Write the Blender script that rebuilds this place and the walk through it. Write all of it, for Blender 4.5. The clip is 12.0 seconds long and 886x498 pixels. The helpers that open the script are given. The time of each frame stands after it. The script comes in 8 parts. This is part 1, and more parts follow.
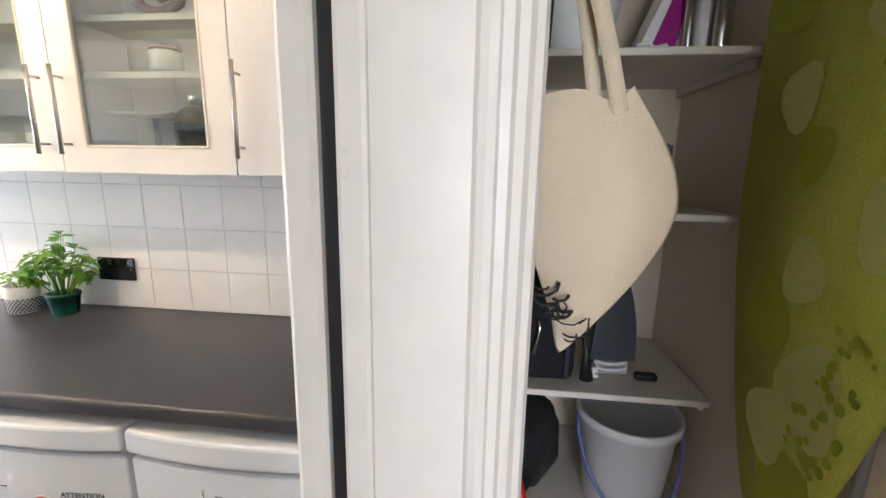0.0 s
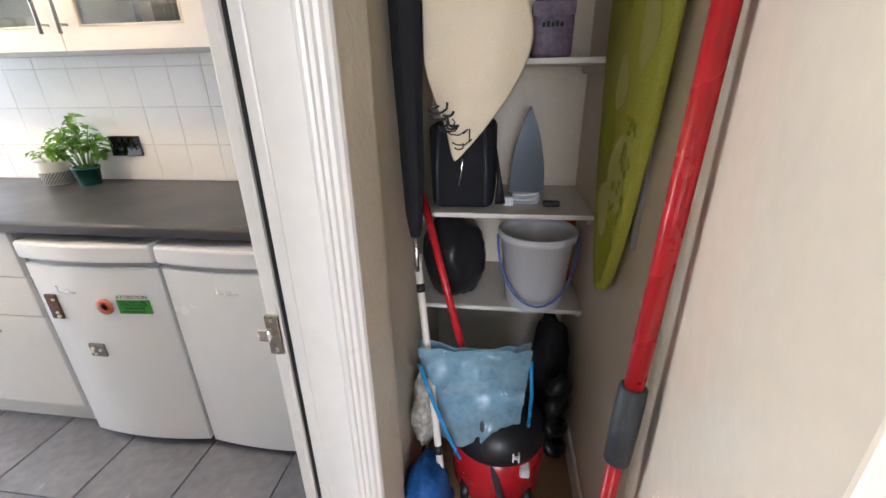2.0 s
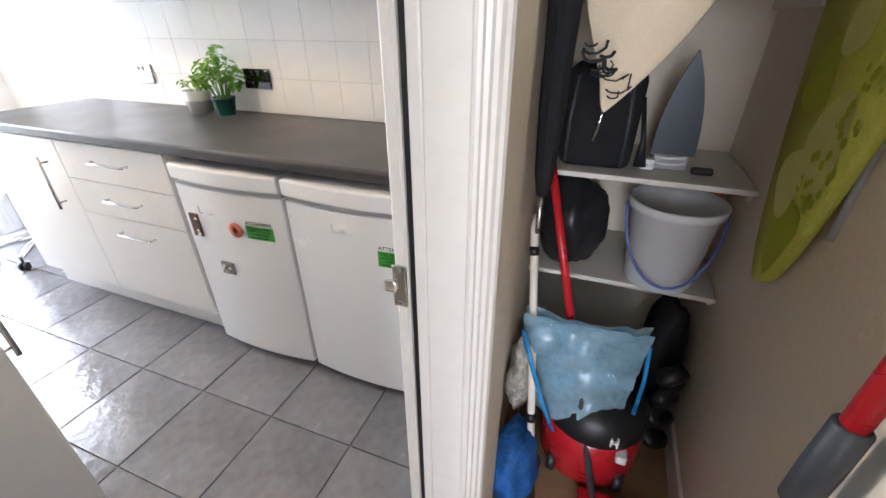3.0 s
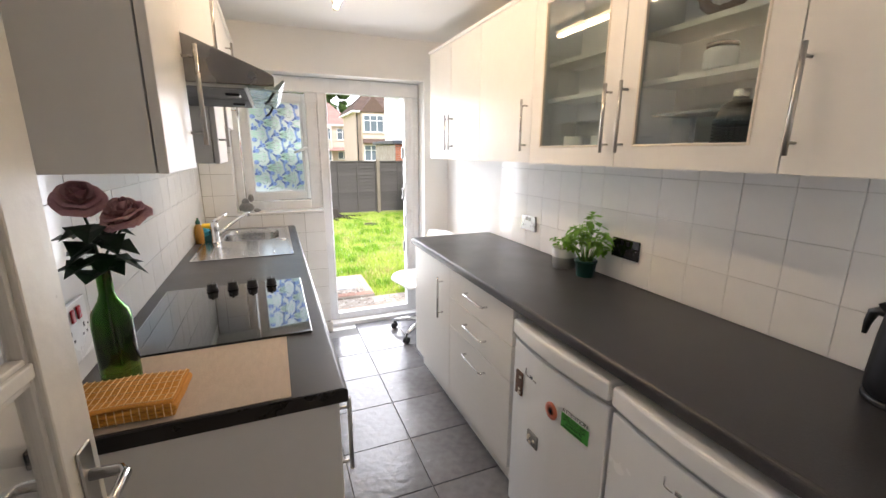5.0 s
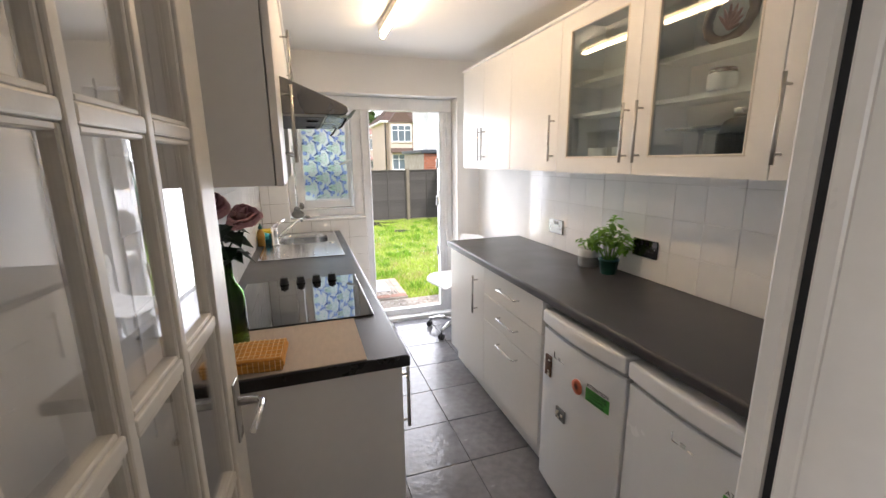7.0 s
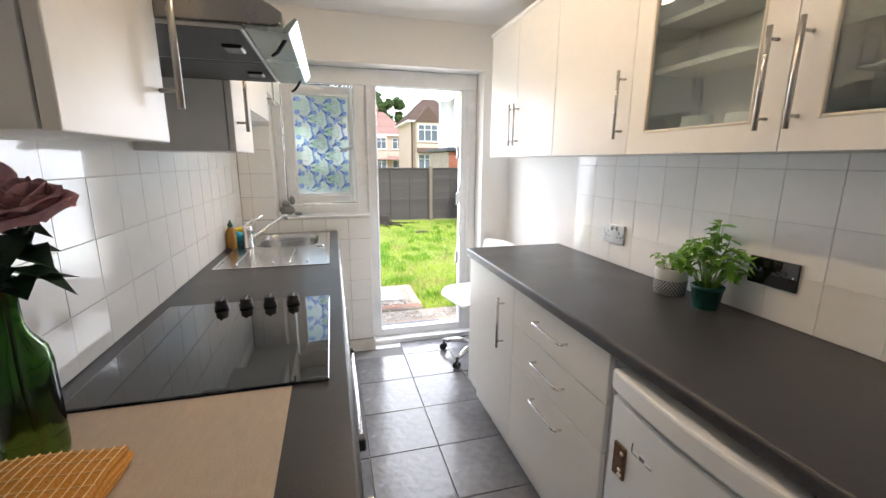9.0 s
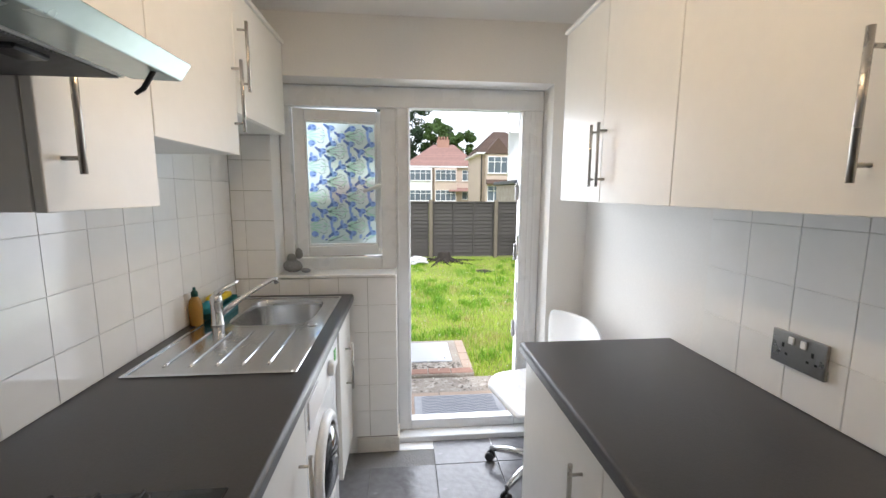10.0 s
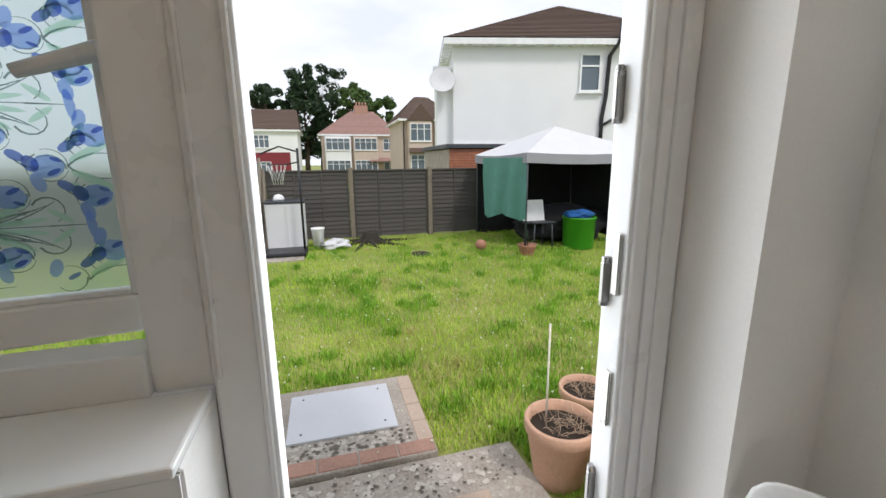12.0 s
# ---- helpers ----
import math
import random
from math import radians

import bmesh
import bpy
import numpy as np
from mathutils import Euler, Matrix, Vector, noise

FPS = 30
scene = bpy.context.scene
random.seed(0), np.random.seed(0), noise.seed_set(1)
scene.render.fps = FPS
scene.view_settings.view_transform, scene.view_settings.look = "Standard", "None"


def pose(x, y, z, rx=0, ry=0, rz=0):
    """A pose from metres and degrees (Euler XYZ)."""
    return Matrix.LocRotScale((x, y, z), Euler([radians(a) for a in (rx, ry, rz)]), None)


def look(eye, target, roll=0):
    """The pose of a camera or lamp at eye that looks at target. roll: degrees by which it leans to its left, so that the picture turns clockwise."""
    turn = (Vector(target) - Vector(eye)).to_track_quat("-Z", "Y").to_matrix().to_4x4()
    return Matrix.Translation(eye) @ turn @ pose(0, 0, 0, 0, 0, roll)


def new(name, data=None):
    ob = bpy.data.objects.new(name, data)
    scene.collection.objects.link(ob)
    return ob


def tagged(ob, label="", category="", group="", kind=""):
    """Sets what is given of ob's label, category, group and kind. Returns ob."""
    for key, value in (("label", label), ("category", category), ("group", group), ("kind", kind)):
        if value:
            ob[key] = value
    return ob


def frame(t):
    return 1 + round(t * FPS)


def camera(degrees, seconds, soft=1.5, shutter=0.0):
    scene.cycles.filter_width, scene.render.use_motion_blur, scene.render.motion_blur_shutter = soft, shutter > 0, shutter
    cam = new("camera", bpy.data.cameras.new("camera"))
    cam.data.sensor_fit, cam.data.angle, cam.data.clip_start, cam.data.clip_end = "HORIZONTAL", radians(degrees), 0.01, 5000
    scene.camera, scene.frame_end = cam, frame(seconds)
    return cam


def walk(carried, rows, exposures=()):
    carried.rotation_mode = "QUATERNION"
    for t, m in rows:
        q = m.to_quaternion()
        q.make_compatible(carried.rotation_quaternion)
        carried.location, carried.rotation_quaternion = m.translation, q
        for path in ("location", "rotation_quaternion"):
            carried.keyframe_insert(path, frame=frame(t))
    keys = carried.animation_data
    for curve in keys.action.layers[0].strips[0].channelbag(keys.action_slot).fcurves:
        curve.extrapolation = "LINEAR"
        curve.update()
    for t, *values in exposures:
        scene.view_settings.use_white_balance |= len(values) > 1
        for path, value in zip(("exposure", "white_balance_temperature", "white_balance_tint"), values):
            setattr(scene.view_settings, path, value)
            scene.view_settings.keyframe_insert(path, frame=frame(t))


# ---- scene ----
cam = camera(94.4, 12.0)
PATH = [
    (0, (-0.18, 0.368, 1.441), (-0.404, 2.317, 1.053), 1.0),
    (0.5, (-0.084, 0.148, 1.428), (-0.232, 2.117, 1.107), 0.7),
    (1, (-0.002, 0.059, 1.468), (-0.117, 2.031, 1.152), 0.4),
    (1.5, (0.043, 0.055, 1.442), (-0.122, 1.994, 0.977), -0.5),
    (2, (0.059, 0.077, 1.31), (-0.196, 1.902, 0.534), -1.1),
    (2.5, (0.036, 0.081, 1.289), (-0.393, 1.804, 0.369), -1.4),
    (4.5, (-0.275, 0.331, 1.386), (-1.748, 1.39, 0.544), 0.2),
    (5, (-0.243, 0.306, 1.46), (-2.044, 1.043, 0.999), 0.3),
    (5.5, (-0.209, 0.304, 1.504), (-2.107, 0.899, 1.297), 0.9),
    (6, (-0.156, 0.298, 1.549), (-2.076, 0.831, 1.379), 1.2),
    (6.5, (-0.087, 0.282, 1.556), (-2.014, 0.782, 1.358), 1.3),
    (7, (-0.033, 0.166, 1.479), (-1.886, 0.786, 1.054), -0.6),
    (9, (-0.635, 0.406, 1.384), (-2.524, 0.914, 0.965), 0.3),
    (9.5, (-0.997, 0.54, 1.402), (-2.938, 0.899, 1.079), 0.5),
    (10, (-1.374, 0.701, 1.448), (-3.346, 0.887, 1.172), 0.3),
    (10.5, (-1.846, 0.729, 1.414), (-3.819, 0.861, 1.115), 0.2),
    (11, (-2.243, 0.766, 1.384), (-4.207, 0.921, 1.039), -0.1),
    (11.5, (-2.668, 0.797, 1.355), (-4.611, 1.076, 0.971), -0.6),
    (12, (-3.065, 0.829, 1.334), (-4.946, 1.367, 0.92), -0.6),
]
EXPOSURES = [(0, 1.55, 5850, 14), (2.7, 1.6, 5850, 15), (4.5, 1.0, 6250, 16), (5.5, 0.35, 6450, 17), (7, 0.35, 6350, 17), (9.2, 0.4, 6200, 14), (10, -0.1, 6150, 13), (11, -0.5, 6300, 12), (12, -0.85, 6350, 12)]
walk(cam, [(t, look(eye, target, roll)) for t, eye, target, roll in PATH], EXPOSURES)

# ---- light ----
world = bpy.data.worlds.new("world")
scene.world = world
world.use_nodes = True
SUN_EL, SUN_AZ = radians(50), radians(200)


def sky():
    nt = world.node_tree
    nt.nodes.clear()
    out = nt.nodes.new("ShaderNodeOutputWorld")
    bg = nt.nodes.new("ShaderNodeBackground")
    tex = nt.nodes.new("ShaderNodeTexSky")
    tex.sky_type, tex.sun_disc = "NISHITA", False
    tex.sun_elevation, tex.sun_rotation = SUN_EL, SUN_AZ
    tex.dust_density = 4.0
    # a bright veil of cloud over the blue, with a few blue gaps
    co = nt.nodes.new("ShaderNodeTexCoord")
    mp = nt.nodes.new("ShaderNodeMapping")
    mp.inputs["Scale"].default_value = (1.2, 1.2, 3.0)
    nz = nt.nodes.new("ShaderNodeTexNoise")
    nz.inputs["Scale"].default_value, nz.inputs["Detail"].default_value = 2.3, 6
    rp = nt.nodes.new("ShaderNodeValToRGB")
    rp.color_ramp.elements[0].position, rp.color_ramp.elements[1].position = 0.36, 0.58
    rp.color_ramp.elements[0].color, rp.color_ramp.elements[1].color = (0.74, 0.74, 0.74, 1), (0.98, 0.98, 0.98, 1)
    mix = nt.nodes.new("ShaderNodeMix")
    mix.data_type = "RGBA"
    mix.inputs["B"].default_value = (13.4, 13.9, 14.6, 1)
    L = nt.links.new
    L(co.outputs["Generated"], mp.inputs["Vector"])
    L(mp.outputs["Vector"], nz.inputs["Vector"])
    L(nz.outputs["Fac"], rp.inputs["Fac"])
    L(rp.outputs["Color"], mix.inputs["Factor"])
    L(tex.outputs["Color"], mix.inputs["A"])
    L(mix.outputs["Result"], bg.inputs["Color"])
    bg.inputs["Strength"].default_value = 0.15
    L(bg.outputs["Background"], out.inputs["Surface"])


sky()


def sun_lamp():
    d = bpy.data.lights.new("sun", "SUN")
    d.energy, d.angle, d.color = 3.2, radians(10), (1.0, 0.95, 0.88)
    ob = new("sun", d)
    # the way to the sun: over the roof, from behind the house and a little to the side
    az = radians(25)
    to = Vector((math.cos(az) * math.cos(SUN_EL), math.sin(az) * math.cos(SUN_EL), math.sin(SUN_EL)))
    ob.matrix_world = look(to * 20, (0, 0, 0))


sun_lamp()


def window_light(name, eye, target, w, h, watts, color, spread=180):
    d = bpy.data.lights.new(name, "AREA")
    d.shape, d.size, d.size_y, d.energy, d.color = "RECTANGLE", w, h, watts, color
    d.spread = radians(spread)
    ob = new(name, d)
    ob.matrix_world = look(eye, target)
    return ob


window_light("garden_door_daylight", (-3.85, 1.06, 1.02), (-2.0, 0.95, 0.75), 0.62, 1.7, 15, (0.94, 0.97, 1.0), 150)
window_light("room_window_daylight", (0.36, -2.93, 1.35), (0.40, 0.0, 1.0), 1.12, 1.25, 24, (0.97, 0.98, 1.0))


# ---- materials ----
def mat(name, color, rough=0.5, metal=0.0, var=0.08, scale=6.0, fine=60.0, bump=0.02, spec=0.5, coat=0.0,
        trans=0.0, ior=1.45, stretch=(1, 1, 1), island=0.0, rnd=0.0, emit=None, rvar=0.08, tint=None, dist=0.004):
    """A surface with two scales of variation in colour and gloss, and fine relief."""
    m = bpy.data.materials.new(name)
    m.use_nodes = True
    nt = m.node_tree
    b = nt.nodes["Principled BSDF"]
    L = nt.links.new
    co = nt.nodes.new("ShaderNodeTexCoord")
    mp = nt.nodes.new("ShaderNodeMapping")
    mp.inputs["Scale"].default_value = stretch
    L(co.outputs["Object"], mp.inputs["Vector"])
    n1 = nt.nodes.new("ShaderNodeTexNoise")
    n1.inputs["Scale"].default_value, n1.inputs["Detail"].default_value = scale, 5
    n2 = nt.nodes.new("ShaderNodeTexNoise")
    n2.inputs["Scale"].default_value, n2.inputs["Detail"].default_value = fine, 4
    for n in (n1, n2):
        L(mp.outputs["Vector"], n.inputs["Vector"])
    add = nt.nodes.new("ShaderNodeMath")
    add.operation = "ADD"
    L(n1.outputs["Fac"], add.inputs[0])
    L(n2.outputs["Fac"], add.inputs[1])
    last = add
    for amount, kind in ((rnd, "obj"), (island, "isl")):
        if amount:
            src = nt.nodes.new("ShaderNodeObjectInfo" if kind == "obj" else "ShaderNodeNewGeometry")
            mul = nt.nodes.new("ShaderNodeMath")
            mul.operation = "MULTIPLY_ADD"
            mul.inputs[1].default_value = amount
            L(src.outputs["Random" if kind == "obj" else "Random Per Island"], mul.inputs[0])
            L(last.outputs[0], mul.inputs[2])
            last = mul
    rng = nt.nodes.new("ShaderNodeMapRange")
    top = 1.4 + rnd + island
    rng.inputs["From Min"].default_value, rng.inputs["From Max"].default_value = 0.6, top
    L(last.outputs[0], rng.inputs["Value"])
    mix = nt.nodes.new("ShaderNodeMix")
    mix.data_type = "RGBA"
    c = Vector(color)
    d = Vector(tint) if tint else c * (1 + var)
    a = c * (1 - var)
    mix.inputs["A"].default_value = (*a, 1)
    mix.inputs["B"].default_value = (min(d[0], 1), min(d[1], 1), min(d[2], 1), 1)
    L(rng.outputs["Result"], mix.inputs["Factor"])
    L(mix.outputs["Result"], b.inputs["Base Color"])
    r2 = nt.nodes.new("ShaderNodeMapRange")
    r2.inputs["From Min"].default_value, r2.inputs["From Max"].default_value = 0.3, 0.7
    r2.inputs["To Min"].default_value, r2.inputs["To Max"].default_value = max(rough - rvar, 0.01), min(rough + rvar, 1)
    L(n1.outputs["Fac"], r2.inputs["Value"])
    L(r2.outputs["Result"], b.inputs["Roughness"])
    b.inputs["Metallic"].default_value = metal
    b.inputs["Specular IOR Level"].default_value = spec
    b.inputs["Coat Weight"].default_value = coat
    b.inputs["Transmission Weight"].default_value = trans
    b.inputs["IOR"].default_value = ior
    if bump:
        bp = nt.nodes.new("ShaderNodeBump")
        bp.inputs["Strength"].default_value, bp.inputs["Distance"].default_value = min(bump * 10, 1), dist
        L(add.outputs[0], bp.inputs["Height"])
        L(bp.outputs["Normal"], b.inputs["Normal"])
    if emit:
        b.inputs["Emission Color"].default_value = (*emit[0], 1)
        b.inputs["Emission Strength"].default_value = emit[1]
    return m


def clear_glass(name, color=(1, 1, 1), gloss=0.12):
    """A thin pane: see-through, with a real reflection that grows at a slant."""
    m = bpy.data.materials.new(name)
    m.use_nodes = True
    nt = m.node_tree
    nt.nodes.clear()
    out = nt.nodes.new("ShaderNodeOutputMaterial")
    tr = nt.nodes.new("ShaderNodeBsdfTransparent")
    tr.inputs["Color"].default_value = (*color, 1)
    gl = nt.nodes.new("ShaderNodeBsdfGlossy")
    gl.inputs["Roughness"].default_value = 0.01
    fr = nt.nodes.new("ShaderNodeLayerWeight")
    pw = nt.nodes.new("ShaderNodeMath")
    pw.operation = "POWER"
    pw.inputs[1].default_value = 3.0
    mu = nt.nodes.new("ShaderNodeMath")
    mu.operation, mu.use_clamp = "MULTIPLY_ADD", True
    mu.inputs[1].default_value, mu.inputs[2].default_value = 0.85, gloss * 0.3
    mx = nt.nodes.new("ShaderNodeMixShader")
    L = nt.links.new
    L(fr.outputs["Facing"], pw.inputs[0])
    L(pw.outputs[0], mu.inputs[0])
    L(mu.outputs[0], mx.inputs["Fac"])
    L(tr.outputs["BSDF"], mx.inputs[1])
    L(gl.outputs["BSDF"], mx.inputs[2])
    L(mx.outputs["Shader"], out.inputs["Surface"])
    return m


def film_mat(name, color, clear=0.25, rough=0.5):
    """A stained-glass film: lets daylight through, tinted and blurred."""
    m = bpy.data.materials.new(name)
    m.use_nodes = True
    nt = m.node_tree
    nt.nodes.clear()
    out = nt.nodes.new("ShaderNodeOutputMaterial")
    tl = nt.nodes.new("ShaderNodeBsdfTranslucent")
    tl.inputs["Color"].default_value = (*color, 1)
    rf = nt.nodes.new("ShaderNodeBsdfRefraction")
    rf.inputs["Color"].default_value = (*color, 1)
    rf.inputs["Roughness"].default_value, rf.inputs["IOR"].default_value = rough, 1.06
    mx = nt.nodes.new("ShaderNodeMixShader")
    mx.inputs["Fac"].default_value = clear
    gl = nt.nodes.new("ShaderNodeBsdfGlossy")
    gl.inputs["Roughness"].default_value = 0.25
    m2 = nt.nodes.new("ShaderNodeMixShader")
    m2.inputs["Fac"].default_value = 0.05
    L = nt.links.new
    L(tl.outputs["BSDF"], mx.inputs[1])
    L(rf.outputs["BSDF"], mx.inputs[2])
    L(mx.outputs["Shader"], m2.inputs[1])
    L(gl.outputs["BSDF"], m2.inputs[2])
    L(m2.outputs["Shader"], out.inputs["Surface"])
    return m


M = dict(
    wall=mat("white_emulsion", (0.82, 0.81, 0.79), 0.55, var=0.03, scale=2.0, fine=140, bump=0.012),
    ceiling=mat("ceiling_paint", (0.85, 0.84, 0.82), 0.8, var=0.02, scale=1.5, fine=120, bump=0.03),
    trim=mat("trim_gloss", (0.74, 0.71, 0.65), 0.35, var=0.04, scale=5, fine=40, bump=0.02),
    upvc=mat("upvc_white", (0.80, 0.81, 0.82), 0.28, var=0.02, scale=4, fine=30, bump=0.004),
    cream=mat("cream_wall", (0.74, 0.65, 0.52), 0.5, var=0.05, scale=3, fine=70, bump=0.04),
    shelf=mat("shelf_paint", (0.72, 0.68, 0.60), 0.45, var=0.05, scale=5, fine=50, bump=0.03),
    navy=mat("navy_paint", (0.012, 0.02, 0.075), 0.5, var=0.1, scale=3, fine=80, bump=0.03),
    unit=mat("unit_white", (0.82, 0.80, 0.76), 0.34, var=0.02, scale=3, fine=30, bump=0.003, rvar=0.015),
    carcass=mat("carcass_white", (0.78, 0.77, 0.75), 0.45, var=0.02, scale=3, fine=30, bump=0.004),
    tile=mat("white_glazed_tile", (0.87, 0.87, 0.86), 0.10, var=0.03, scale=4, fine=18, bump=0.006, rnd=0.25, rvar=0.04),
    grout=mat("grout", (0.78, 0.77, 0.75), 0.9, var=0.06, scale=12, fine=120, bump=0.06),
    worktop=mat("slate_laminate", (0.050, 0.048, 0.050), 0.34, var=0.25, scale=5, fine=300, bump=0.012, rvar=0.05),
    edge=mat("worktop_edge", (0.012, 0.012, 0.013), 0.30, var=0.2, scale=5, fine=80, bump=0.006),
    floor_tile=mat("slate_floor_tile", (0.18, 0.18, 0.19), 0.17, var=0.35, scale=3.5, fine=26, bump=0.05, rnd=0.3, rvar=0.12),
    floor_grout=mat("floor_grout", (0.21, 0.21, 0.21), 0.85, var=0.15, scale=10, fine=100, bump=0.05),
    boards=mat("floor_boards", (0.30, 0.19, 0.10), 0.45, var=0.25, scale=3, fine=40, bump=0.05, stretch=(1, 8, 1)),
    steel=mat("brushed_steel", (0.60, 0.60, 0.60), 0.22, 1.0, var=0.04, scale=5, fine=160, bump=0.0012, stretch=(1, 10, 1), rvar=0.04),
    chrome=mat("chrome", (0.72, 0.72, 0.73), 0.09, 1.0, var=0.03, bump=0.0, rvar=0.03),
    nickel=mat("satin_nickel", (0.50, 0.48, 0.45), 0.28, 1.0, var=0.04, bump=0.003),
    hood=mat("hood_steel", (0.34, 0.33, 0.32), 0.30, 1.0, var=0.05, scale=5, fine=150, bump=0.004),
    black_glass=mat("black_ceramic_glass", (0.008, 0.008, 0.009), 0.035, var=0.1, bump=0.0, coat=0.6, rvar=0.015),
    black=mat("black_plastic", (0.014, 0.014, 0.015), 0.38, var=0.15, scale=8, fine=90, bump=0.01),
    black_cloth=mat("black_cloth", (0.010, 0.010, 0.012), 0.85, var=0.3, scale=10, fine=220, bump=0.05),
    white_enamel=mat("white_enamel", (0.87, 0.88, 0.89), 0.22, var=0.015, scale=3, fine=180, bump=0.006),
    white_plastic=mat("white_plastic", (0.82, 0.82, 0.82), 0.30, var=0.02, bump=0.003),
    grey_plastic=mat("grey_plastic", (0.42, 0.43, 0.44), 0.4, var=0.04, bump=0.004),
    dark_grey=mat("dark_grey_plastic", (0.045, 0.052, 0.062), 0.45, var=0.1, fine=120, bump=0.012),
    red=mat("red_paint", (0.50, 0.016, 0.022), 0.28, var=0.06, bump=0.004),
    glass=clear_glass("pane_glass", (1, 1, 1), 0.25),
    cab_glass=clear_glass("cabinet_glass", (0.80, 0.86, 0.86), 0.25),
    tube=mat("tube_light", (1, 0.9, 0.75), 0.4, bump=0, emit=((1.0, 0.73, 0.43), 32.0)),
    fitting=mat("light_fitting", (0.78, 0.72, 0.62), 0.4, var=0.03, bump=0.004),
)


# ---- helpers of this scene ----
def bx(bm, x0, x1, y0, y1, z0, z1, bev=0.0, seg=1):
    """A box between two corners, its edges rounded by bev."""
    x0, x1, y0, y1, z0, z1 = min(x0, x1), max(x0, x1), min(y0, y1), max(y0, y1), min(z0, z1), max(z0, z1)
    v = [bm.verts.new(p) for p in ((x0, y0, z0), (x1, y0, z0), (x1, y1, z0), (x0, y1, z0), (x0, y0, z1), (x1, y0, z1), (x1, y1, z1), (x0, y1, z1))]
    f = [bm.faces.new([v[i] for i in q]) for q in ((3, 2, 1, 0), (4, 5, 6, 7), (0, 1, 5, 4), (1, 2, 6, 5), (2, 3, 7, 6), (3, 0, 4, 7))]
    if bev:
        edges = list({e for q in f for e in q.edges})
        bmesh.ops.bevel(bm, geom=edges, offset=bev, segments=seg, profile=0.5, affect="EDGES")
    return bm


def sweep(bm, pts, r, seg=10, closed=False, flat=1.0):
    """A round bar along a line of points; r may be one radius or one for each point."""
    pts = [Vector(p) for p in pts]
    n = len(pts)
    rs = r if isinstance(r, (list, tuple)) else [r] * n
    rings = []
    up = None
    for i, p in enumerate(pts):
        a = pts[(i - 1) % n] if (closed or i) else p
        b = pts[(i + 1) % n] if (closed or i < n - 1) else p
        t = (b - a).normalized()
        if up is None:
            up = t.orthogonal().normalized()
        up = (up - t * up.dot(t)).normalized()
        side = t.cross(up)
        rings.append([bm.verts.new(p + rs[i] * (math.cos(k * math.tau / seg) * up * flat + math.sin(k * math.tau / seg) * side)) for k in range(seg)])
    for i in range(n if closed else n - 1):
        a, b = rings[i], rings[(i + 1) % n]
        for k in range(seg):
            f = bm.faces.new((a[k], a[(k + 1) % seg], b[(k + 1) % seg], b[k]))
            f.smooth = True
    if not closed:
        bm.faces.new(rings[0][::-1])
        bm.faces.new(rings[-1])
    return bm


def lathe(bm, prof, at=(0, 0, 0), seg=24, caps=True, axis=None):
    """A turned body: prof is rows of (radius, height)."""
    m = Matrix.Translation(at) @ (axis if axis else Matrix())
    rings = [[bm.verts.new(m @ Vector((r * math.cos(k * math.tau / seg), r * math.sin(k * math.tau / seg), z))) for k in range(seg)] for r, z in prof]
    for a, b in zip(rings, rings[1:]):
        for k in range(seg):
            f = bm.faces.new((a[k], a[(k + 1) % seg], b[(k + 1) % seg], b[k]))
            f.smooth = True
    if caps:
        bm.faces.new(rings[0][::-1])
        bm.faces.new(rings[-1])
    return bm


def prism(bm, poly, lo, hi, axis="x", bev=0.0):
    """A flat outline drawn out along an axis. poly: points in the other two axes, in order."""
    def at(p, d):
        return {"x": (d, p[0], p[1]), "y": (p[0], d, p[1]), "z": (p[0], p[1], d)}[axis]
    a = [bm.verts.new(at(p, lo)) for p in poly]
    b = [bm.verts.new(at(p, hi)) for p in poly]
    n = len(poly)
    fs = [bm.faces.new(a), bm.faces.new(b[::-1])]
    fs += [bm.faces.new((a[i], b[i], b[(i + 1) % n], a[(i + 1) % n])) for i in range(n)]
    bmesh.ops.recalc_face_normals(bm, faces=fs)
    if bev:
        bmesh.ops.bevel(bm, geom=list({e for f in fs for e in f.edges}), offset=bev, segments=2, profile=0.5, affect="EDGES")
    return bm


def bmn():
    return bmesh.new()


def mesh_ob(name, bm, material, smooth=False):
    me = bpy.data.meshes.new(name)
    bmesh.ops.recalc_face_normals(bm, faces=bm.faces)
    bm.to_mesh(me)
    bm.free()
    for mm in (material if isinstance(material, (list, tuple)) else [material]):
        me.materials.append(mm)
    if smooth:
        me.polygons.foreach_set("use_smooth", [True] * len(me.polygons))
    return new(name, me)


def thing(name, label, category, group="", kind="", at=(0, 0, 0)):
    ob = new(name)
    ob.empty_display_size = 0.05
    ob.location = at
    return tagged(ob, label, category, group, kind)


def root_of(ob):
    while ob.parent:
        ob = ob.parent
    return ob


def part(name, bm, material, parent, label="", smooth=False, local=False):
    """One mesh under a thing or under a part. Its shape is given in the world's metres, or, with local, in the thing's own."""
    if not local:
        bmesh.ops.translate(bm, verts=bm.verts, vec=-root_of(parent).location)
    ob = mesh_ob(name, bm, material, smooth)
    ob.parent = parent
    return tagged(ob, label)


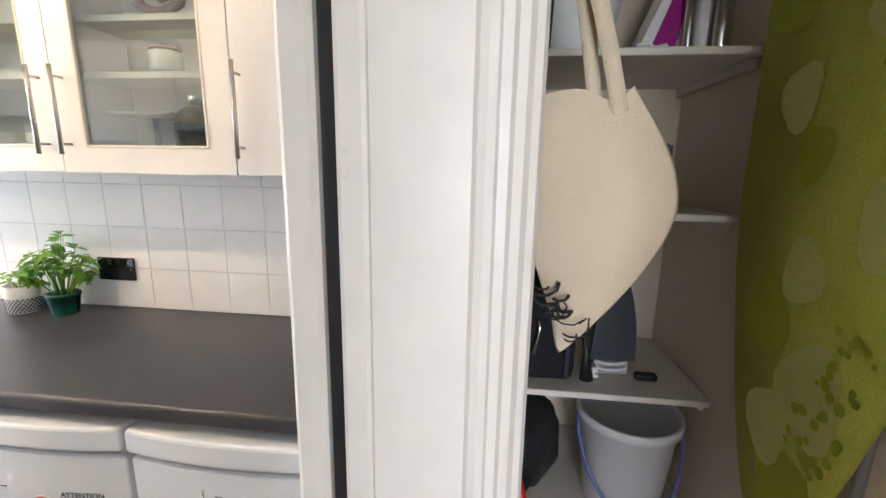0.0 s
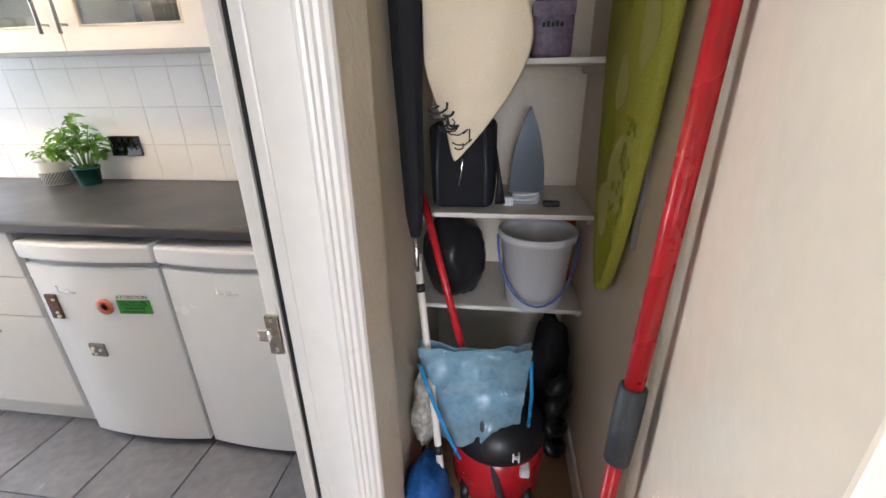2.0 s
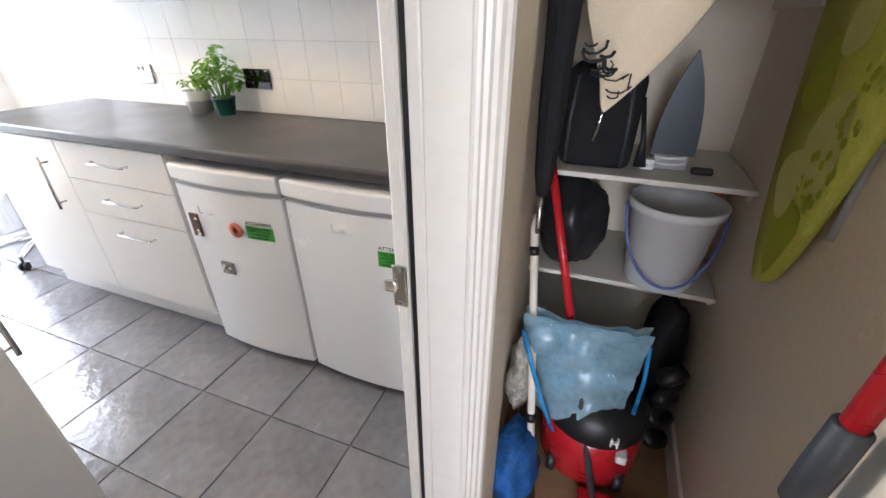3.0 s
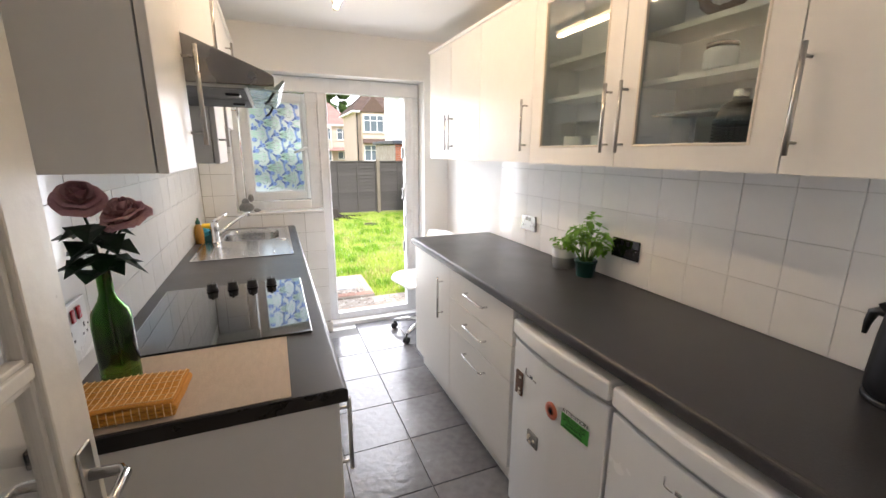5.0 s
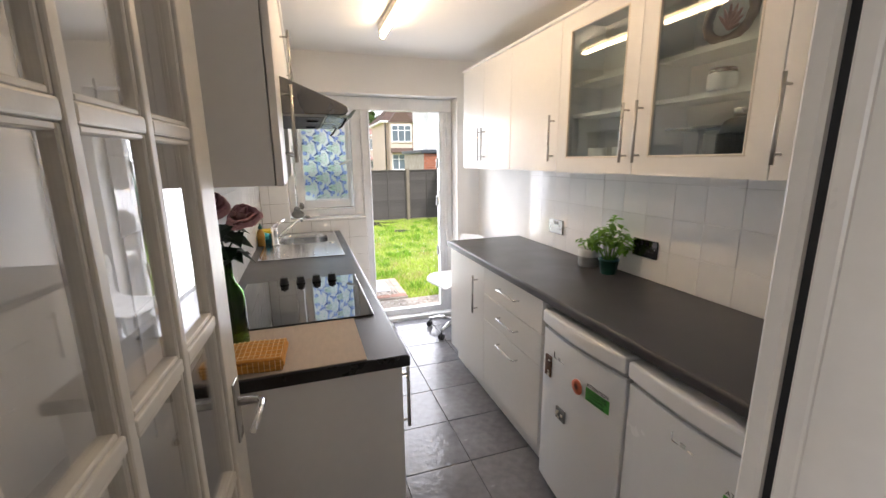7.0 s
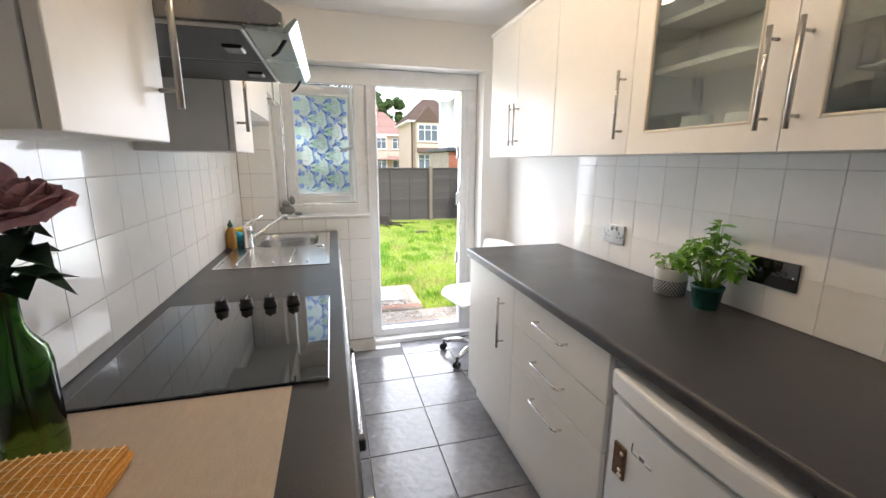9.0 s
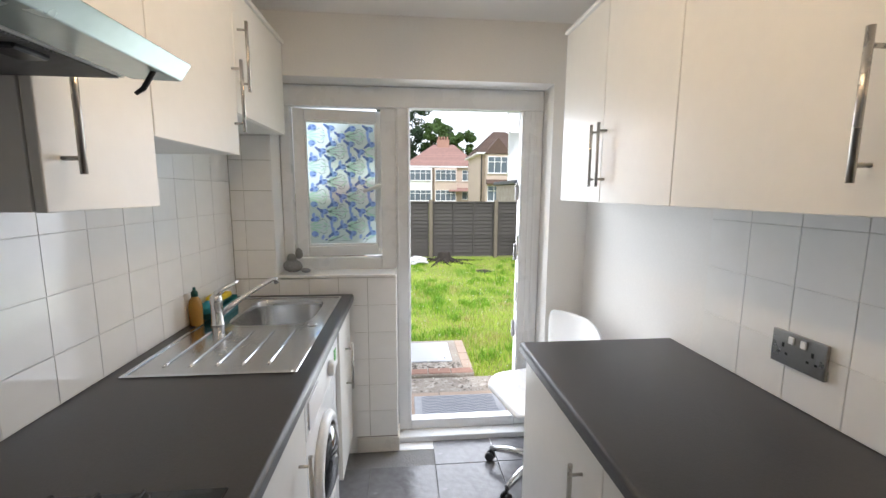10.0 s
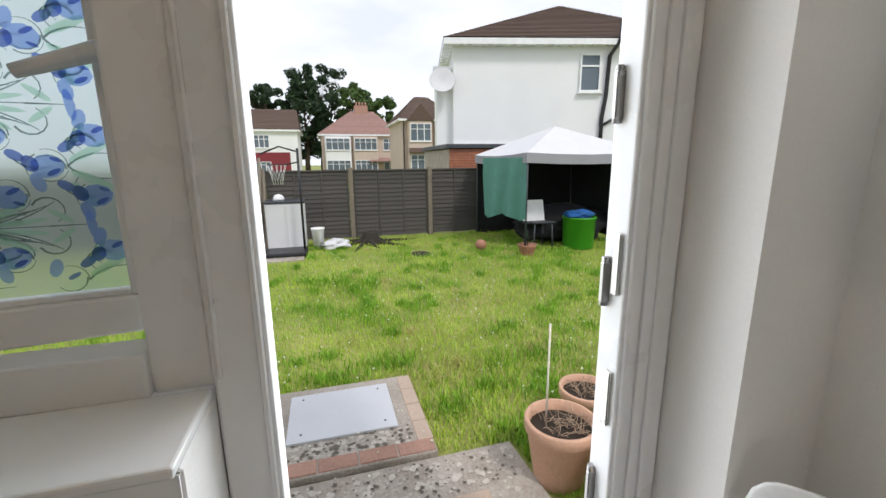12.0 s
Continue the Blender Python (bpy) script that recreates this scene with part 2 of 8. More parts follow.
def single(name, bm, material, label, category, group="", kind="", smooth=False):
    """A thing of one mesh, with its origin at the middle of its base."""
    bm.verts.ensure_lookup_table()
    xs, ys, zs = ([v.co[i] for v in bm.verts] for i in range(3))
    at = Vector(((min(xs) + max(xs)) / 2, (min(ys) + max(ys)) / 2, min(zs)))
    bmesh.ops.translate(bm, verts=bm.verts, vec=-at)
    ob = mesh_ob(name, bm, material, smooth)
    ob.location = at
    return tagged(ob, label, category, group, kind)


def structure(name, bm, material, label, category="structure"):
    ob = mesh_ob(name, bm, material)
    return tagged(ob, label, category, "", "structure")


# ---- the shell of the rooms ----
# kitchen: x -3.53 (garden end) to -0.32 (doorway), y -0.17 to 1.69; ceiling 2.30
XG, XD, YL, YR, ZC = -3.53, -0.32, -0.17, 1.69, 2.30
FX = -3.68                      # inner face of the garden door's frame

b = bmn()
bx(b, -3.86, XD, YL - 0.05, YR + 0.05, -0.12, -0.006)
floor_k = structure("floor", b, M["floor_grout"], "kitchen floor of dark slate-grey tiles with pale grout", "floor")
b = bmn()
bx(b, XD, 2.6, -3.0, 1.80, -0.12, 0.0)
structure("floor_room", b, M["boards"], "wooden floor of the room and the cupboard", "floor")
b = bmn()
bx(b, -3.95, 2.7, -3.1, 1.85, ZC, ZC + 0.12)
structure("ceiling", b, M["ceiling"], "plain white painted ceiling", "ceiling")

b = bmn()
bx(b, -3.78, -0.21, YR, YR + 0.12, -0.1, ZC)
wall_r = structure("wall_right", b, M["wall"], "white painted kitchen wall, tiled above the worktop", "wall")
b = bmn()
bx(b, -3.78, XD, YL - 0.12, YL, -0.1, ZC)
wall_l = structure("wall_left", b, M["wall"], "white painted kitchen wall with glazed tiles", "wall")

# garden end: solid below the sill, beside and above the opening
b = bmn()
bx(b, -3.78, XG, YL, 0.655, -0.1, 1.000, 0.004)
bx(b, -3.78, XG, YL, 0.042, 1.000, 2.005)
bx(b, -3.78, XG, 1.480, YR, -0.1, 2.005)
bx(b, -3.78, XG, YL, YR, 2.005, ZC)
wall_g = structure("wall_garden", b, M["wall"], "white garden wall with deep reveals round window and door", "wall")
b = bmn()
bx(b, -3.78, XG, 0.655, 1.480, -0.12, -0.004)
bx(b, -3.78, -3.60, 0.655, 1.480, -0.004, 0.03, 0.004)
structure("threshold", b, M["upvc"], "white plastic door threshold", "threshold")

# wall between kitchen and room, with the doorway, and the cupboard round the corner
YJ = 0.605                      # the front of the cupboard and of the right-hand jamb
b = bmn()
bx(b, XD + 0.014, -0.21, YJ + 0.012, YR, 0, ZC)
bx(b, XD, -0.21, -3.0, -0.10, 0, ZC)
bx(b, XD, -0.21, -0.10, YJ + 0.012, 2.04, ZC)
structure("wall_doorway", b, M["wall"], "white wall with the kitchen doorway", "wall")
b = bmn()
bx(b, -0.21, -0.197, YJ + 0.012, 0.80, 0, ZC)
bx(b, -0.197, 0.355, YJ + 0.012, YJ + 0.028, 2.021, ZC)
structure("wall_cupboard_front", b, M["cream"], "cream wall round the cupboard opening", "wall")
b = bmn()
bx(b, -0.21, -0.195, 0.80, 1.69, 0, ZC)
structure("wall_cupboard_side", b, M["cream"], "cream painted side wall inside the cupboard", "wall")
b = bmn()
bx(b, 0.356, 0.44, YJ + 0.012, 1.69, 0, ZC)
structure("wall_cupboard_end", b, M["cream"], "cream painted wall behind the ironing board", "wall")
b = bmn()
bx(b, -0.21, 0.44, 1.69, 1.81, 0, ZC)
structure("wall_cupboard_back", b, M["cream"], "cream painted back wall of the cupboard", "wall")
b = bmn()
bx(b, 0.44, 2.6, YJ + 0.012, YJ + 0.13, 0, ZC)
bx(b, 2.5, 2.6, -3.0, YJ + 0.012, 0, ZC)
structure("wall_navy", b, M["navy"], "dark navy blue painted wall", "wall")
b = bmn()
bx(b, -0.32, -0.22, -3.1, -3.0, 0, ZC)
bx(b, 0.94, 2.6, -3.1, -3.0, 0, ZC)
bx(b, -0.22, 0.94, -3.1, -3.0, 0, 0.70)
bx(b, -0.22, 0.94, -3.1, -3.0, 2.02, ZC)
structure("wall_room", b, M["wall"], "pale wall with a wide window behind the walker", "wall")

# ---- joinery of the doorway and the cupboard ----
def jamb_trim():
    b = bmn()
    bx(b, XD + 0.013, -0.284, YJ, YJ + 0.03, 0, 2.04, 0.004)
    structure("trim_jamb", b, M["trim"], "cream gloss door jamb with a worn edge", "door frame")
    b = bmn()
    bx(b, -0.284, -0.273, YJ + 0.010, YJ + 0.03, 0, 2.04)
    structure("trim_gap", b, M["black"], "dark gap beside the door jamb", "door frame")
    b = bmn()
    bx(b, -0.273, -0.252, YJ + 0.001, YJ + 0.03, 0, 2.08, 0.004, 2)
    structure("trim_post", b, M["trim"], "cream gloss post beside the doorway", "door frame")
    # moulded architrave of the cupboard: a flat board, a bead and small steps towards the opening
    b = bmn()
    prism(b, [(-0.252, 0.640), (-0.252, 0.6085), (-0.192, 0.6085), (-0.189, 0.605), (-0.184, 0.6035), (-0.179, 0.605), (-0.177, 0.610), (-0.171, 0.611), (-0.168, 0.616),
              (-0.162, 0.618), (-0.158, 0.624), (-0.153, 0.627), (-0.150, 0.634), (-0.150, 0.640)], 0, 2.09, "z")
    structure("trim_architrave", b, M["trim"], "cream moulded architrave of the cupboard", "door frame")
    b = bmn()
    bx(b, -0.1965, -0.152, 0.640, 0.790, 0, 2.02, 0.004, 2)
    structure("trim_reveal", b, M["cream"], "cream painted reveal of the cupboard opening", "door frame")
    b = bmn()
    bx(b, 0.326, 0.3555, YJ - 0.002, YJ + 0.030, 0, 2.02, 0.003)
    bx(b, -0.149, 0.326, YJ - 0.002, YJ + 0.030, 1.995, 2.02, 0.003)
    structure("trim_lining", b, M["shelf"], "cream painted lining of the cupboard opening", "door frame")
    b = bmn()
    bx(b, XD - 0.004, -0.20, -0.115, -0.085, 0, 2.04, 0.003)
    bx(b, XD - 0.004, -0.20, -0.085, YJ, 2.02, 2.05, 0.003)
    structure("trim_jamb_hinge", b, M["trim"], "cream gloss hinge jamb and head of the doorway", "door frame")
    k = thing("strike_plate", "small worn metal door keep on the jamb", "door keep", at=(-0.30, YJ - 0.004, 0.915))
    b = bmn()
    bx(b, -0.309, -0.286, YJ - 0.005, YJ + 0.001, 0.885, 0.960, 0.001)
    part("plate", b, M["nickel"], k)
    b = bmn()
    bx(b, -0.322, -0.300, YJ - 0.012, YJ - 0.004, 0.913, 0.935, 0.004, 2)
    part("lip", b, M["chrome"], k)
    for z in (0.893, 0.952):
        b = bmn()
        lathe(b, [(0.004, 0), (0.004, 0.0015)], (-0.297, YJ - 0.005, z), 10, True, Matrix.Rotation(radians(90), 4, "X"))
        part("screw", b, M["chrome"], k)


jamb_trim()


def bar_handle(parent, p0, p1, out, r=0.006, name="handle"):
    """A round bar handle on two posts; out: the way it stands off."""
    p0, p1, out = Vector(p0), Vector(p1), Vector(out)
    d = (p1 - p0).normalized()
    b = bmn()
    sweep(b, [p0 + out, p1 + out], r, 12)
    L = (p1 - p0).length
    for s in (0.12, 0.88):
        sweep(b, [p0 + d * L * s, p0 + d * L * s + out], r * 0.7, 8)
    return part(name, b, M["nickel"], parent, "brushed nickel bar handle")


def bow_handle(parent, p0, p1, out, name="handle"):
    p0, p1, out = Vector(p0), Vector(p1), Vector(out)
    b = bmn()
    sweep(b, [p0, p0 + out * 0.8, p0 + out + (p1 - p0) * 0.06, p1 + out - (p1 - p0) * 0.06, p1 + out * 0.8, p1], 0.005, 10)
    return part(name, b, M["chrome"], parent, "slim chrome bow handle")


def wall_cabinet(x0, x1, y_back, y_front, z0, z1, hx=None, hz=None, label="white wall cabinet with a plain door and bar handle", group="wall cabinets"):
    """A wall unit: carcass, door with a shadow gap, handle."""
    s = 1 if y_front > y_back else -1
    c = thing("wall_cabinet", label, "cabinet", group, at=((x0 + x1) / 2, y_back, z0))
    b = bmn()
    bx(b, x0, x1, y_back, y_front - s * 0.022, z0, z1, 0.001)
    part("body", b, M["carcass"], c)
    b = bmn()
    bx(b, x0 + 0.0015, x1 - 0.0015, y_front - s * 0.019, y_front, z0 - 0.001, z1 - 0.002, 0.0025, 2)
    d = part("door", b, M["unit"], c)
    if hx is not None:
        bar_handle(d, (hx, y_front, hz[0]), (hx, y_front, hz[1]), (0, s * 0.032, 0))
    return c


ZU0, ZU1, YUR, YUL = 1.412, 2.146, 1.436, 0.118
wall_cabinet(-3.27, -2.878, YR, YUR, ZU0, ZU1, -2.906, (1.47, 1.70))
wall_cabinet(-2.878, -2.458, YR, YUR, ZU0, ZU1, -2.848, (1.47, 1.70))
wall_cabinet(-2.458, -1.932, YR, YUR, ZU0, ZU1, -1.97, (1.465, 1.70))
wall_cabinet(-0.872, -0.335, YR, YUR, ZU0, ZU1, -0.847, (1.455, 1.70))


def glass_cabinet(x0, x1, hx):
    """A wall unit with a framed glass door, hollow, with two shelves."""
    c = thing("glass_cabinet", "white wall cabinet with a framed glass door and shelves", "cabinet", "wall cabinets", at=((x0 + x1) / 2, YR, ZU0))
    t = 0.016
    for nm, box in (("side_panel", (x0, x0 + t, YR - 0.002, YUR + 0.022, ZU0, ZU1)), ("side_panel", (x1 - t, x1, YR - 0.002, YUR + 0.022, ZU0, ZU1)),
                    ("base_panel", (x0 + t, x1 - t, YR - 0.002, YUR + 0.022, ZU0, ZU0 + t)), ("top_panel", (x0 + t, x1 - t, YR - 0.002, YUR + 0.022, ZU1 - t, ZU1)),
                    ("back_panel", (x0 + t, x1 - t, YR - 0.002, YR - 0.008, ZU0 + t, ZU1 - t))):
        b = bmn()
        bx(b, *box)
        part(nm, b, M["carcass"], c)
    for z in (1.680, 1.832):
        b = bmn()
        bx(b, x0 + t, x1 - t, YR - 0.008, YUR + 0.075, z, z + 0.018, 0.001)
        part("shelf", b, M["unit"], c)
    d0, d1, zb, zt = x0 + 0.0015, x1 - 0.0015, ZU0 - 0.001, ZU1 - 0.002
    px0, px1, pz0, pz1 = x0 + 0.075, x1 - 0.075, 1.480, 2.075
    b = bmn()
    for q in ((d0, px0, zb, zt), (px1, d1, zb, zt), (px0, px1, zb, pz0), (px0, px1, pz1, zt)):
        bx(b, q[0], q[1], YUR, YUR + 0.019, q[2], q[3])
    bmesh.ops.remove_doubles(b, verts=b.verts, dist=0.0001)
    d = part("door", b, M["unit"], c)
    b = bmn()
    r = 0.008
    for q in ((px0, px0 + r, pz0, pz1), (px1 - r, px1, pz0, pz1), (px0 + r, px1 - r, pz0, pz0 + r), (px0 + r, px1 - r, pz1 - r, pz1)):
        bx(b, q[0], q[1], YUR - 0.003, YUR + 0.010, q[2], q[3], 0.002)
    part("glazing_bead", b, M["fitting"], d, "pale metal glazing bead")
    b = bmn()
    bx(b, px0 + 0.002, px1 - 0.002, YUR + 0.006, YUR + 0.010, pz0 + 0.002, pz1 - 0.002)
    part("pane", b, M["cab_glass"], d).visible_shadow = False
    bar_handle(d, (hx, YUR, 1.46), (hx, YUR, 1.695), (0, -0.032, 0))
    return c


glass_cabinet(-1.932, -1.402, -1.44)
glass_cabinet(-1.402, -0.872, -1.368)
b = bmn()
bx(b, -3.272, -0.334, YR, YUR - 0.012, ZU1, ZU1 + 0.016, 0.003)
single("cornice", b, M["unit"], "slim white cornice strip along the wall cabinets", "cornice")

# left-hand wall cabinets
wall_cabinet(-1.535, -1.203, YL, YUL, 1.416, ZU1, -1.512, (1.475, 1.72), "white wall cabinet with a grey-shaded side panel")
wall_cabinet(-2.105, -1.535, YL, YUL, 1.755, ZU1, -2.07, (1.80, 2.03), "short white wall cabinet above the cooker hood")
wall_cabinet(-2.425, -2.105, YL, YUL, 1.411, ZU1, -2.150, (1.475, 1.70), "narrow white wall cabinet beside the cooker hood")
wall_cabinet(-2.935, -2.425, YL, YUL, 1.575, ZU1, -2.905, (1.65, 1.89), "white wall cabinet above the drainer")
wall_cabinet(-3.526, -2.935, YL, YUL, 1.722, ZU1, -2.975, (1.80, 2.04), "short white wall cabinet beside the window")
b = bmn()
bx(b, -3.528, -1.198, YL, YUL + 0.012, ZU1, ZU1 + 0.016, 0.003)
single("cornice", b, M["unit"], "slim white cornice strip along the wall cabinets", "cornice")


# ---- right-hand base units ----
YBF = 1.135


def base_unit(x0, x1, y_back, y_front, label, rows, handle, z0=0.125, z1=0.868, group="base units", top=None):
    """A floor unit: carcass, fronts (rows of z), handles, plinth."""
    s = 1 if y_front > y_back else -1
    c = thing("base_cabinet", label, "cabinet", group, at=((x0 + x1) / 2, (y_back + y_front) / 2, 0))
    b = bmn()
    bx(b, x0, x1, y_back, y_front - s * 0.022, z0, top or z1, 0.001)
    part("body", b, M["carcass"], c)
    b = bmn()
    bx(b, x0, x1, y_front - s * 0.055, y_front - s * 0.071, 0.0, z0 - 0.002)
    part("plinth", b, M["unit"], c)
    for (za, zb) in rows:
        b = bmn()
        bx(b, x0 + 0.0015, x1 - 0.0015, y_front - s * 0.019, y_front, za + 0.0015, zb - 0.0015, 0.0025, 2)
        d = part("drawer_front" if len(rows) > 1 else "door", b, M["unit"], c)
        if handle == "drawers":
            m, zc = (x0 + x1) / 2, zb - 0.072
            bow_handle(d, (m - 0.10, y_front, zc), (m + 0.10, y_front, zc), (0, s * 0.028, 0))
        elif handle is not None:
            bar_handle(d, (handle[0], y_front, handle[1]), (handle[0], y_front, handle[2]), (0, s * 0.032, 0))
    return c


base_unit(-2.752, -2.168, YR, YBF, "white base cupboard with one tall door", [(0.125, 0.862)], (-2.268, 0.545, 0.785))
base_unit(-2.168, -1.535, YR, YBF, "white drawer unit with three drawers and chrome handles", [(0.125, 0.540), (0.540, 0.698), (0.698, 0.862)], "drawers")


def worktop(x0, x1, y0, y1, front, ends, label, hole=None):
    """A laminate top with a rolled front edge; hole: x and y of a cut-out."""
    c = thing("worktop", label, "worktop", at=((x0 + x1) / 2, (y0 + y1) / 2, 0.872))
    s = 1 if front == y1 else -1
    back = y0 if front == y1 else y1
    zt, zb, r = 0.910, 0.872, 0.012
    poly = [(back, zb), (back, zt)]
    for k in range(5):
        a = k * math.pi / 8
        poly.append((front - s * (r - r * math.sin(a)), zt - (r - r * math.cos(a))))
    poly += [(front, zb + 0.004), (front - s * 0.004, zb)]
    b = bmn()
    if hole:
        h0, h1, k0, k1 = hole
        prism(b, poly, x0, h0, "x")
        prism(b, poly, h1, x1, "x")
        prism(b, [(k1 if abs(y - back) < 1e-6 else y, z) for y, z in poly], h0, h1, "x")
        bx(b, h0, h1, y0, k0, zb, zt)
    else:
        prism(b, poly, x0, x1, "x")
    part("slab", b, M["worktop"], c)
    for e in ends:
        b = bmn()
        bx(b, e - 0.001, e + 0.001, y0 + 0.001, y1 - 0.003, zb + 0.001, zt - 0.003)
        part("end_strip", b, M["edge"], c, "black edging strip")
    return c


worktop(-2.765, XD - 0.002, 1.112, YR - 0.001, 1.112, [-2.766], "dark slate-grey laminate worktop over the fridges")
worktop(-3.528, -1.144, YL + 0.001, 0.430, 0.430, [-1.143], "dark slate-grey laminate worktop with hob and sink", (-3.450, -3.014, -0.040, 0.325))
b = bmn()
bx(b, -1.176, -1.158, YL + 0.002, 0.405, 0.0, 0.871, 0.001)
single("end_panel", b, M["carcass"], "pale grey end panel of the base units", "panel")


def fridge(x0, x1, label, bits):
    """An under-counter fridge: cabinet, bowed door, grip rail, top, feet."""
    c = thing("fridge", label, "fridge", "under-counter fridges", at=((x0 + x1) / 2, 1.40, 0))
    b = bmn()
    bx(b, x0 + 0.004, x1 - 0.004, 1.165, 1.66, 0.025, 0.815, 0.006, 2)
    part("body", b, M["white_enamel"], c)
    m, h = (x0 + x1) / 2, (x1 - x0) / 2

    def bowed(za, zb, yb, yf, nm, bev=0.004):
        poly = [(x0 + 0.001, yb)] + [(m + h * 0.998 * u, yf - 0.020 * (1 - u * u)) for u in (-1, -0.96, -0.8, -0.6, -0.4, -0.2, 0, 0.2, 0.4, 0.6, 0.8, 0.96, 1)] + [(x1 - 0.001, yb)]
        bb = bmn()
        prism(bb, poly, za, zb, "z", bev)
        return part(nm, bb, M["white_enamel"], c)
    d = bowed(0.035, 0.764, 1.163, 1.122, "door")
    bowed(0.785, 0.845, 1.64, 1.112, "top", 0.008)
    b = bmn()
    prism(b, [(m + h * 0.97 * u, 1.134 - 0.020 * (1 - u * u)) for u in (-1, -0.6, -0.2, 0.2, 0.6, 1)] + [(x1 - 0.01, 1.165), (x0 + 0.01, 1.165)], 0.764, 0.786, "z")
    part("grip_recess", b, M["grey_plastic"], c, "pale grey recessed grip rail")
    for fx in (x0 + 0.04, x1 - 0.04):
        for fy in (1.20, 1.60):
            b = bmn()
            lathe(b, [(0.016, 0.0), (0.018, 0.006), (0.012, 0.012), (0.012, 0.03)], (fx, fy, 0), 12)
            part("foot", b, M["black"], c)
    # raised maker's badge, drawn as plain strokes
    bxm, bz = bits["badge"]
    b = bmn()

    def yf(x):
        u = (x - m) / h
        return 1.122 - 0.020 * (1 - u * u)
    for k, (w, hh, dz) in enumerate(((0.005, 0.026, 0.006), (0.024, 0.005, -0.007), (0.018, 0.014, 0), (0.020, 0.006, -0.004))):
        cx = bxm + (0.0, 0.012, 0.038, 0.062)[k]
        bx(b, cx - w / 2, cx + w / 2, yf(cx) - 0.002, yf(cx) + 0.004, bz + dz - hh / 2, bz + dz + hh / 2, 0.001)
    part("badge", b, M["chrome"], c, "small chrome badge")
    return c, yf


fr1, yf1 = fridge(-1.492, -1.004, "white under-counter fridge with magnets on its door", dict(badge=(-1.39, 0.672)))
fr2, yf2 = fridge(-0.990, -0.490, "white under-counter freezer with a green sticker", dict(badge=(-0.80, 0.700)))

# ---- left-hand base units ----
YLF = 0.412
base_unit(-1.498, -1.178, YL, YLF, "narrow white base cupboard beside the oven", [(0.125, 0.862)], (-1.24, 0.60, 0.82))
base_unit(-2.505, -2.100, YL, YLF, "white base cupboard beside the oven", [(0.125, 0.862)], (-2.42, 0.50, 0.74))
base_unit(-3.486, -3.135, YL, YLF, "white base cupboard under the sink", [(0.125, 0.862)], (-3.31, 0.49, 0.72), top=0.74)

# ---- garden door frame and window ----
def garden_frame():
    w = thing("door_frame", "white plastic frame round the open garden door", "door frame", "", "structure", at=(FX, 1.0, 0))
    xi, xo = FX, FX - 0.065

    def bar(nm, y0, y1, z0, z1, d=0.0):
        b = bmn()
        bx(b, xi + d, xo, y0, y1, z0, z1, 0.005, 2)
        return part(nm, b, M["upvc"], w)
    bar("head", 0.044, 1.478, 1.895, 2.003)
    bar("mullion", 0.656, 0.735, 0.03, 1.895)
    bar("window_jamb", 0.575, 0.656, 1.012, 1.895, -0.012)
    bar("jamb", 1.358, 1.478, 0.03, 1.895)
    bar("sill_bar", 0.735, 1.358, 0.03, 0.088)
    bar("jamb", 0.044, 0.098, 1.030, 1.895)
    bar("transom", 0.098, 0.575, 1.012, 1.080)
    # raised beads that line the frame
    for y0, y1, z0, z1 in ((0.718, 0.728, 0.09, 1.89), (0.664, 0.670, 1.03, 1.89), (1.366, 1.374, 0.09, 1.89), (1.400, 1.408, 0.09, 1.89), (1.430, 1.442, 0.09, 1.89)):
        b = bmn()
        bx(b, xi + 0.006, xi - 0.006, y0, y1, z0, z1, 0.002)
        part("bead", b, M["upvc"], w)
    for z in (0.58, 1.05, 1.40):
        b = bmn()
        lathe(b, [(0.008, 0), (0.008, 0.10)], (xi - 0.050, 1.352, z), 10)
        bx(b, xi - 0.052, xi - 0.040, 1.341, 1.361, z + 0.008, z + 0.09, 0.002)
        part("hinge", b, M["hood"], w, "dark metal door hinge")
    for z in (0.80, 1.08):
        b = bmn()
        bx(b, xi - 0.03, xi - 0.012, 1.350, 1.359, z, z + 0.12, 0.002)
        part("keep", b, M["nickel"], w, "metal lock keep")
    return w


garden_frame()


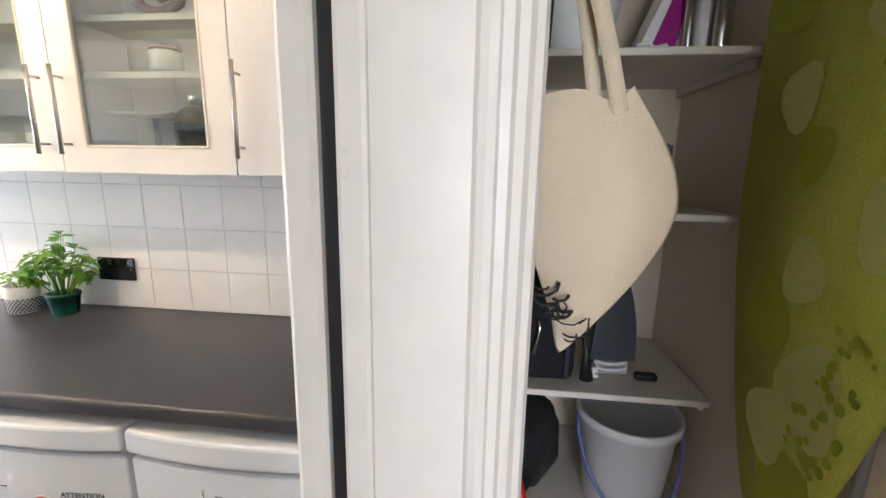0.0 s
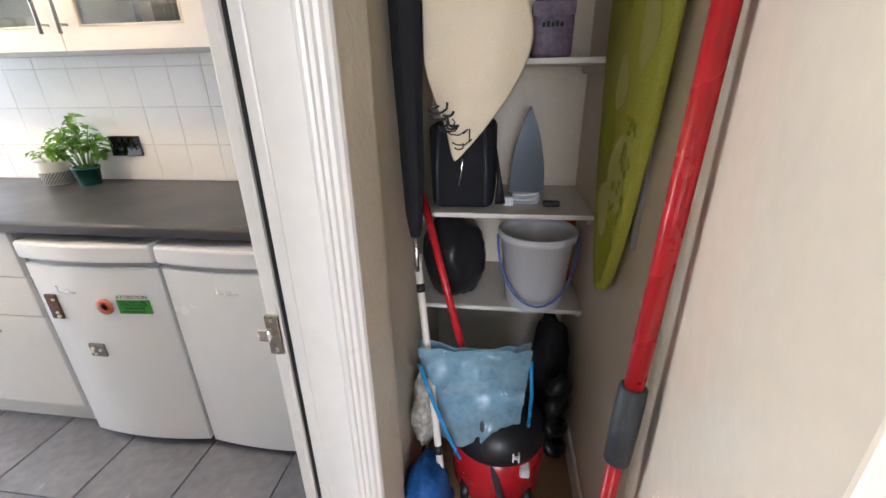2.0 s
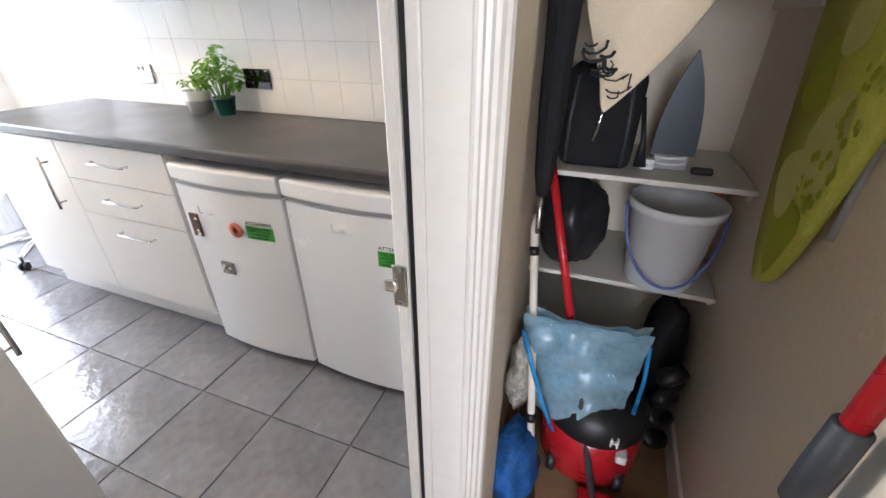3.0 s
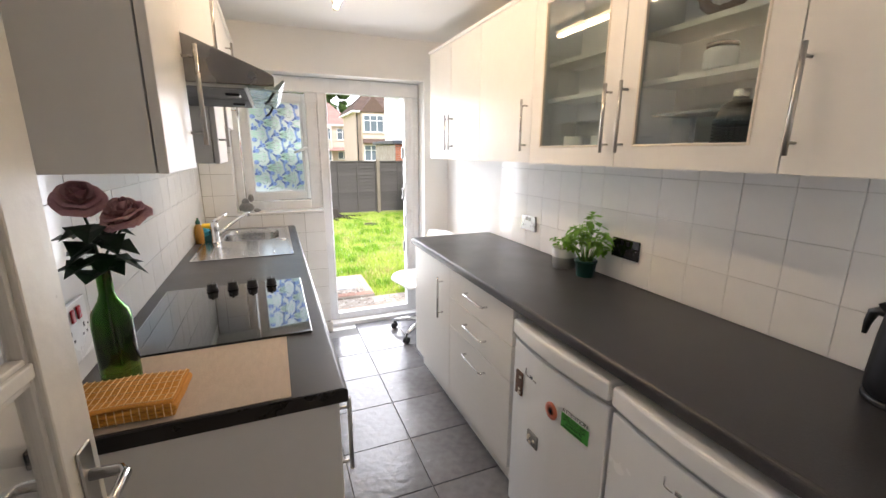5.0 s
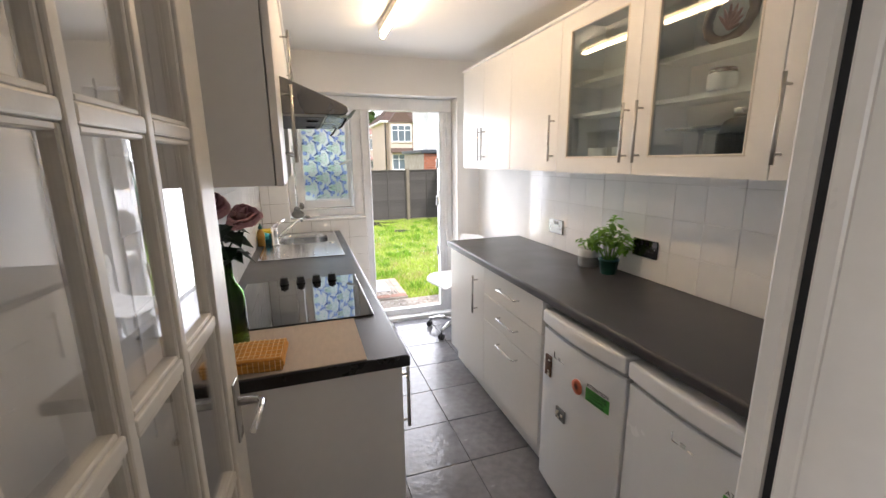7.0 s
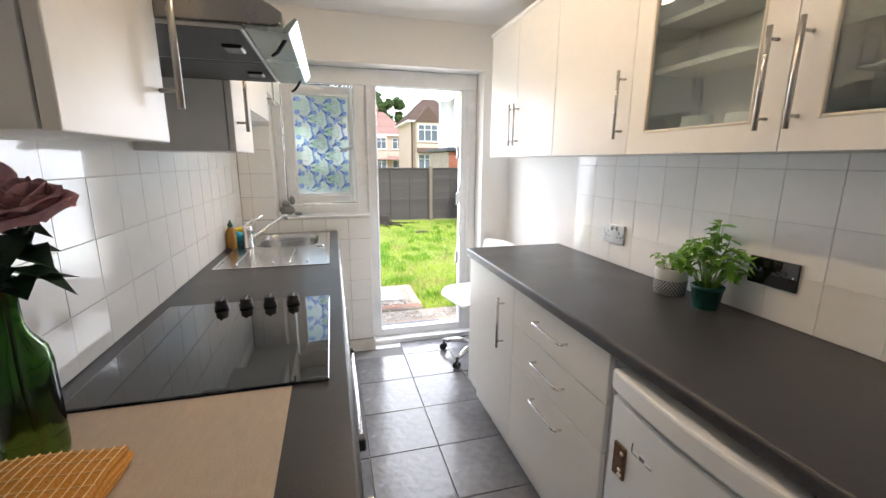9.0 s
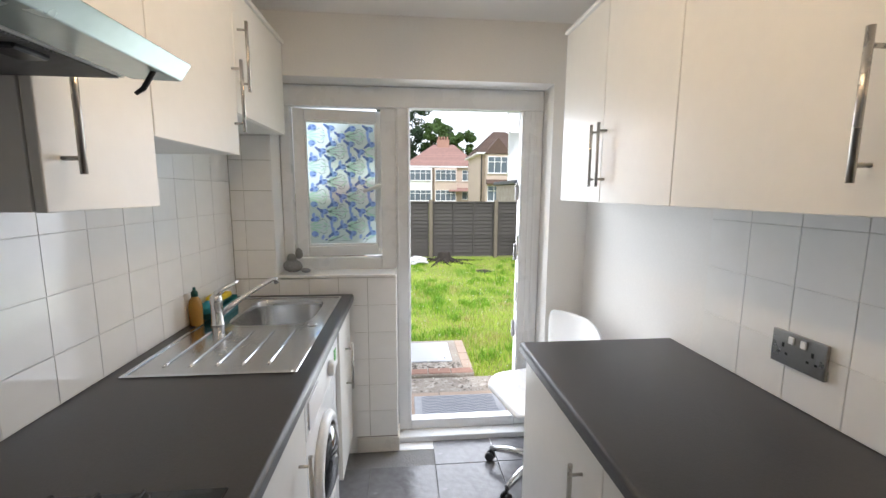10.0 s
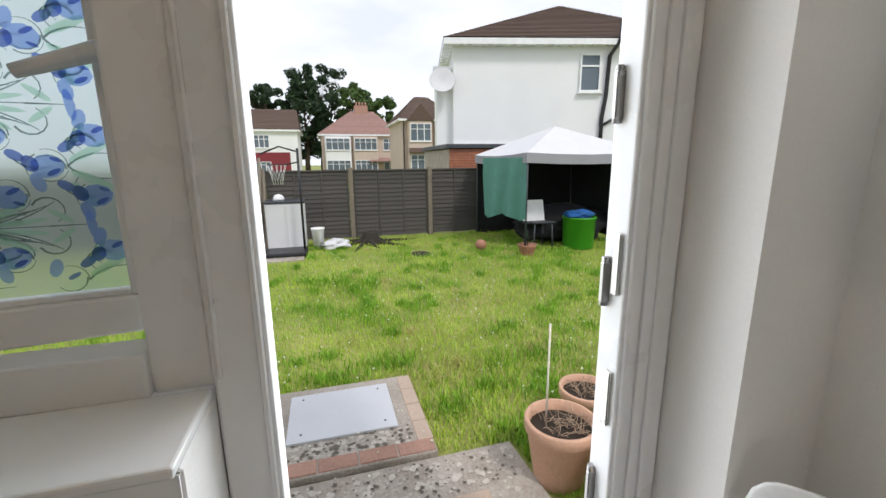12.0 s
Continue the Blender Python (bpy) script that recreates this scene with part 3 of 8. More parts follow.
def window_sash():
    """The side-hung sash, standing a little open, outwards, with its stained film."""
    w = thing("window_1", "open white window with blue iris stained-glass film", "window", "", "structure", at=(FX - 0.050, 0.104, 1.083))
    w.rotation_euler = (0, 0, radians(8))
    W, H, f = 0.505, 0.806, 0.060

    # local: y along the sash, z up, x towards the room
    def bar(nm, y0, y1, z0, z1):
        b = bmn()
        bx(b, -0.028, 0.028, y0, y1, z0, z1, 0.005, 2)
        return part(nm, b, M["upvc"], w, local=True)
    bar("stile", 0, f, 0, H)
    fr = bar("stile", W - f, W, 0, H)
    bar("rail", f, W - f, 0, f)
    bar("rail", f, W - f, H - f, H)
    b = bmn()
    bx(b, -0.004, 0.0, f - 0.005, W - f + 0.005, f - 0.005, H - f + 0.005)
    part("pane", b, M["film_clear"], w, "frosted glass pane", local=True)
    b = bmn()
    for y0, y1, z0, z1 in ((f, f + 0.010, f, H - f), (W - f - 0.010, W - f, f, H - f), (f + 0.01, W - f - 0.01, f, f + 0.01), (f + 0.01, W - f - 0.01, H - f - 0.01, H - f)):
        bx(b, 0.004, 0.024, y0, y1, z0, z1, 0.002)
    part("glazing_bead", b, M["upvc"], w, local=True)
    # the film's irises: petals, leaves and stems, laid on the pane
    rng = random.Random(5)
    petals, leaves, lines, deeps = bmn(), bmn(), bmn(), bmn()

    def blob(bm, cy, cz, a, c, rot, x):
        n = 10
        vs = []
        for k in range(n):
            t = k * math.tau / n
            u, v = a * math.cos(t) * (1 + 0.05 * math.cos(3 * t)), c * math.sin(t)
            vs.append(bm.verts.new((x, cy + u * math.cos(rot) - v * math.sin(rot), cz + u * math.sin(rot) + v * math.cos(rot))))
        bm.faces.new(vs)

    def line(cy, cz, a0, length, curl, wd, x):
        p, a = Vector((cy, cz)), a0
        prev = None
        for k in range(9):
            n = Vector((-math.sin(a), math.cos(a))) * wd * (1 - 0.08 * k)
            cur = [lines.verts.new((x, *(p + n))), lines.verts.new((x, *(p - n)))]
            if prev:
                lines.faces.new((prev[0], prev[1], cur[1], cur[0]))
            prev = cur
            p = p + Vector((math.cos(a), math.sin(a))) * length / 8
            a += curl / 8
    y0, y1, z0, z1 = f + 0.014, W - f - 0.014, f + 0.014, H - f - 0.014

    def inside(cy, cz, m=0.012):
        return y0 + m < cy < y1 - m and z0 + m < cz < z1 - m
    def put(bm, cy, cz, u, v, rot, x):
        if inside(cy, cz, 0.6 * max(u, v)):
            blob(bm, cy, cz, u, v, rot, x)

    def stroke(cy, cz, a0, length, curl, wd):
        ey, ez = cy + length * 0.7 * math.cos(a0 + curl / 2), cz + length * 0.7 * math.sin(a0 + curl / 2)
        if inside(cy, cz, 0.004) and inside(ey, ez, 0.008):
            line(cy, cz, a0, length, curl, wd, 0.0013)

    def iris(cy, cz, s):
        """One bloom seen from the side: a round fall, a curled standard and the neck between."""
        lift = 0.0001 * rng.random()
        put(petals, cy, cz, 0.0195, 0.0165, rng.uniform(-0.3, 0.3), 0.0021 + lift)
        put(petals, cy - 0.013, cz - s * 0.022, 0.008, 0.014, s * 0.3, 0.0022 + lift)
        put(deeps, cy - 0.018, cz + s * 0.004, 0.009, 0.012, 0.4 * s, 0.0025 + lift)
        put(deeps, cy - 0.032, cz + s * 0.015, 0.012, 0.0066, -0.6 * s, 0.0025 + lift)
        put(deeps, cy + 0.006, cz - s * 0.008, 0.009, 0.0035, 0.5, 0.0026 + lift)
        put(deeps, cy + 0.010, cz + s * 0.009, 0.007, 0.0025, -0.4, 0.0026 + lift)
        for a0 in (0.0, 2.1, 4.2):
            stroke(cy + 0.022 * math.cos(a0), cz + 0.019 * math.sin(a0), a0 + 1.57, 0.042, 2.0, 0.0009)
        stroke(cy - 0.034, cz + s * 0.010, -0.9 * s, 0.040, 1.4 * s, 0.0012)
        stroke(cy + 0.020, cz - s * 0.004, 1.7 * s, 0.048, 2.6 * s, 0.0012)

    # blooms in threes on level stems, in columns set half a step apart
    for col in range(-1, 5):
        gy = y0 + 0.020 + 0.105 * col
        for step in range(-1, 6):
            gz = z0 + 0.010 + 0.167 * step + (0.0835 if col % 2 else 0.0)
            iris(gy, gz + 0.041, 1)
            iris(gy + 0.008, gz - 0.041, -1)
            iris(gy + 0.056, gz, 1 if step % 2 else -1)
            put(petals, gy - 0.012, gz, 0.006, 0.022, 0.1, 0.0019)
            stroke(gy + 0.070, gz, 0.0, 0.105, 0.0, 0.0011)
            stroke(gy - 0.060, gz, 0.0, 0.055, 0.0, 0.0011)
            for q in (-1, 1):
                for k in range(4):
                    stroke(gy + 0.078, gz, q * (0.18 + 0.20 * k), 0.090 - 0.012 * k, q * (0.5 - 0.5 * k), 0.0015)
                stroke(gy + 0.115, gz + q * 0.034, q * 2.2, 0.060, q * 3.6, 0.0016)
                stroke(gy + 0.135, gz + q * 0.030, q * 0.9, 0.070, -q * 3.8, 0.0015)
                put(leaves, gy + 0.105, gz + q * 0.020, 0.030, 0.0060, q * 0.50, 0.0016 + 0.0001 * rng.random())
                put(leaves, gy + 0.120, gz + q * 0.007, 0.030, 0.0042, q * 0.12, 0.0017 + 0.0001 * rng.random())
                put(leaves, gy + 0.092, gz + q * 0.040, 0.022, 0.0060, q * 1.0, 0.0018 + 0.0001 * rng.random())
                put(leaves, gy - 0.045, gz + q * 0.014, 0.018, 0.0045, q * 2.5, 0.0016 + 0.0001 * rng.random())
    part("film_petals_deep", deeps, M["film_deep"], w, "deep blue petal tips of the film", local=True)
    part("film_petals", petals, M["film_blue"], w, "blue iris petals of the film", local=True)
    part("film_leaves", leaves, M["film_green"], w, "pale green leaves of the film", local=True)
    part("film_lines", lines, M["film_line"], w, "grey leading lines of the film", local=True)
    b = bmn()
    sweep(b, [(0.028, W - 0.022, 0.40), (0.050, W - 0.024, 0.40), (0.058, W - 0.05, 0.397), (0.058, W - 0.14, 0.365)], [0.015, 0.014, 0.013, 0.009], 10)
    bx(b, 0.026, 0.036, W - 0.036, W - 0.010, 0.36, 0.44, 0.003)
    part("handle", b, M["upvc"], fr, "white window handle", local=True)


M["film_clear"] = film_mat("film_frosted", (0.83, 0.89, 0.89), 0.86, 0.5)
M["film_blue"] = film_mat("film_iris_blue", (0.42, 0.55, 0.92), 0.86, 0.4)
M["film_deep"] = film_mat("film_iris_deep", (0.24, 0.32, 0.68), 0.86, 0.4)
M["film_green"] = film_mat("film_leaf_green", (0.66, 0.86, 0.74), 0.86, 0.4)
M["film_line"] = film_mat("film_leading", (0.30, 0.38, 0.37), 0.86, 0.4)
window_sash()

b = bmn()
bx(b, FX, XG + 0.018, 0.044, 0.653, 1.001, 1.017, 0.004, 2)
structure("window_sill", b, M["tile"], "white glazed tile window sill", "window sill")
b = bmn()
bx(b, XG, XG + 0.012, 0.432, 0.664, 0.0, 0.085, 0.003)
bx(b, -3.66, XG, 0.655, 0.664, 0.0, 0.085, 0.003)
structure("baseboard", b, M["trim"], "white painted skirting board", "skirting")

# ---- the glazed door into the kitchen ----
def glazed_door():
    d = thing("door_1", "white glazed door with twelve panes, standing open", "door", "", "structure", at=(-0.285, -0.085, 0.008))
    W, H, T = 0.765, 1.985, 0.038
    d.rotation_euler = (0, 0, radians(180 - 3.5))
    # local: x along the door from the hinge; y across it
    f, bar_w, rows, cols, bot = 0.098, 0.024, 4, 3, 0.41
    pw = (W - 2 * f - (cols - 1) * bar_w) / cols
    ph = (H - f - bot - (rows - 1) * bar_w) / rows

    def piece(nm, x0, x1, z0, z1, t=T, bev=0.004):
        b = bmn()
        bx(b, x0, x1, -t / 2, t / 2, z0, z1, bev, 2)
        return part(nm, b, M["trim"], d, local=True)
    piece("stile", 0, f, 0, H)
    lock = piece("stile", W - f, W, 0, H)
    piece("bottom_rail", f, W - f, 0, bot)
    piece("top_rail", f, W - f, H - f, H)
    for i in range(1, cols):
        x = f + i * pw + (i - 1) * bar_w
        piece("mullion", x, x + bar_w, bot, H - f, T * 0.82)
    for j in range(1, rows):
        z = bot + j * ph + (j - 1) * bar_w
        for i in range(cols):
            x = f + i * (pw + bar_w)
            piece("glazing_bar", x, x + pw, z, z + bar_w, T * 0.78)
    for i in range(cols):
        for j in range(rows):
            x, z = f + i * (pw + bar_w), bot + j * (ph + bar_w)
            b = bmn()
            bx(b, x + 0.001, x + pw - 0.001, -0.002, 0.002, z + 0.001, z + ph - 0.001)
            part("pane", b, M["glass"], d, local=True).visible_shadow = False
            b = bmn()
            for q in ((x, x + 0.009, z, z + ph), (x + pw - 0.009, x + pw, z, z + ph), (x + 0.009, x + pw - 0.009, z, z + 0.009), (x + 0.009, x + pw - 0.009, z + ph - 0.009, z + ph)):
                bx(b, q[0], q[1], -0.011, 0.011, q[2], q[3], 0.002)
            part("glazing_bead", b, M["trim"], d, local=True)
    for s in (-1, 1):
        b = bmn()
        bx(b, W - 0.068, W - 0.026, s * T / 2, s * (T / 2 + 0.005), 0.83, 0.98, 0.002)
        part("latch_plate", b, M["nickel"], lock, "satin metal latch plate", local=True)
        b = bmn()
        y = s * (T / 2 + 0.004)
        sweep(b, [(W - 0.047, y, 0.925), (W - 0.047, y + s * 0.045, 0.925), (W - 0.060, y + s * 0.055, 0.925), (W - 0.10, y + s * 0.055, 0.923), (W - 0.155, y + s * 0.050, 0.915)], [0.010, 0.009, 0.009, 0.008, 0.007], 10)
        part("lever_handle", b, M["chrome"], lock, "chrome lever handle", local=True)


glazed_door()

# ---- lamp on the ceiling ----
def tube_lamp():
    t = thing("strip_light", "fluorescent strip light, switched on, on the ceiling", "ceiling light", at=(-2.03, 0.70, 2.30))
    b = bmn()
    bx(b, -2.80, -1.26, 0.680, 0.722, 2.255, 2.299, 0.006, 2)
    part("batten", b, M["fitting"], t, "cream metal batten")
    b = bmn()
    sweep(b, [(-2.77, 0.70, 2.230), (-1.29, 0.70, 2.230)], 0.0135, 14)
    part("tube", b, M["tube"], t, "glowing warm white tube")
    for x0, x1 in ((-2.795, -2.768), (-1.292, -1.265)):
        b = bmn()
        bx(b, x0, x1, 0.685, 0.716, 2.212, 2.256, 0.005, 2)
        part("end_cap", b, M["fitting"], t)


tube_lamp()

# ---- cooker hood, hob, oven, washing machine, sink ----
def cooker_hood():
    h = thing("cooker_hood", "steel cooker hood with mesh filters under a wall cabinet", "cooker hood", at=(-1.83, 0.05, 1.62))
    x0, x1 = -2.118, -1.540
    b = bmn()
    prism(b, [(YL + 0.002, 1.634), (YL + 0.002, 1.753), (0.110, 1.753), (0.135, 1.745), (0.310, 1.672), (0.330, 1.660), (0.330, 1.642), (0.310, 1.634)], x0, x1, "x", 0.003)
    part("canopy", b, M["hood"], h, "dark brushed steel canopy")
    b = bmn()
    prism(b, [(0.262, 1.626), (0.262, 1.634), (0.330, 1.634), (0.352, 1.652), (0.358, 1.650), (0.340, 1.624)], x0 + 0.004, x1 - 0.004, "x", 0.002)
    part("visor", b, M["visor"], h, "pale grey-green visor lip")
    for i in range(2):
        fx0 = x0 + 0.012 + i * 0.282
        b = bmn()
        bx(b, fx0, fx0 + 0.272, YL + 0.03, 0.258, 1.626, 1.634, 0.001)
        f = part("filter", b, M["mesh_filter"], h, "ribbed aluminium grease filter")
        b = bmn()
        for k in range(46):
            x = fx0 + 0.006 + k * 0.0058
            bx(b, x, x + 0.0026, YL + 0.036, 0.252, 1.6235, 1.627)
        part("ribs", b, M["rib_metal"], f, "fine aluminium ribs")
        b = bmn()
        bx(b, fx0 + 0.11, fx0 + 0.165, 0.195, 0.235, 1.617, 1.627, 0.003)
        part("catch", b, M["black"], f, "black filter catch")
    for x in (x0 + 0.06, x1 - 0.06):
        b = bmn()
        sweep(b, [(x, 0.330, 1.628), (x, 0.312, 1.600), (x, 0.300, 1.592)], [0.004, 0.004, 0.003], 8)
        part("visor_arm", b, M["black"], h, "black visor arm")
    b = bmn()
    for k in range(3):
        bx(b, -1.80 + k * 0.03, -1.785 + k * 0.03, 0.205, 0.235, 1.703, 1.724, 0.003)
    part("switches", b, M["black"], h, "black slide switches")


M["visor"] = mat("hood_visor", (0.40, 0.48, 0.46), 0.25, 0.4, var=0.05, bump=0.004)
M["rib_metal"] = mat("filter_ribs", (0.20, 0.20, 0.20), 0.5, 0.3, var=0.1, bump=0.004)
M["mesh_filter"] = mat("filter_mesh", (0.62, 0.62, 0.60), 0.5, 0.25, var=0.15, fine=220, bump=0.03)
cooker_hood()


def hob():
    h = thing("hob", "black ceramic glass hob with four knobs", "hob", at=(-1.79, 0.13, 0.910))
    b = bmn()
    bx(b, -2.085, -1.492, -0.122, 0.380, 0.9105, 0.917, 0.003, 2)
    part("glass_top", b, M["black_glass"], h)
    for y in (0.045, 0.118, 0.190, 0.262):
        b = bmn()
        lathe(b, [(0.021, 0), (0.021, 0.010), (0.018, 0.013), (0.018, 0.026), (0.016, 0.030)], (-2.025, y, 0.917), 20)
        bx(b, -2.046, -2.004, y - 0.004, y + 0.004, 0.940, 0.9505, 0.002)
        part("knob", b, M["black"], h, "black control knob")


hob()


def oven():
    o = thing("oven", "built-in steel and black glass oven with a bar handle", "oven", at=(-1.80, 0.15, 0.125))
    b = bmn()
    bx(b, -2.095, -1.502, YL + 0.03, YLF - 0.025, 0.125, 0.866)
    part("body", b, M["carcass"], o)
    b = bmn()
    bx(b, -2.094, -1.503, YLF - 0.022, YLF, 0.185, 0.730, 0.003, 2)
    d = part("door", b, M["black_glass"], o, "black glass door")
    b = bmn()
    bx(b, -2.094, -1.503, YLF - 0.022, YLF, 0.733, 0.864, 0.003, 2)
    part("control_panel", b, M["steel"], o, "steel control panel")
    b = bmn()
    bx(b, -2.055, -1.545, YLF + 0.030, YLF + 0.040, 0.690, 0.712, 0.004, 2)
    hd = part("handle", b, M["steel"], d, "steel bar handle")
    for x in (-2.05, -1.55):
        b = bmn()
        bx(b, x - 0.014, x + 0.014, YLF - 0.001, YLF + 0.044, 0.684, 0.718, 0.005, 2)
        part("end_block", b, M["black"], d, "black handle end")
    for k in range(4):
        b = bmn()
        lathe(b, [(0.018, 0), (0.016, 0.02), (0.012, 0.024)], (-2.0 + 0.13 * k, YLF, 0.80), 16, True, Matrix.Rotation(radians(-90), 4, "X"))
        part("knob", b, M["black"], o, "black oven knob")
    b = bmn()
    bx(b, -2.095, -1.502, YLF - 0.071, YLF - 0.055, 0.0, 0.12)
    part("plinth", b, M["unit"], o)


oven()


def washing_machine():
    w = thing("washing_machine", "white front-loading washing machine under the worktop", "washing machine", at=(-2.81, 0.14, 0))
    x0, x1, yf = -3.098, -2.515, 0.398
    b = bmn()
    bx(b, -3.010, x1, YL + 0.03, yf, 0.015, 0.845, 0.006, 2)
    bx(b, x0, -3.010, YL + 0.03, yf, 0.015, 0.740, 0.006, 2)
    bx(b, x0, -3.010, yf - 0.05, yf, 0.740, 0.845, 0.006, 2)
    part("body", b, M["white_enamel"], w)
    rx = Matrix.Rotation(radians(-90), 4, "X")
    b = bmn()
    lathe(b, [(0.135, 0), (0.175, 0.0), (0.180, 0.012), (0.168, 0.026), (0.150, 0.030), (0.138, 0.024)], ((x0 + x1) / 2, yf, 0.46), 40, False, rx)
    d = part("door_ring", b, M["white_plastic"], w, "white porthole ring")
    b = bmn()
    lathe(b, [(0.138, 0.012), (0.12, 0.03), (0.07, 0.045), (0.02, 0.05)], ((x0 + x1) / 2, yf, 0.46), 36, True, rx)
    part("door_glass", b, M["black_glass"], d, "dark porthole glass")
    b = bmn()
    bx(b, x0 + 0.004, x1 - 0.004, yf, yf + 0.012, 0.715, 0.840, 0.004, 2)
    p = part("control_panel", b, M["white_plastic"], w)
    b = bmn()
    lathe(b, [(0.030, 0), (0.028, 0.018), (0.022, 0.022)], (x0 + 0.20, yf + 0.012, 0.778), 22, True, rx)
    part("dial", b, M["white_plastic"], p)
    b = bmn()
    bx(b, x0 + 0.40, x0 + 0.55, yf + 0.012, yf + 0.017, 0.735, 0.825, 0.003)
    part("drawer", b, M["white_plastic"], p, "white detergent drawer")
    b = bmn()
    bx(b, x0 + 0.055, x0 + 0.095, yf + 0.012, yf + 0.014, 0.755, 0.805)
    part("sticker", b, M["label_green"], p, "green energy sticker")


M["label_green"] = mat("green_label", (0.06, 0.36, 0.05), 0.4, var=0.05, bump=0.003)
washing_machine()


def sink():
    s = thing("sink", "stainless steel sink with bowl and ribbed drainer", "sink", at=(-3.0, 0.13, 0.910))
    x0, x1, y0, y1, zt = -3.470, -2.570, -0.122, 0.377, 0.9125
    cx, cy, a, c = -3.232, 0.142, 0.205, 0.170        # the bowl: a rounded rectangle

    def ring(sc, z, n=48):
        out = []
        for k in range(n):
            t = k * math.tau / n
            e = 0.42
            u = math.copysign(abs(math.cos(t)) ** e, math.cos(t))
            v = math.copysign(abs(math.sin(t)) ** e, math.sin(t))
            out.append((cx + a * sc * u, cy + c * sc * v, z))
        return out
    b = bmn()
    n = 48
    prof = [(1.0, zt), (0.975, zt - 0.006), (0.955, zt - 0.03), (0.92, zt - 0.13), (0.86, zt - 0.150), (0.45, zt - 0.156), (0.10, zt - 0.158)]
    rings = [[b.verts.new(p) for p in ring(sc, z)] for sc, z in prof]
    for r0, r1 in zip(rings, rings[1:]):
        for k in range(n):
            f = b.faces.new((r0[k], r0[(k + 1) % n], r1[(k + 1) % n], r1[k]))
            f.smooth = True
    b.faces.new(rings[-1])
    # the flat top round the bowl, out to the rim
    outer = []
    for p in ring(1.0, zt):
        d = Vector((p[0] - cx, p[1] - cy))
        kx = ((x1 - 0.014 if d.x > 0 else x0 + 0.014) - cx) / d.x if abs(d.x) > 1e-6 else 1e9
        ky = ((y1 - 0.014 if d.y > 0 else y0 + 0.014) - cy) / d.y if abs(d.y) > 1e-6 else 1e9
        kk = min(kx, ky)
        px = cx + d.x * kk
        outer.append(b.verts.new((max(min(px, -3.005), x0 + 0.014), cy + d.y * kk, zt)))
    for k in range(n):
        b.faces.new((rings[0][k], outer[k], outer[(k + 1) % n], rings[0][(k + 1) % n]))
    part("bowl", b, M["steel"], s, "polished steel bowl")
    b = bmn()
    bx(b, -3.005, x1 + -0.014, y0 + 0.014, y1 - 0.014, zt - 0.004, zt - 0.0004)
    dr = part("drainer", b, M["steel"], s, "steel drainer")
    for k in range(5):
        y = y0 + 0.085 + k * 0.078
        b = bmn()
        sweep(b, [(-2.96, y, zt - 0.001), (-2.945, y, zt + 0.0015), (-2.66, y, zt + 0.0015), (-2.64, y, zt - 0.001)], 0.0045, 8, False, 0.7)
        part("rib", b, M["chrome"], dr)
    b = bmn()
    for q in ((x0, x1, y0, y0 + 0.014), (x0, x1, y1 - 0.014, y1), (x0, x0 + 0.014, y0 + 0.014, y1 - 0.014), (x1 - 0.014, x1, y0 + 0.014, y1 - 0.014)):
        bx(b, q[0], q[1], q[2], q[3], 0.9105, zt + 0.003, 0.0015)
    part("rim", b, M["chrome"], s, "raised steel rim")
    b = bmn()
    lathe(b, [(0.036, 0), (0.036, 0.002), (0.022, 0.003), (0.020, 0.001)], (cx, cy, zt - 0.158), 24)
    part("plughole", b, M["chrome"], s, "chrome plughole")
    b = bmn()
    lathe(b, [(0.020, 0), (0.020, 0.004), (0.014, 0.006)], (-3.02, 0.325, zt), 20)
    part("plug_knob", b, M["chrome"], s, "round chrome plug control")
    t = thing("tap", "chrome mixer tap with a single lever and swivel spout", "tap", at=(-3.045, -0.05, zt))
    b = bmn()
    lathe(b, [(0.027, 0), (0.027, 0.006), (0.023, 0.010), (0.022, 0.085), (0.024, 0.095), (0.022, 0.118), (0.012, 0.128)], (-3.045, -0.05, zt), 24)
    part("body", b, M["chrome"], t)
    b = bmn()
    sweep(b, [(-3.050, -0.035, zt + 0.045), (-3.08, 0.0, zt + 0.075), (-3.13, 0.05, zt + 0.110), (-3.20, 0.115, zt + 0.150), (-3.215, 0.130, zt + 0.150), (-3.218, 0.134, zt + 0.130)], [0.013, 0.011, 0.010, 0.010, 0.011, 0.010], 12)
    part("spout", b, M["chrome"], t)
    b = bmn()
    sweep(b, [(-3.045, -0.05, zt + 0.122), (-3.060, -0.025, zt + 0.145), (-3.092, 0.020, zt + 0.170)], [0.016, 0.010, 0.006], 10)
    part("lever", b, M["chrome"], t)


sink()


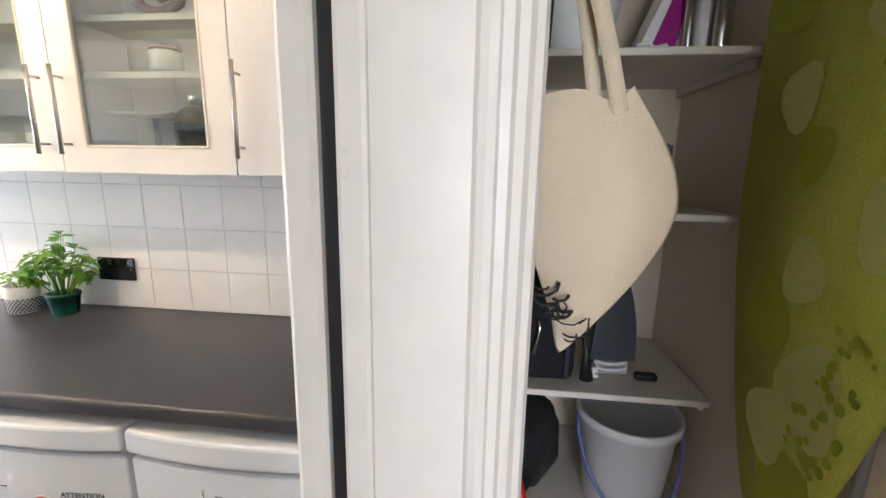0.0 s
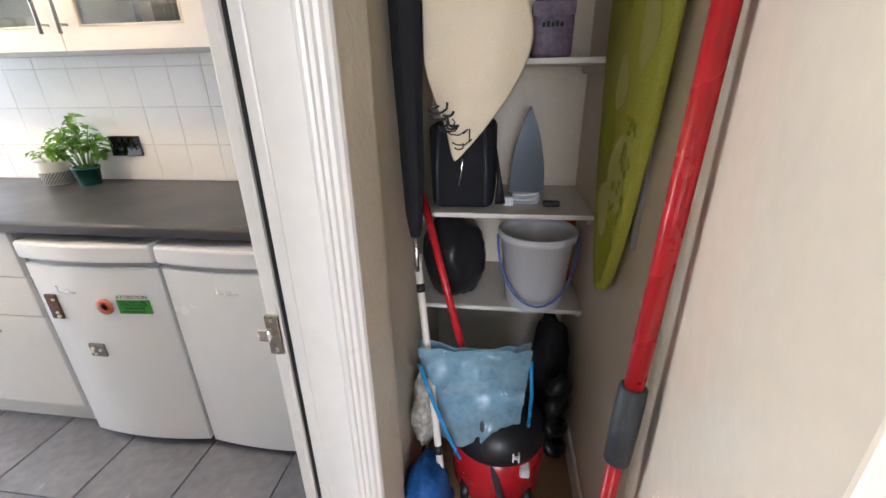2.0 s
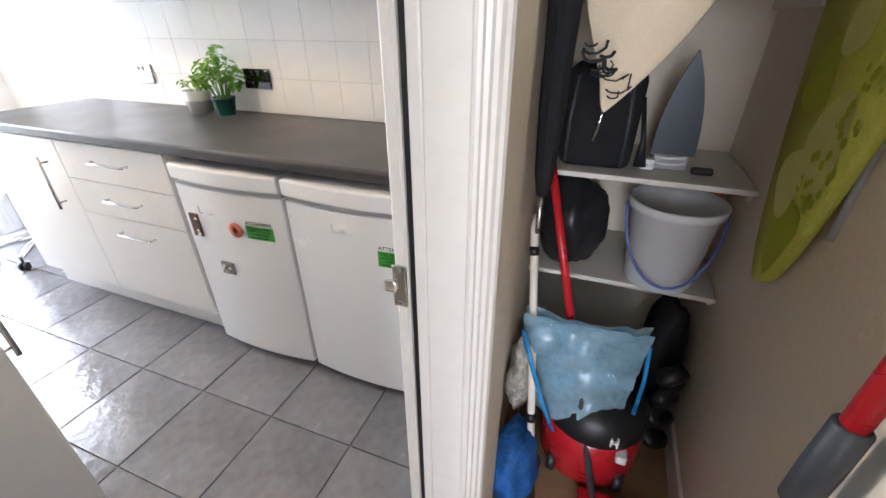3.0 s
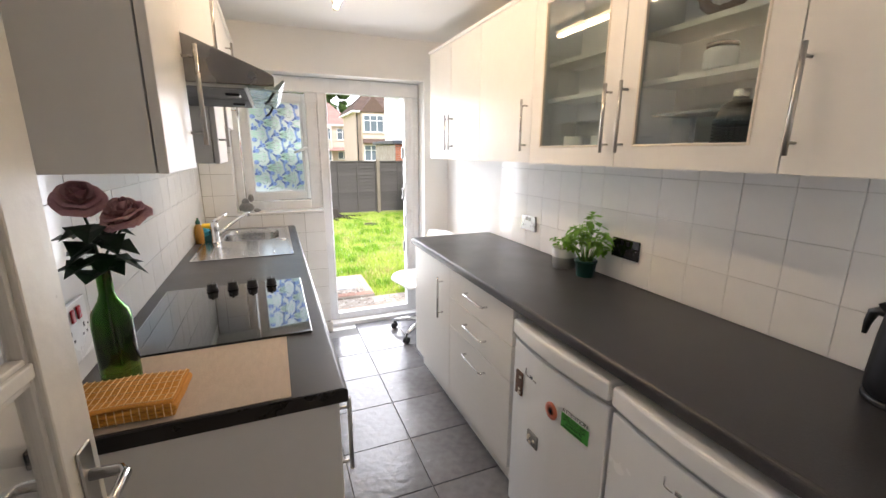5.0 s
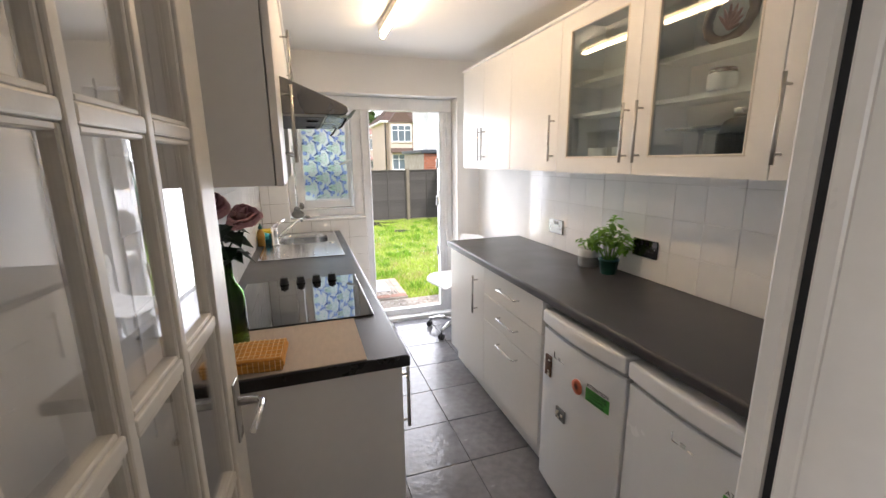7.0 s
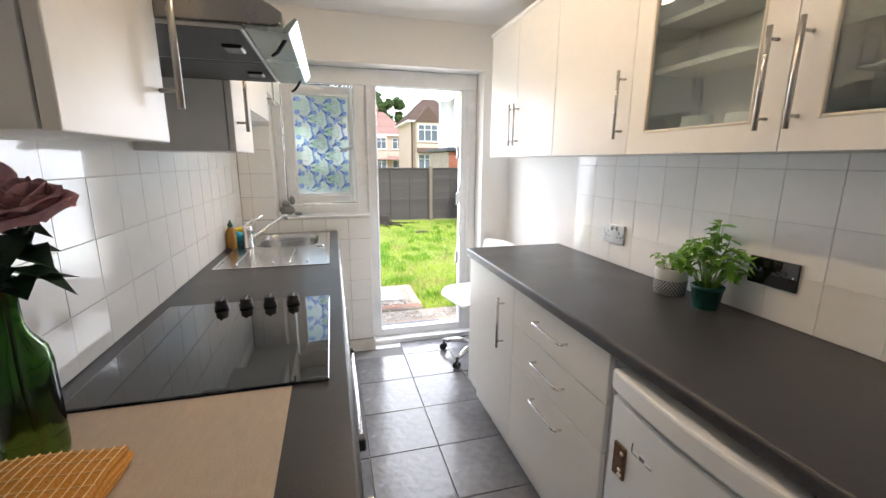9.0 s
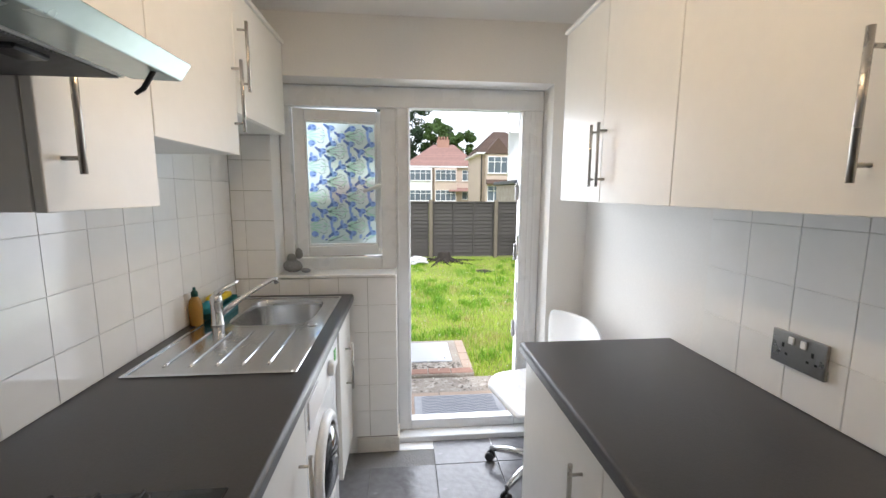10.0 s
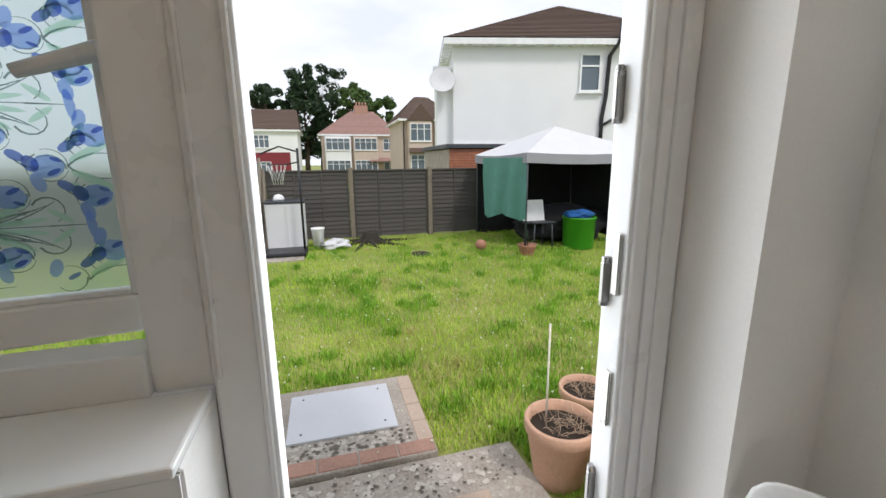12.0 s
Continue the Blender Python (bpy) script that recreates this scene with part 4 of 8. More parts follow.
# ---- sockets and switches ----
def socket(name, x0, x1, z0, z1, y, s, plate, label, red=False):
    c = thing(name, label, "socket", at=((x0 + x1) / 2, y, z0))
    b = bmn()
    bx(b, x0, x1, y, y + s * 0.009, z0, z1, 0.002, 2)
    part("plate", b, plate, c)
    m, w, h = (x0 + x1) / 2, x1 - x0, z1 - z0
    yo = y + s * 0.009
    for k in (-1, 1):
        cx = m + k * w * 0.27
        b = bmn()
        for q in ((-0.003, 0.003, 0.006, 0.018), (-0.014, -0.007, -0.012, -0.006), (0.007, 0.014, -0.012, -0.006)):
            bx(b, cx + q[0], cx + q[1], yo, yo + s * 0.0006, z0 + h * 0.45 + q[2], z0 + h * 0.45 + q[3])
        part("pin_slots", b, M["black"], c, "black pin holes")
        b = bmn()
        bx(b, m + k * 0.016 - 0.008, m + k * 0.016 + 0.008, yo, yo + s * 0.005, z0 + h * 0.68, z0 + h * 0.90, 0.002)
        part("switch", b, M["red"] if red else (M["white_plastic"] if plate is not M["black_glass"] else M["black"]), c)
    for k in (-1, 1):
        b = bmn()
        lathe(b, [(0.003, 0), (0.003, 0.001)], (m + k * w * 0.42, yo, z0 + h / 2), 8, True, Matrix.Rotation(radians(-90 * s), 4, "X"))
        part("screw", b, M["chrome"], c)
    return c


socket("wall_socket", -2.338, -2.195, 1.010, 1.098, YR - 0.006, -1, M["hood"], "brushed metal double wall socket above the worktop")
socket("wall_socket", -1.605, -1.460, 1.016, 1.100, YR - 0.006, -1, M["black_glass"], "glossy black double wall socket behind the plants")
socket("cooker_switch", -1.475, -1.345, 0.967, 1.112, YL + 0.006, 1, M["white_plastic"], "white cooker switch plate with red rocker", True)

# ---- small things in the kitchen ----
M.update(
    leaf=mat("herb_leaf", (0.20, 0.42, 0.05), 0.45, var=0.35, scale=30, fine=120, bump=0.02, island=0.5),
    rose_leaf=mat("rose_leaf", (0.010, 0.034, 0.013), 0.4, var=0.3, scale=25, fine=120, bump=0.02),
    rose=mat("rose_petal", (0.56, 0.25, 0.29), 0.6, var=0.2, scale=14, fine=60, bump=0.02, rnd=0.6, tint=(0.78, 0.50, 0.50)),
    bottle=mat("green_bottle_glass", (0.07, 0.24, 0.012), 0.04, var=0.05, bump=0.0, trans=1.0, ior=1.45, rvar=0.02),
    green_pot=mat("dark_green_pot", (0.010, 0.085, 0.065), 0.4, var=0.1, bump=0.006),
    soil=mat("soil", (0.035, 0.025, 0.018), 0.95, var=0.4, scale=40, fine=160, bump=0.1),
    linen=mat("beige_mat", (0.50, 0.42, 0.34), 0.8, var=0.12, scale=20, fine=260, bump=0.05, stretch=(1, 3, 1)),
    towel=mat("mustard_towel", (0.58, 0.27, 0.05), 0.9, var=0.15, scale=18, fine=240, bump=0.06),
    towel_line=mat("towel_check", (0.78, 0.55, 0.26), 0.9, var=0.1, scale=18, fine=240, bump=0.06),
    canvas=mat("cotton_canvas", (0.74, 0.62, 0.45), 0.85, var=0.07, scale=9, fine=300, bump=0.04),
    ink=mat("black_ink", (0.02, 0.02, 0.02), 0.8, var=0.1, bump=0.0),
    lime=mat("lime_cover", (0.50, 0.52, 0.05), 0.8, var=0.12, scale=6, fine=200, bump=0.03, tint=(0.62, 0.64, 0.12)),
    lime_pale=mat("lime_cover_pale", (0.62, 0.63, 0.19), 0.8, var=0.1, scale=8, fine=200, bump=0.03),
    lime_deep=mat("lime_cover_deep", (0.40, 0.46, 0.03), 0.8, var=0.1, scale=8, fine=200, bump=0.03),
    wood=mat("brown_wood", (0.16, 0.055, 0.022), 0.35, var=0.25, scale=6, fine=60, bump=0.02, stretch=(6, 6, 1)),
    soleplate=mat("soleplate", (0.045, 0.055, 0.068), 0.4, 0.3, var=0.08, bump=0.004),
    bucket=mat("clear_bucket", (0.88, 0.88, 0.87), 0.35, var=0.02, trans=0.22, bump=0.0),
    blue_wire=mat("blue_handle", (0.12, 0.17, 0.45), 0.4, var=0.08, bump=0.003),
    blue_bag=mat("blue_plastic", (0.36, 0.60, 0.74), 0.2, var=0.25, scale=14, fine=50, bump=0.05, trans=0.55),
    blue_strip=mat("blue_seal", (0.03, 0.28, 0.62), 0.25, var=0.15, scale=20, bump=0.02),
    blue_cloth=mat("blue_cloth", (0.015, 0.10, 0.32), 0.75, var=0.3, scale=12, fine=90, bump=0.08),
    print_cloth=mat("printed_cloth", (0.42, 0.39, 0.33), 0.85, var=0.5, scale=30, fine=60, bump=0.06),
    purple=mat("purple_pack", (0.09, 0.05, 0.10), 0.45, var=0.2, scale=12, bump=0.02, tint=(0.26, 0.18, 0.24)),
    magenta=mat("magenta_box", (0.34, 0.01, 0.22), 0.35, var=0.1, bump=0.004),
    orange=mat("orange_lid", (0.62, 0.16, 0.08), 0.4, var=0.08, bump=0.004),
    amber=mat("amber_soap", (0.62, 0.34, 0.07), 0.2, var=0.08, trans=0.4, bump=0.0),
    teal=mat("teal_caddy", (0.02, 0.16, 0.18), 0.4, var=0.1, bump=0.006),
    yellow=mat("yellow_sponge", (0.75, 0.52, 0.03), 0.9, var=0.15, scale=40, fine=200, bump=0.08),
    cyan=mat("cyan_cloth", (0.05, 0.40, 0.50), 0.8, var=0.2, scale=30, fine=200, bump=0.06),
    stone_grey=mat("grey_ornament", (0.24, 0.24, 0.24), 0.75, var=0.3, scale=20, fine=120, bump=0.06),
    brownish=mat("magnet_brown", (0.12, 0.06, 0.035), 0.5, var=0.5, scale=60, fine=120, bump=0.03),
)


def leaf_quad(bm, p, d, w, up=Vector((0, 0, 1)), fold=0.25):
    """A pointed leaf of four faces from p along d."""
    d = Vector(d)
    s = d.cross(up)
    s = s.normalized() if s.length > 1e-5 else Vector((1, 0, 0))
    n = s.cross(d).normalized()
    p = Vector(p)
    a, m, t = p, p + d * 0.5 - n * fold * w * 0.3, p + d - n * fold * w
    l, r = p + d * 0.45 + s * w / 2 + n * fold * w * 0.5, p + d * 0.45 - s * w / 2 + n * fold * w * 0.5
    va, vm, vt, vl, vr = (bm.verts.new(q) for q in (a, m, t, l, r))
    for f in ((va, vl, vm), (vl, vt, vm), (va, vm, vr), (vm, vt, vr)):
        bm.faces.new(f)


def herb(name, at, r, h, potmat, spread, top, n, seed, label, pattern=False):
    rng = random.Random(seed)
    c = thing(name, label, "plant pot", at=at)
    b = bmn()
    if pattern:
        lathe(b, [(r * 0.86, 0), (r * 0.92, 0.003), (r, h * 0.95), (r * 0.99, h), (r * 0.93, h), (r * 0.91, h * 0.82), (0.002, h * 0.82)], (0, 0, 0), 32, False)
    else:
        lathe(b, [(r * 0.74, 0), (r * 0.76, 0.003), (r * 0.93, h * 0.84), (r, h * 0.84), (r, h), (r * 0.93, h), (r * 0.9, h * 0.85), (0.002, h * 0.85)], (0, 0, 0), 8, False)
    p = part("pot", b, potmat, c, local=True)
    if pattern:
        b = bmn()
        rows, cols = 7, 30
        for j in range(rows):
            for k in range(cols):
                a = (k + 0.5 * (j % 2)) * math.tau / cols
                z = 0.008 + j * 0.0072
                rr = r * (0.925 + 0.078 * z / h) + 0.0012
                w, hh = 0.0046, 0.0042
                t = Vector((-math.sin(a), math.cos(a), 0))
                o = Vector((math.cos(a) * rr, math.sin(a) * rr, z))
                b.faces.new([b.verts.new(o + q) for q in (-t * w, Vector((0, 0, -hh)), t * w, Vector((0, 0, hh)))])
        part("pattern", b, M["dark_grey"], p, "dark grey diamond pattern", local=True)
    b = bmn()
    lathe(b, [(r * 0.90, h * 0.80), (r * 0.6, h * 0.84), (0.002, h * 0.83)], (0, 0, 0), 16, False)
    part("soil", b, M["soil"], c, local=True)
    stems, lv = bmn(), bmn()
    for i in range(n):
        a, q = rng.uniform(0, math.tau), rng.random() ** 0.6
        tip = Vector((math.cos(a) * q * spread, math.sin(a) * q * spread, h + (top - h) * (1 - 0.62 * q * q) * rng.uniform(0.5, 1)))
        base = Vector((math.cos(a) * r * 0.4 * q, math.sin(a) * r * 0.4 * q, h * 0.8))
        mid = base.lerp(tip, 0.5) + Vector((0, 0, 0.015))
        sweep(stems, [base, mid, tip], [0.0016, 0.0013, 0.0009], 4)
        for k in range(rng.randint(5, 8)):
            u = rng.uniform(0.45, 1.0)
            o = base.lerp(mid, u * 2) if u < 0.5 else mid.lerp(tip, u * 2 - 1)
            b2 = rng.uniform(0, math.tau)
            L = rng.uniform(0.026, 0.052) * (0.75 if pattern else 1.0)
            leaf_quad(lv, o, (math.cos(b2) * L, math.sin(b2) * L, rng.uniform(-0.7, 0.6) * L), L * 0.66)
    tagged(part("stem", stems, M["leaf"], c, local=True), kind="stuff")
    tagged(part("leaves", lv, M["leaf"], c, "fresh green leaves", local=True), kind="stuff")
    return c


herb("potted_herb", (-1.83, 1.60, 0.9105), 0.058, 0.098, M["white_plastic"], 0.075, 0.185, 7, 3, "small herb in a white and grey patterned pot on the worktop", True)
herb("potted_basil", (-1.665, 1.590, 0.9105), 0.050, 0.078, M["green_pot"], 0.108, 0.335, 36, 8, "bushy basil plant in a dark green plastic pot")


M["kettle"] = mat("kettle_black", (0.008, 0.008, 0.009), 0.5, var=0.15, fine=90, bump=0.004, spec=0.25)


def kettle():
    k = thing("kettle", "matt black cordless jug kettle on the worktop", "kettle", at=(-0.600, 1.580, 0.9105))
    b = bmn()
    lathe(b, [(0.076, 0), (0.080, 0.003), (0.080, 0.014), (0.076, 0.017)], (0, 0, 0), 32)
    part("base", b, M["black"], k, local=True)
    b = bmn()
    lathe(b, [(0.074, 0.0185), (0.079, 0.024), (0.080, 0.06), (0.076, 0.15), (0.071, 0.205), (0.069, 0.213), (0.065, 0.216)], (0, 0, 0), 40)
    part("jug", b, M["kettle"], k, smooth=True, local=True)
    b = bmn()
    lathe(b, [(0.0645, 0.2165), (0.064, 0.222), (0.052, 0.229), (0.02, 0.233), (0.002, 0.2335)], (0, 0, 0), 36)
    part("lid", b, M["black"], k, "black domed lid", smooth=True, local=True)
    b = bmn()
    sweep(b, [(-0.062, 0.012, 0.192), (-0.088, 0.014, 0.194), (-0.100, 0.015, 0.186), (-0.106, 0.016, 0.160), (-0.108, 0.016, 0.130)], [0.013, 0.012, 0.011, 0.008, 0.005], 10)
    part("handle", b, M["black"], k, local=True)
    b = bmn()
    prism(b, [(-0.060, 0.196), (-0.082, 0.218), (-0.076, 0.224), (-0.050, 0.220)], -0.030, -0.004, "y", 0.003)
    part("spout", b, M["kettle"], k, local=True)


kettle()

b = bmn()
bx(b, -1.488, -1.150, -0.125, 0.303, 0.9105, 0.9125, 0.0006)
single("placemat", b, M["linen"], "beige woven mat laid beside the hob", "mat")


def towel():
    t = thing("tea_towel", "folded mustard checked tea towel on the worktop", "towel", at=(-1.240, -0.026, 0.913))
    t.rotation_euler = (0, 0, radians(-3))
    rng = random.Random(2)
    for k in range(4):
        z0 = 0.002 + 0.009 * k
        b = bmn()
        bx(b, -0.074 + 0.004 * rng.random(), 0.075 - 0.004 * rng.random(), -0.105, 0.102 + 0.007 * rng.random(), z0, z0 + 0.0085, 0.0038, 3)
        bmesh.ops.subdivide_edges(b, edges=[e for e in b.edges if e.calc_length() > 0.05], cuts=6, use_grid_fill=True)
        for v in b.verts:
            v.co.z += 0.0018 * math.sin(v.co.x * 60 + k) + 0.0016 * math.cos(v.co.y * 44 + 2 * k)
        part("fold", b, M["towel"], t, smooth=True, local=True)
    b = bmn()
    zt = 0.0394
    for i in range(6):
        x = -0.062 + i * 0.025
        pts = [(x, -0.100 + 0.0200 * j, zt - 0.0009 + 0.0018 * math.sin(x * 60 + 3) + 0.0016 * math.cos((-0.100 + 0.0200 * j) * 44 + 6)) for j in range(11)]
        sweep(b, pts, 0.0010, 5)
    for i in range(15):
        y = -0.098 + i * 0.0140
        pts = [(-0.068 + 0.0136 * j, y, zt + 0.0018 * math.sin((-0.068 + 0.0136 * j) * 60 + 3) + 0.0016 * math.cos(y * 44 + 6)) for j in range(11)]
        sweep(b, [(0.0755, y, 0.004), (0.0765, y, 0.020), (0.0755, y, 0.034)], 0.0011, 5)
        sweep(b, pts, 0.0013, 5)
    tagged(part("check_pattern", b, M["towel_line"], t, "pale woven check lines", local=True), kind="stuff")


towel()


def rose_bottle():
    c = thing("bottle_vase", "green glass bottle holding two pink roses", "vase", at=(-1.360, -0.070, 0.913))
    b = bmn()
    lathe(b, [(0.033, 0.0), (0.039, 0.004), (0.040, 0.02), (0.040, 0.160), (0.036, 0.186), (0.020, 0.212), (0.0150, 0.228), (0.0145, 0.285), (0.017, 0.287), (0.017, 0.300), (0.012, 0.300),
              (0.0115, 0.23), (0.017, 0.208), (0.033, 0.182), (0.037, 0.156), (0.037, 0.018), (0.002, 0.012)], (0, 0, 0), 32, False)
    part("bottle", b, M["bottle"], c, smooth=True, local=True).visible_shadow = False
    rng = random.Random(11)
    for k, (hx, hy, hz, r) in enumerate(((-0.01, -0.020, 0.452, 0.048), (0.012, 0.060, 0.415, 0.050))):
        b = bmn()
        sweep(b, [(0.010 * (k - 0.5), 0.004, 0.03), (0.004, 0.0, 0.16), (0.0, 0.002 * k, 0.30), (hx * 0.5, hy * 0.5, hz - 0.07), (hx, hy, hz - 0.03)], [0.003, 0.003, 0.003, 0.0028, 0.003], 6)
        st = part("stem", b, M["rose_leaf"], c, "dark green stem", local=True)
        tilt = Euler((radians(-12 + 24 * k), radians(38 - 16 * k), 0)).to_matrix()
        # petals: cupped shells, furled in the middle and curling out at the rim
        for ri, (cnt, p0, p1, z0, z1, W, curl) in enumerate(((3, 0.02, 0.16, -0.3, 0.62, 0.30, 0.0), (4, 0.05, 0.36, -0.4, 0.60, 0.48, 0.1), (5, 0.08, 0.60, -0.45, 0.48, 0.62, 0.3),
                                                            (6, 0.10, 0.86, -0.5, 0.30, 0.72, 0.6), (7, 0.12, 1.06, -0.5, 0.04, 0.75, 0.9))):
            for i in range(cnt):
                a = i * math.tau / cnt + ri * 0.7 + rng.uniform(-0.15, 0.15)
                er, et = Vector((math.cos(a), math.sin(a), 0)), Vector((-math.sin(a), math.cos(a), 0))
                b = bmn()
                grid = []
                for vi in range(6):
                    v = vi / 5
                    w = math.sin(math.pi * (0.10 + 0.74 * v)) ** 0.7 * W
                    row = []
                    for ui in range(7):
                        u = ui / 3 - 1
                        rad = p0 + (p1 - p0) * v ** 0.8 - 0.42 * (u * w) ** 2 / max(p1, 0.3)
                        z = z0 + (z1 - z0) * v - curl * max(0.0, v - 0.65) ** 2 * 3.2 - 0.10 * u * u * v * v
                        row.append(b.verts.new(Vector((hx, hy, hz)) + tilt @ (r * (er * rad + et * u * w + Vector((0, 0, z + rng.uniform(-0.012, 0.012)))))))
                    grid.append(row)
                for vi in range(5):
                    for ui in range(6):
                        b.faces.new((grid[vi][ui], grid[vi][ui + 1], grid[vi + 1][ui + 1], grid[vi + 1][ui]))
                part("petal", b, M["rose"], c, smooth=True, local=True)
    for k in range(22):
        a = k * 2.4
        z = 0.285 + 0.0050 * k
        L = rng.uniform(0.06, 0.085)
        b = bmn()
        d = Vector((math.cos(a) * L, math.sin(a) * L, rng.uniform(-0.5, 0.15) * L))
        leaf_quad(b, (math.cos(a) * 0.008, math.sin(a) * 0.008, z), d, L * 0.95)
        part("leaf", b, M["rose_leaf"], c, local=True)


rose_bottle()


def magnets():
    specs = [(-1.452, -1.408, 0.560, 0.655, "brownish", "small brown picture magnet"), (-1.345, -1.285, 0.418, 0.470, "stone_grey", "small carved grey magnet")]
    for x0, x1, z0, z1, mm, lb in specs:
        y = yf1((x0 + x1) / 2) - 0.003
        m = thing("fridge_magnet", lb + " on the fridge door", "magnet", "magnets", at=((x0 + x1) / 2, y, z0))
        b = bmn()
        bx(b, x0, x1, y - 0.006, y + 0.003, z0, z1, 0.003, 2)
        part("plaque", b, M[mm], m)
        b = bmn()
        rng = random.Random(int(z0 * 1000))
        for k in range(5):
            cx, cz = rng.uniform(x0 + 0.008, x1 - 0.008), rng.uniform(z0 + 0.008, z1 - 0.008)
            bx(b, cx - 0.006, cx + 0.006, y - 0.010, y - 0.005, cz - 0.005, cz + 0.005, 0.002)
        part("relief", b, M["fitting"], m)
    y = yf1(-1.215) - 0.003
    m = thing("fridge_magnet", "round colourful magnet on the fridge door", "magnet", "magnets", at=(-1.215, y, 0.60))
    rx = Matrix.Rotation(radians(90), 4, "X")
    for r0, r1, mm in ((0.0, 0.030, "white_plastic"), (0.018, 0.030, "orange"), (0.004, 0.013, "teal")):
        b = bmn()
        lathe(b, [(max(r0, 0.001), 0.004 if r0 else 0), (r1, 0.004 if r0 else 0), (r1 * 0.98, 0.008 if r0 else 0.005), (max(r0, 0.001), 0.008 if r0 else 0.005)], (-1.215, y, 0.628), 20, True, rx)
        part("disc", b, M[mm], m)

    def notice(x0, x1, z0, z1, yf, nm):
        xm, h = (x0 + x1) / 2, z1 - z0
        c = thing("sticker", "green and white attention sticker on the " + nm + " door", "sticker", "stickers", at=(xm, yf(xm), z0))
        n = 6
        for f0, f1, mm in ((0.0, 0.16, "white_plastic"), (0.16, 0.76, "label_green"), (0.76, 1.0, "white_plastic")):
            b = bmn()
            for i in range(n):
                xa, xb = x0 + (x1 - x0) * i / n, x0 + (x1 - x0) * (i + 1) / n
                b.faces.new([b.verts.new(q) for q in ((xa, yf(xa) - 0.0012, z0 + h * f0), (xb, yf(xb) - 0.0012, z0 + h * f0), (xb, yf(xb) - 0.0012, z0 + h * f1), (xa, yf(xa) - 0.0012, z0 + h * f1))])
            part("field", b, M[mm], c)
        for text, size, f in (("ATTENTION", 0.165, 0.81), ("CALL NOW AND", 0.105, 0.62), ("ACTIVATE YOUR", 0.105, 0.49), ("GUARANTEE", 0.105, 0.36)):
            cu = bpy.data.curves.new("word", "FONT")
            cu.body, cu.size, cu.align_x = text, (x1 - x0) * size, "CENTER"
            cu.extrude = 0.0002
            tmp = bpy.data.objects.new("word", cu)
            me = bpy.data.meshes.new_from_object(tmp)
            bpy.data.objects.remove(tmp)
            for v in me.vertices:
                v.co.z += yf(xm) - yf(xm + v.co.x)
            me.materials.append(M["ink"])
            w = new("word", me)
            w.parent = c
            w.matrix_local = pose(0, -0.0022, h * f, 90, 0, 0)
        b = bmn()
        for i in range(8):
            xa = x0 + 0.014 + (x1 - x0 - 0.036) * i / 8
            bx(b, xa, xa + 0.008, yf(xa) - 0.0022, yf(xa) - 0.0014, z0 + h * 0.23, z0 + h * 0.27)
        tagged(part("small_print", b, M["ink"], c, "line of small print"), kind="stuff")
    notice(-1.175, -1.060, 0.585, 0.672, yf1, "fridge")
    notice(-0.640, -0.525, 0.580, 0.675, yf2, "freezer")


magnets()


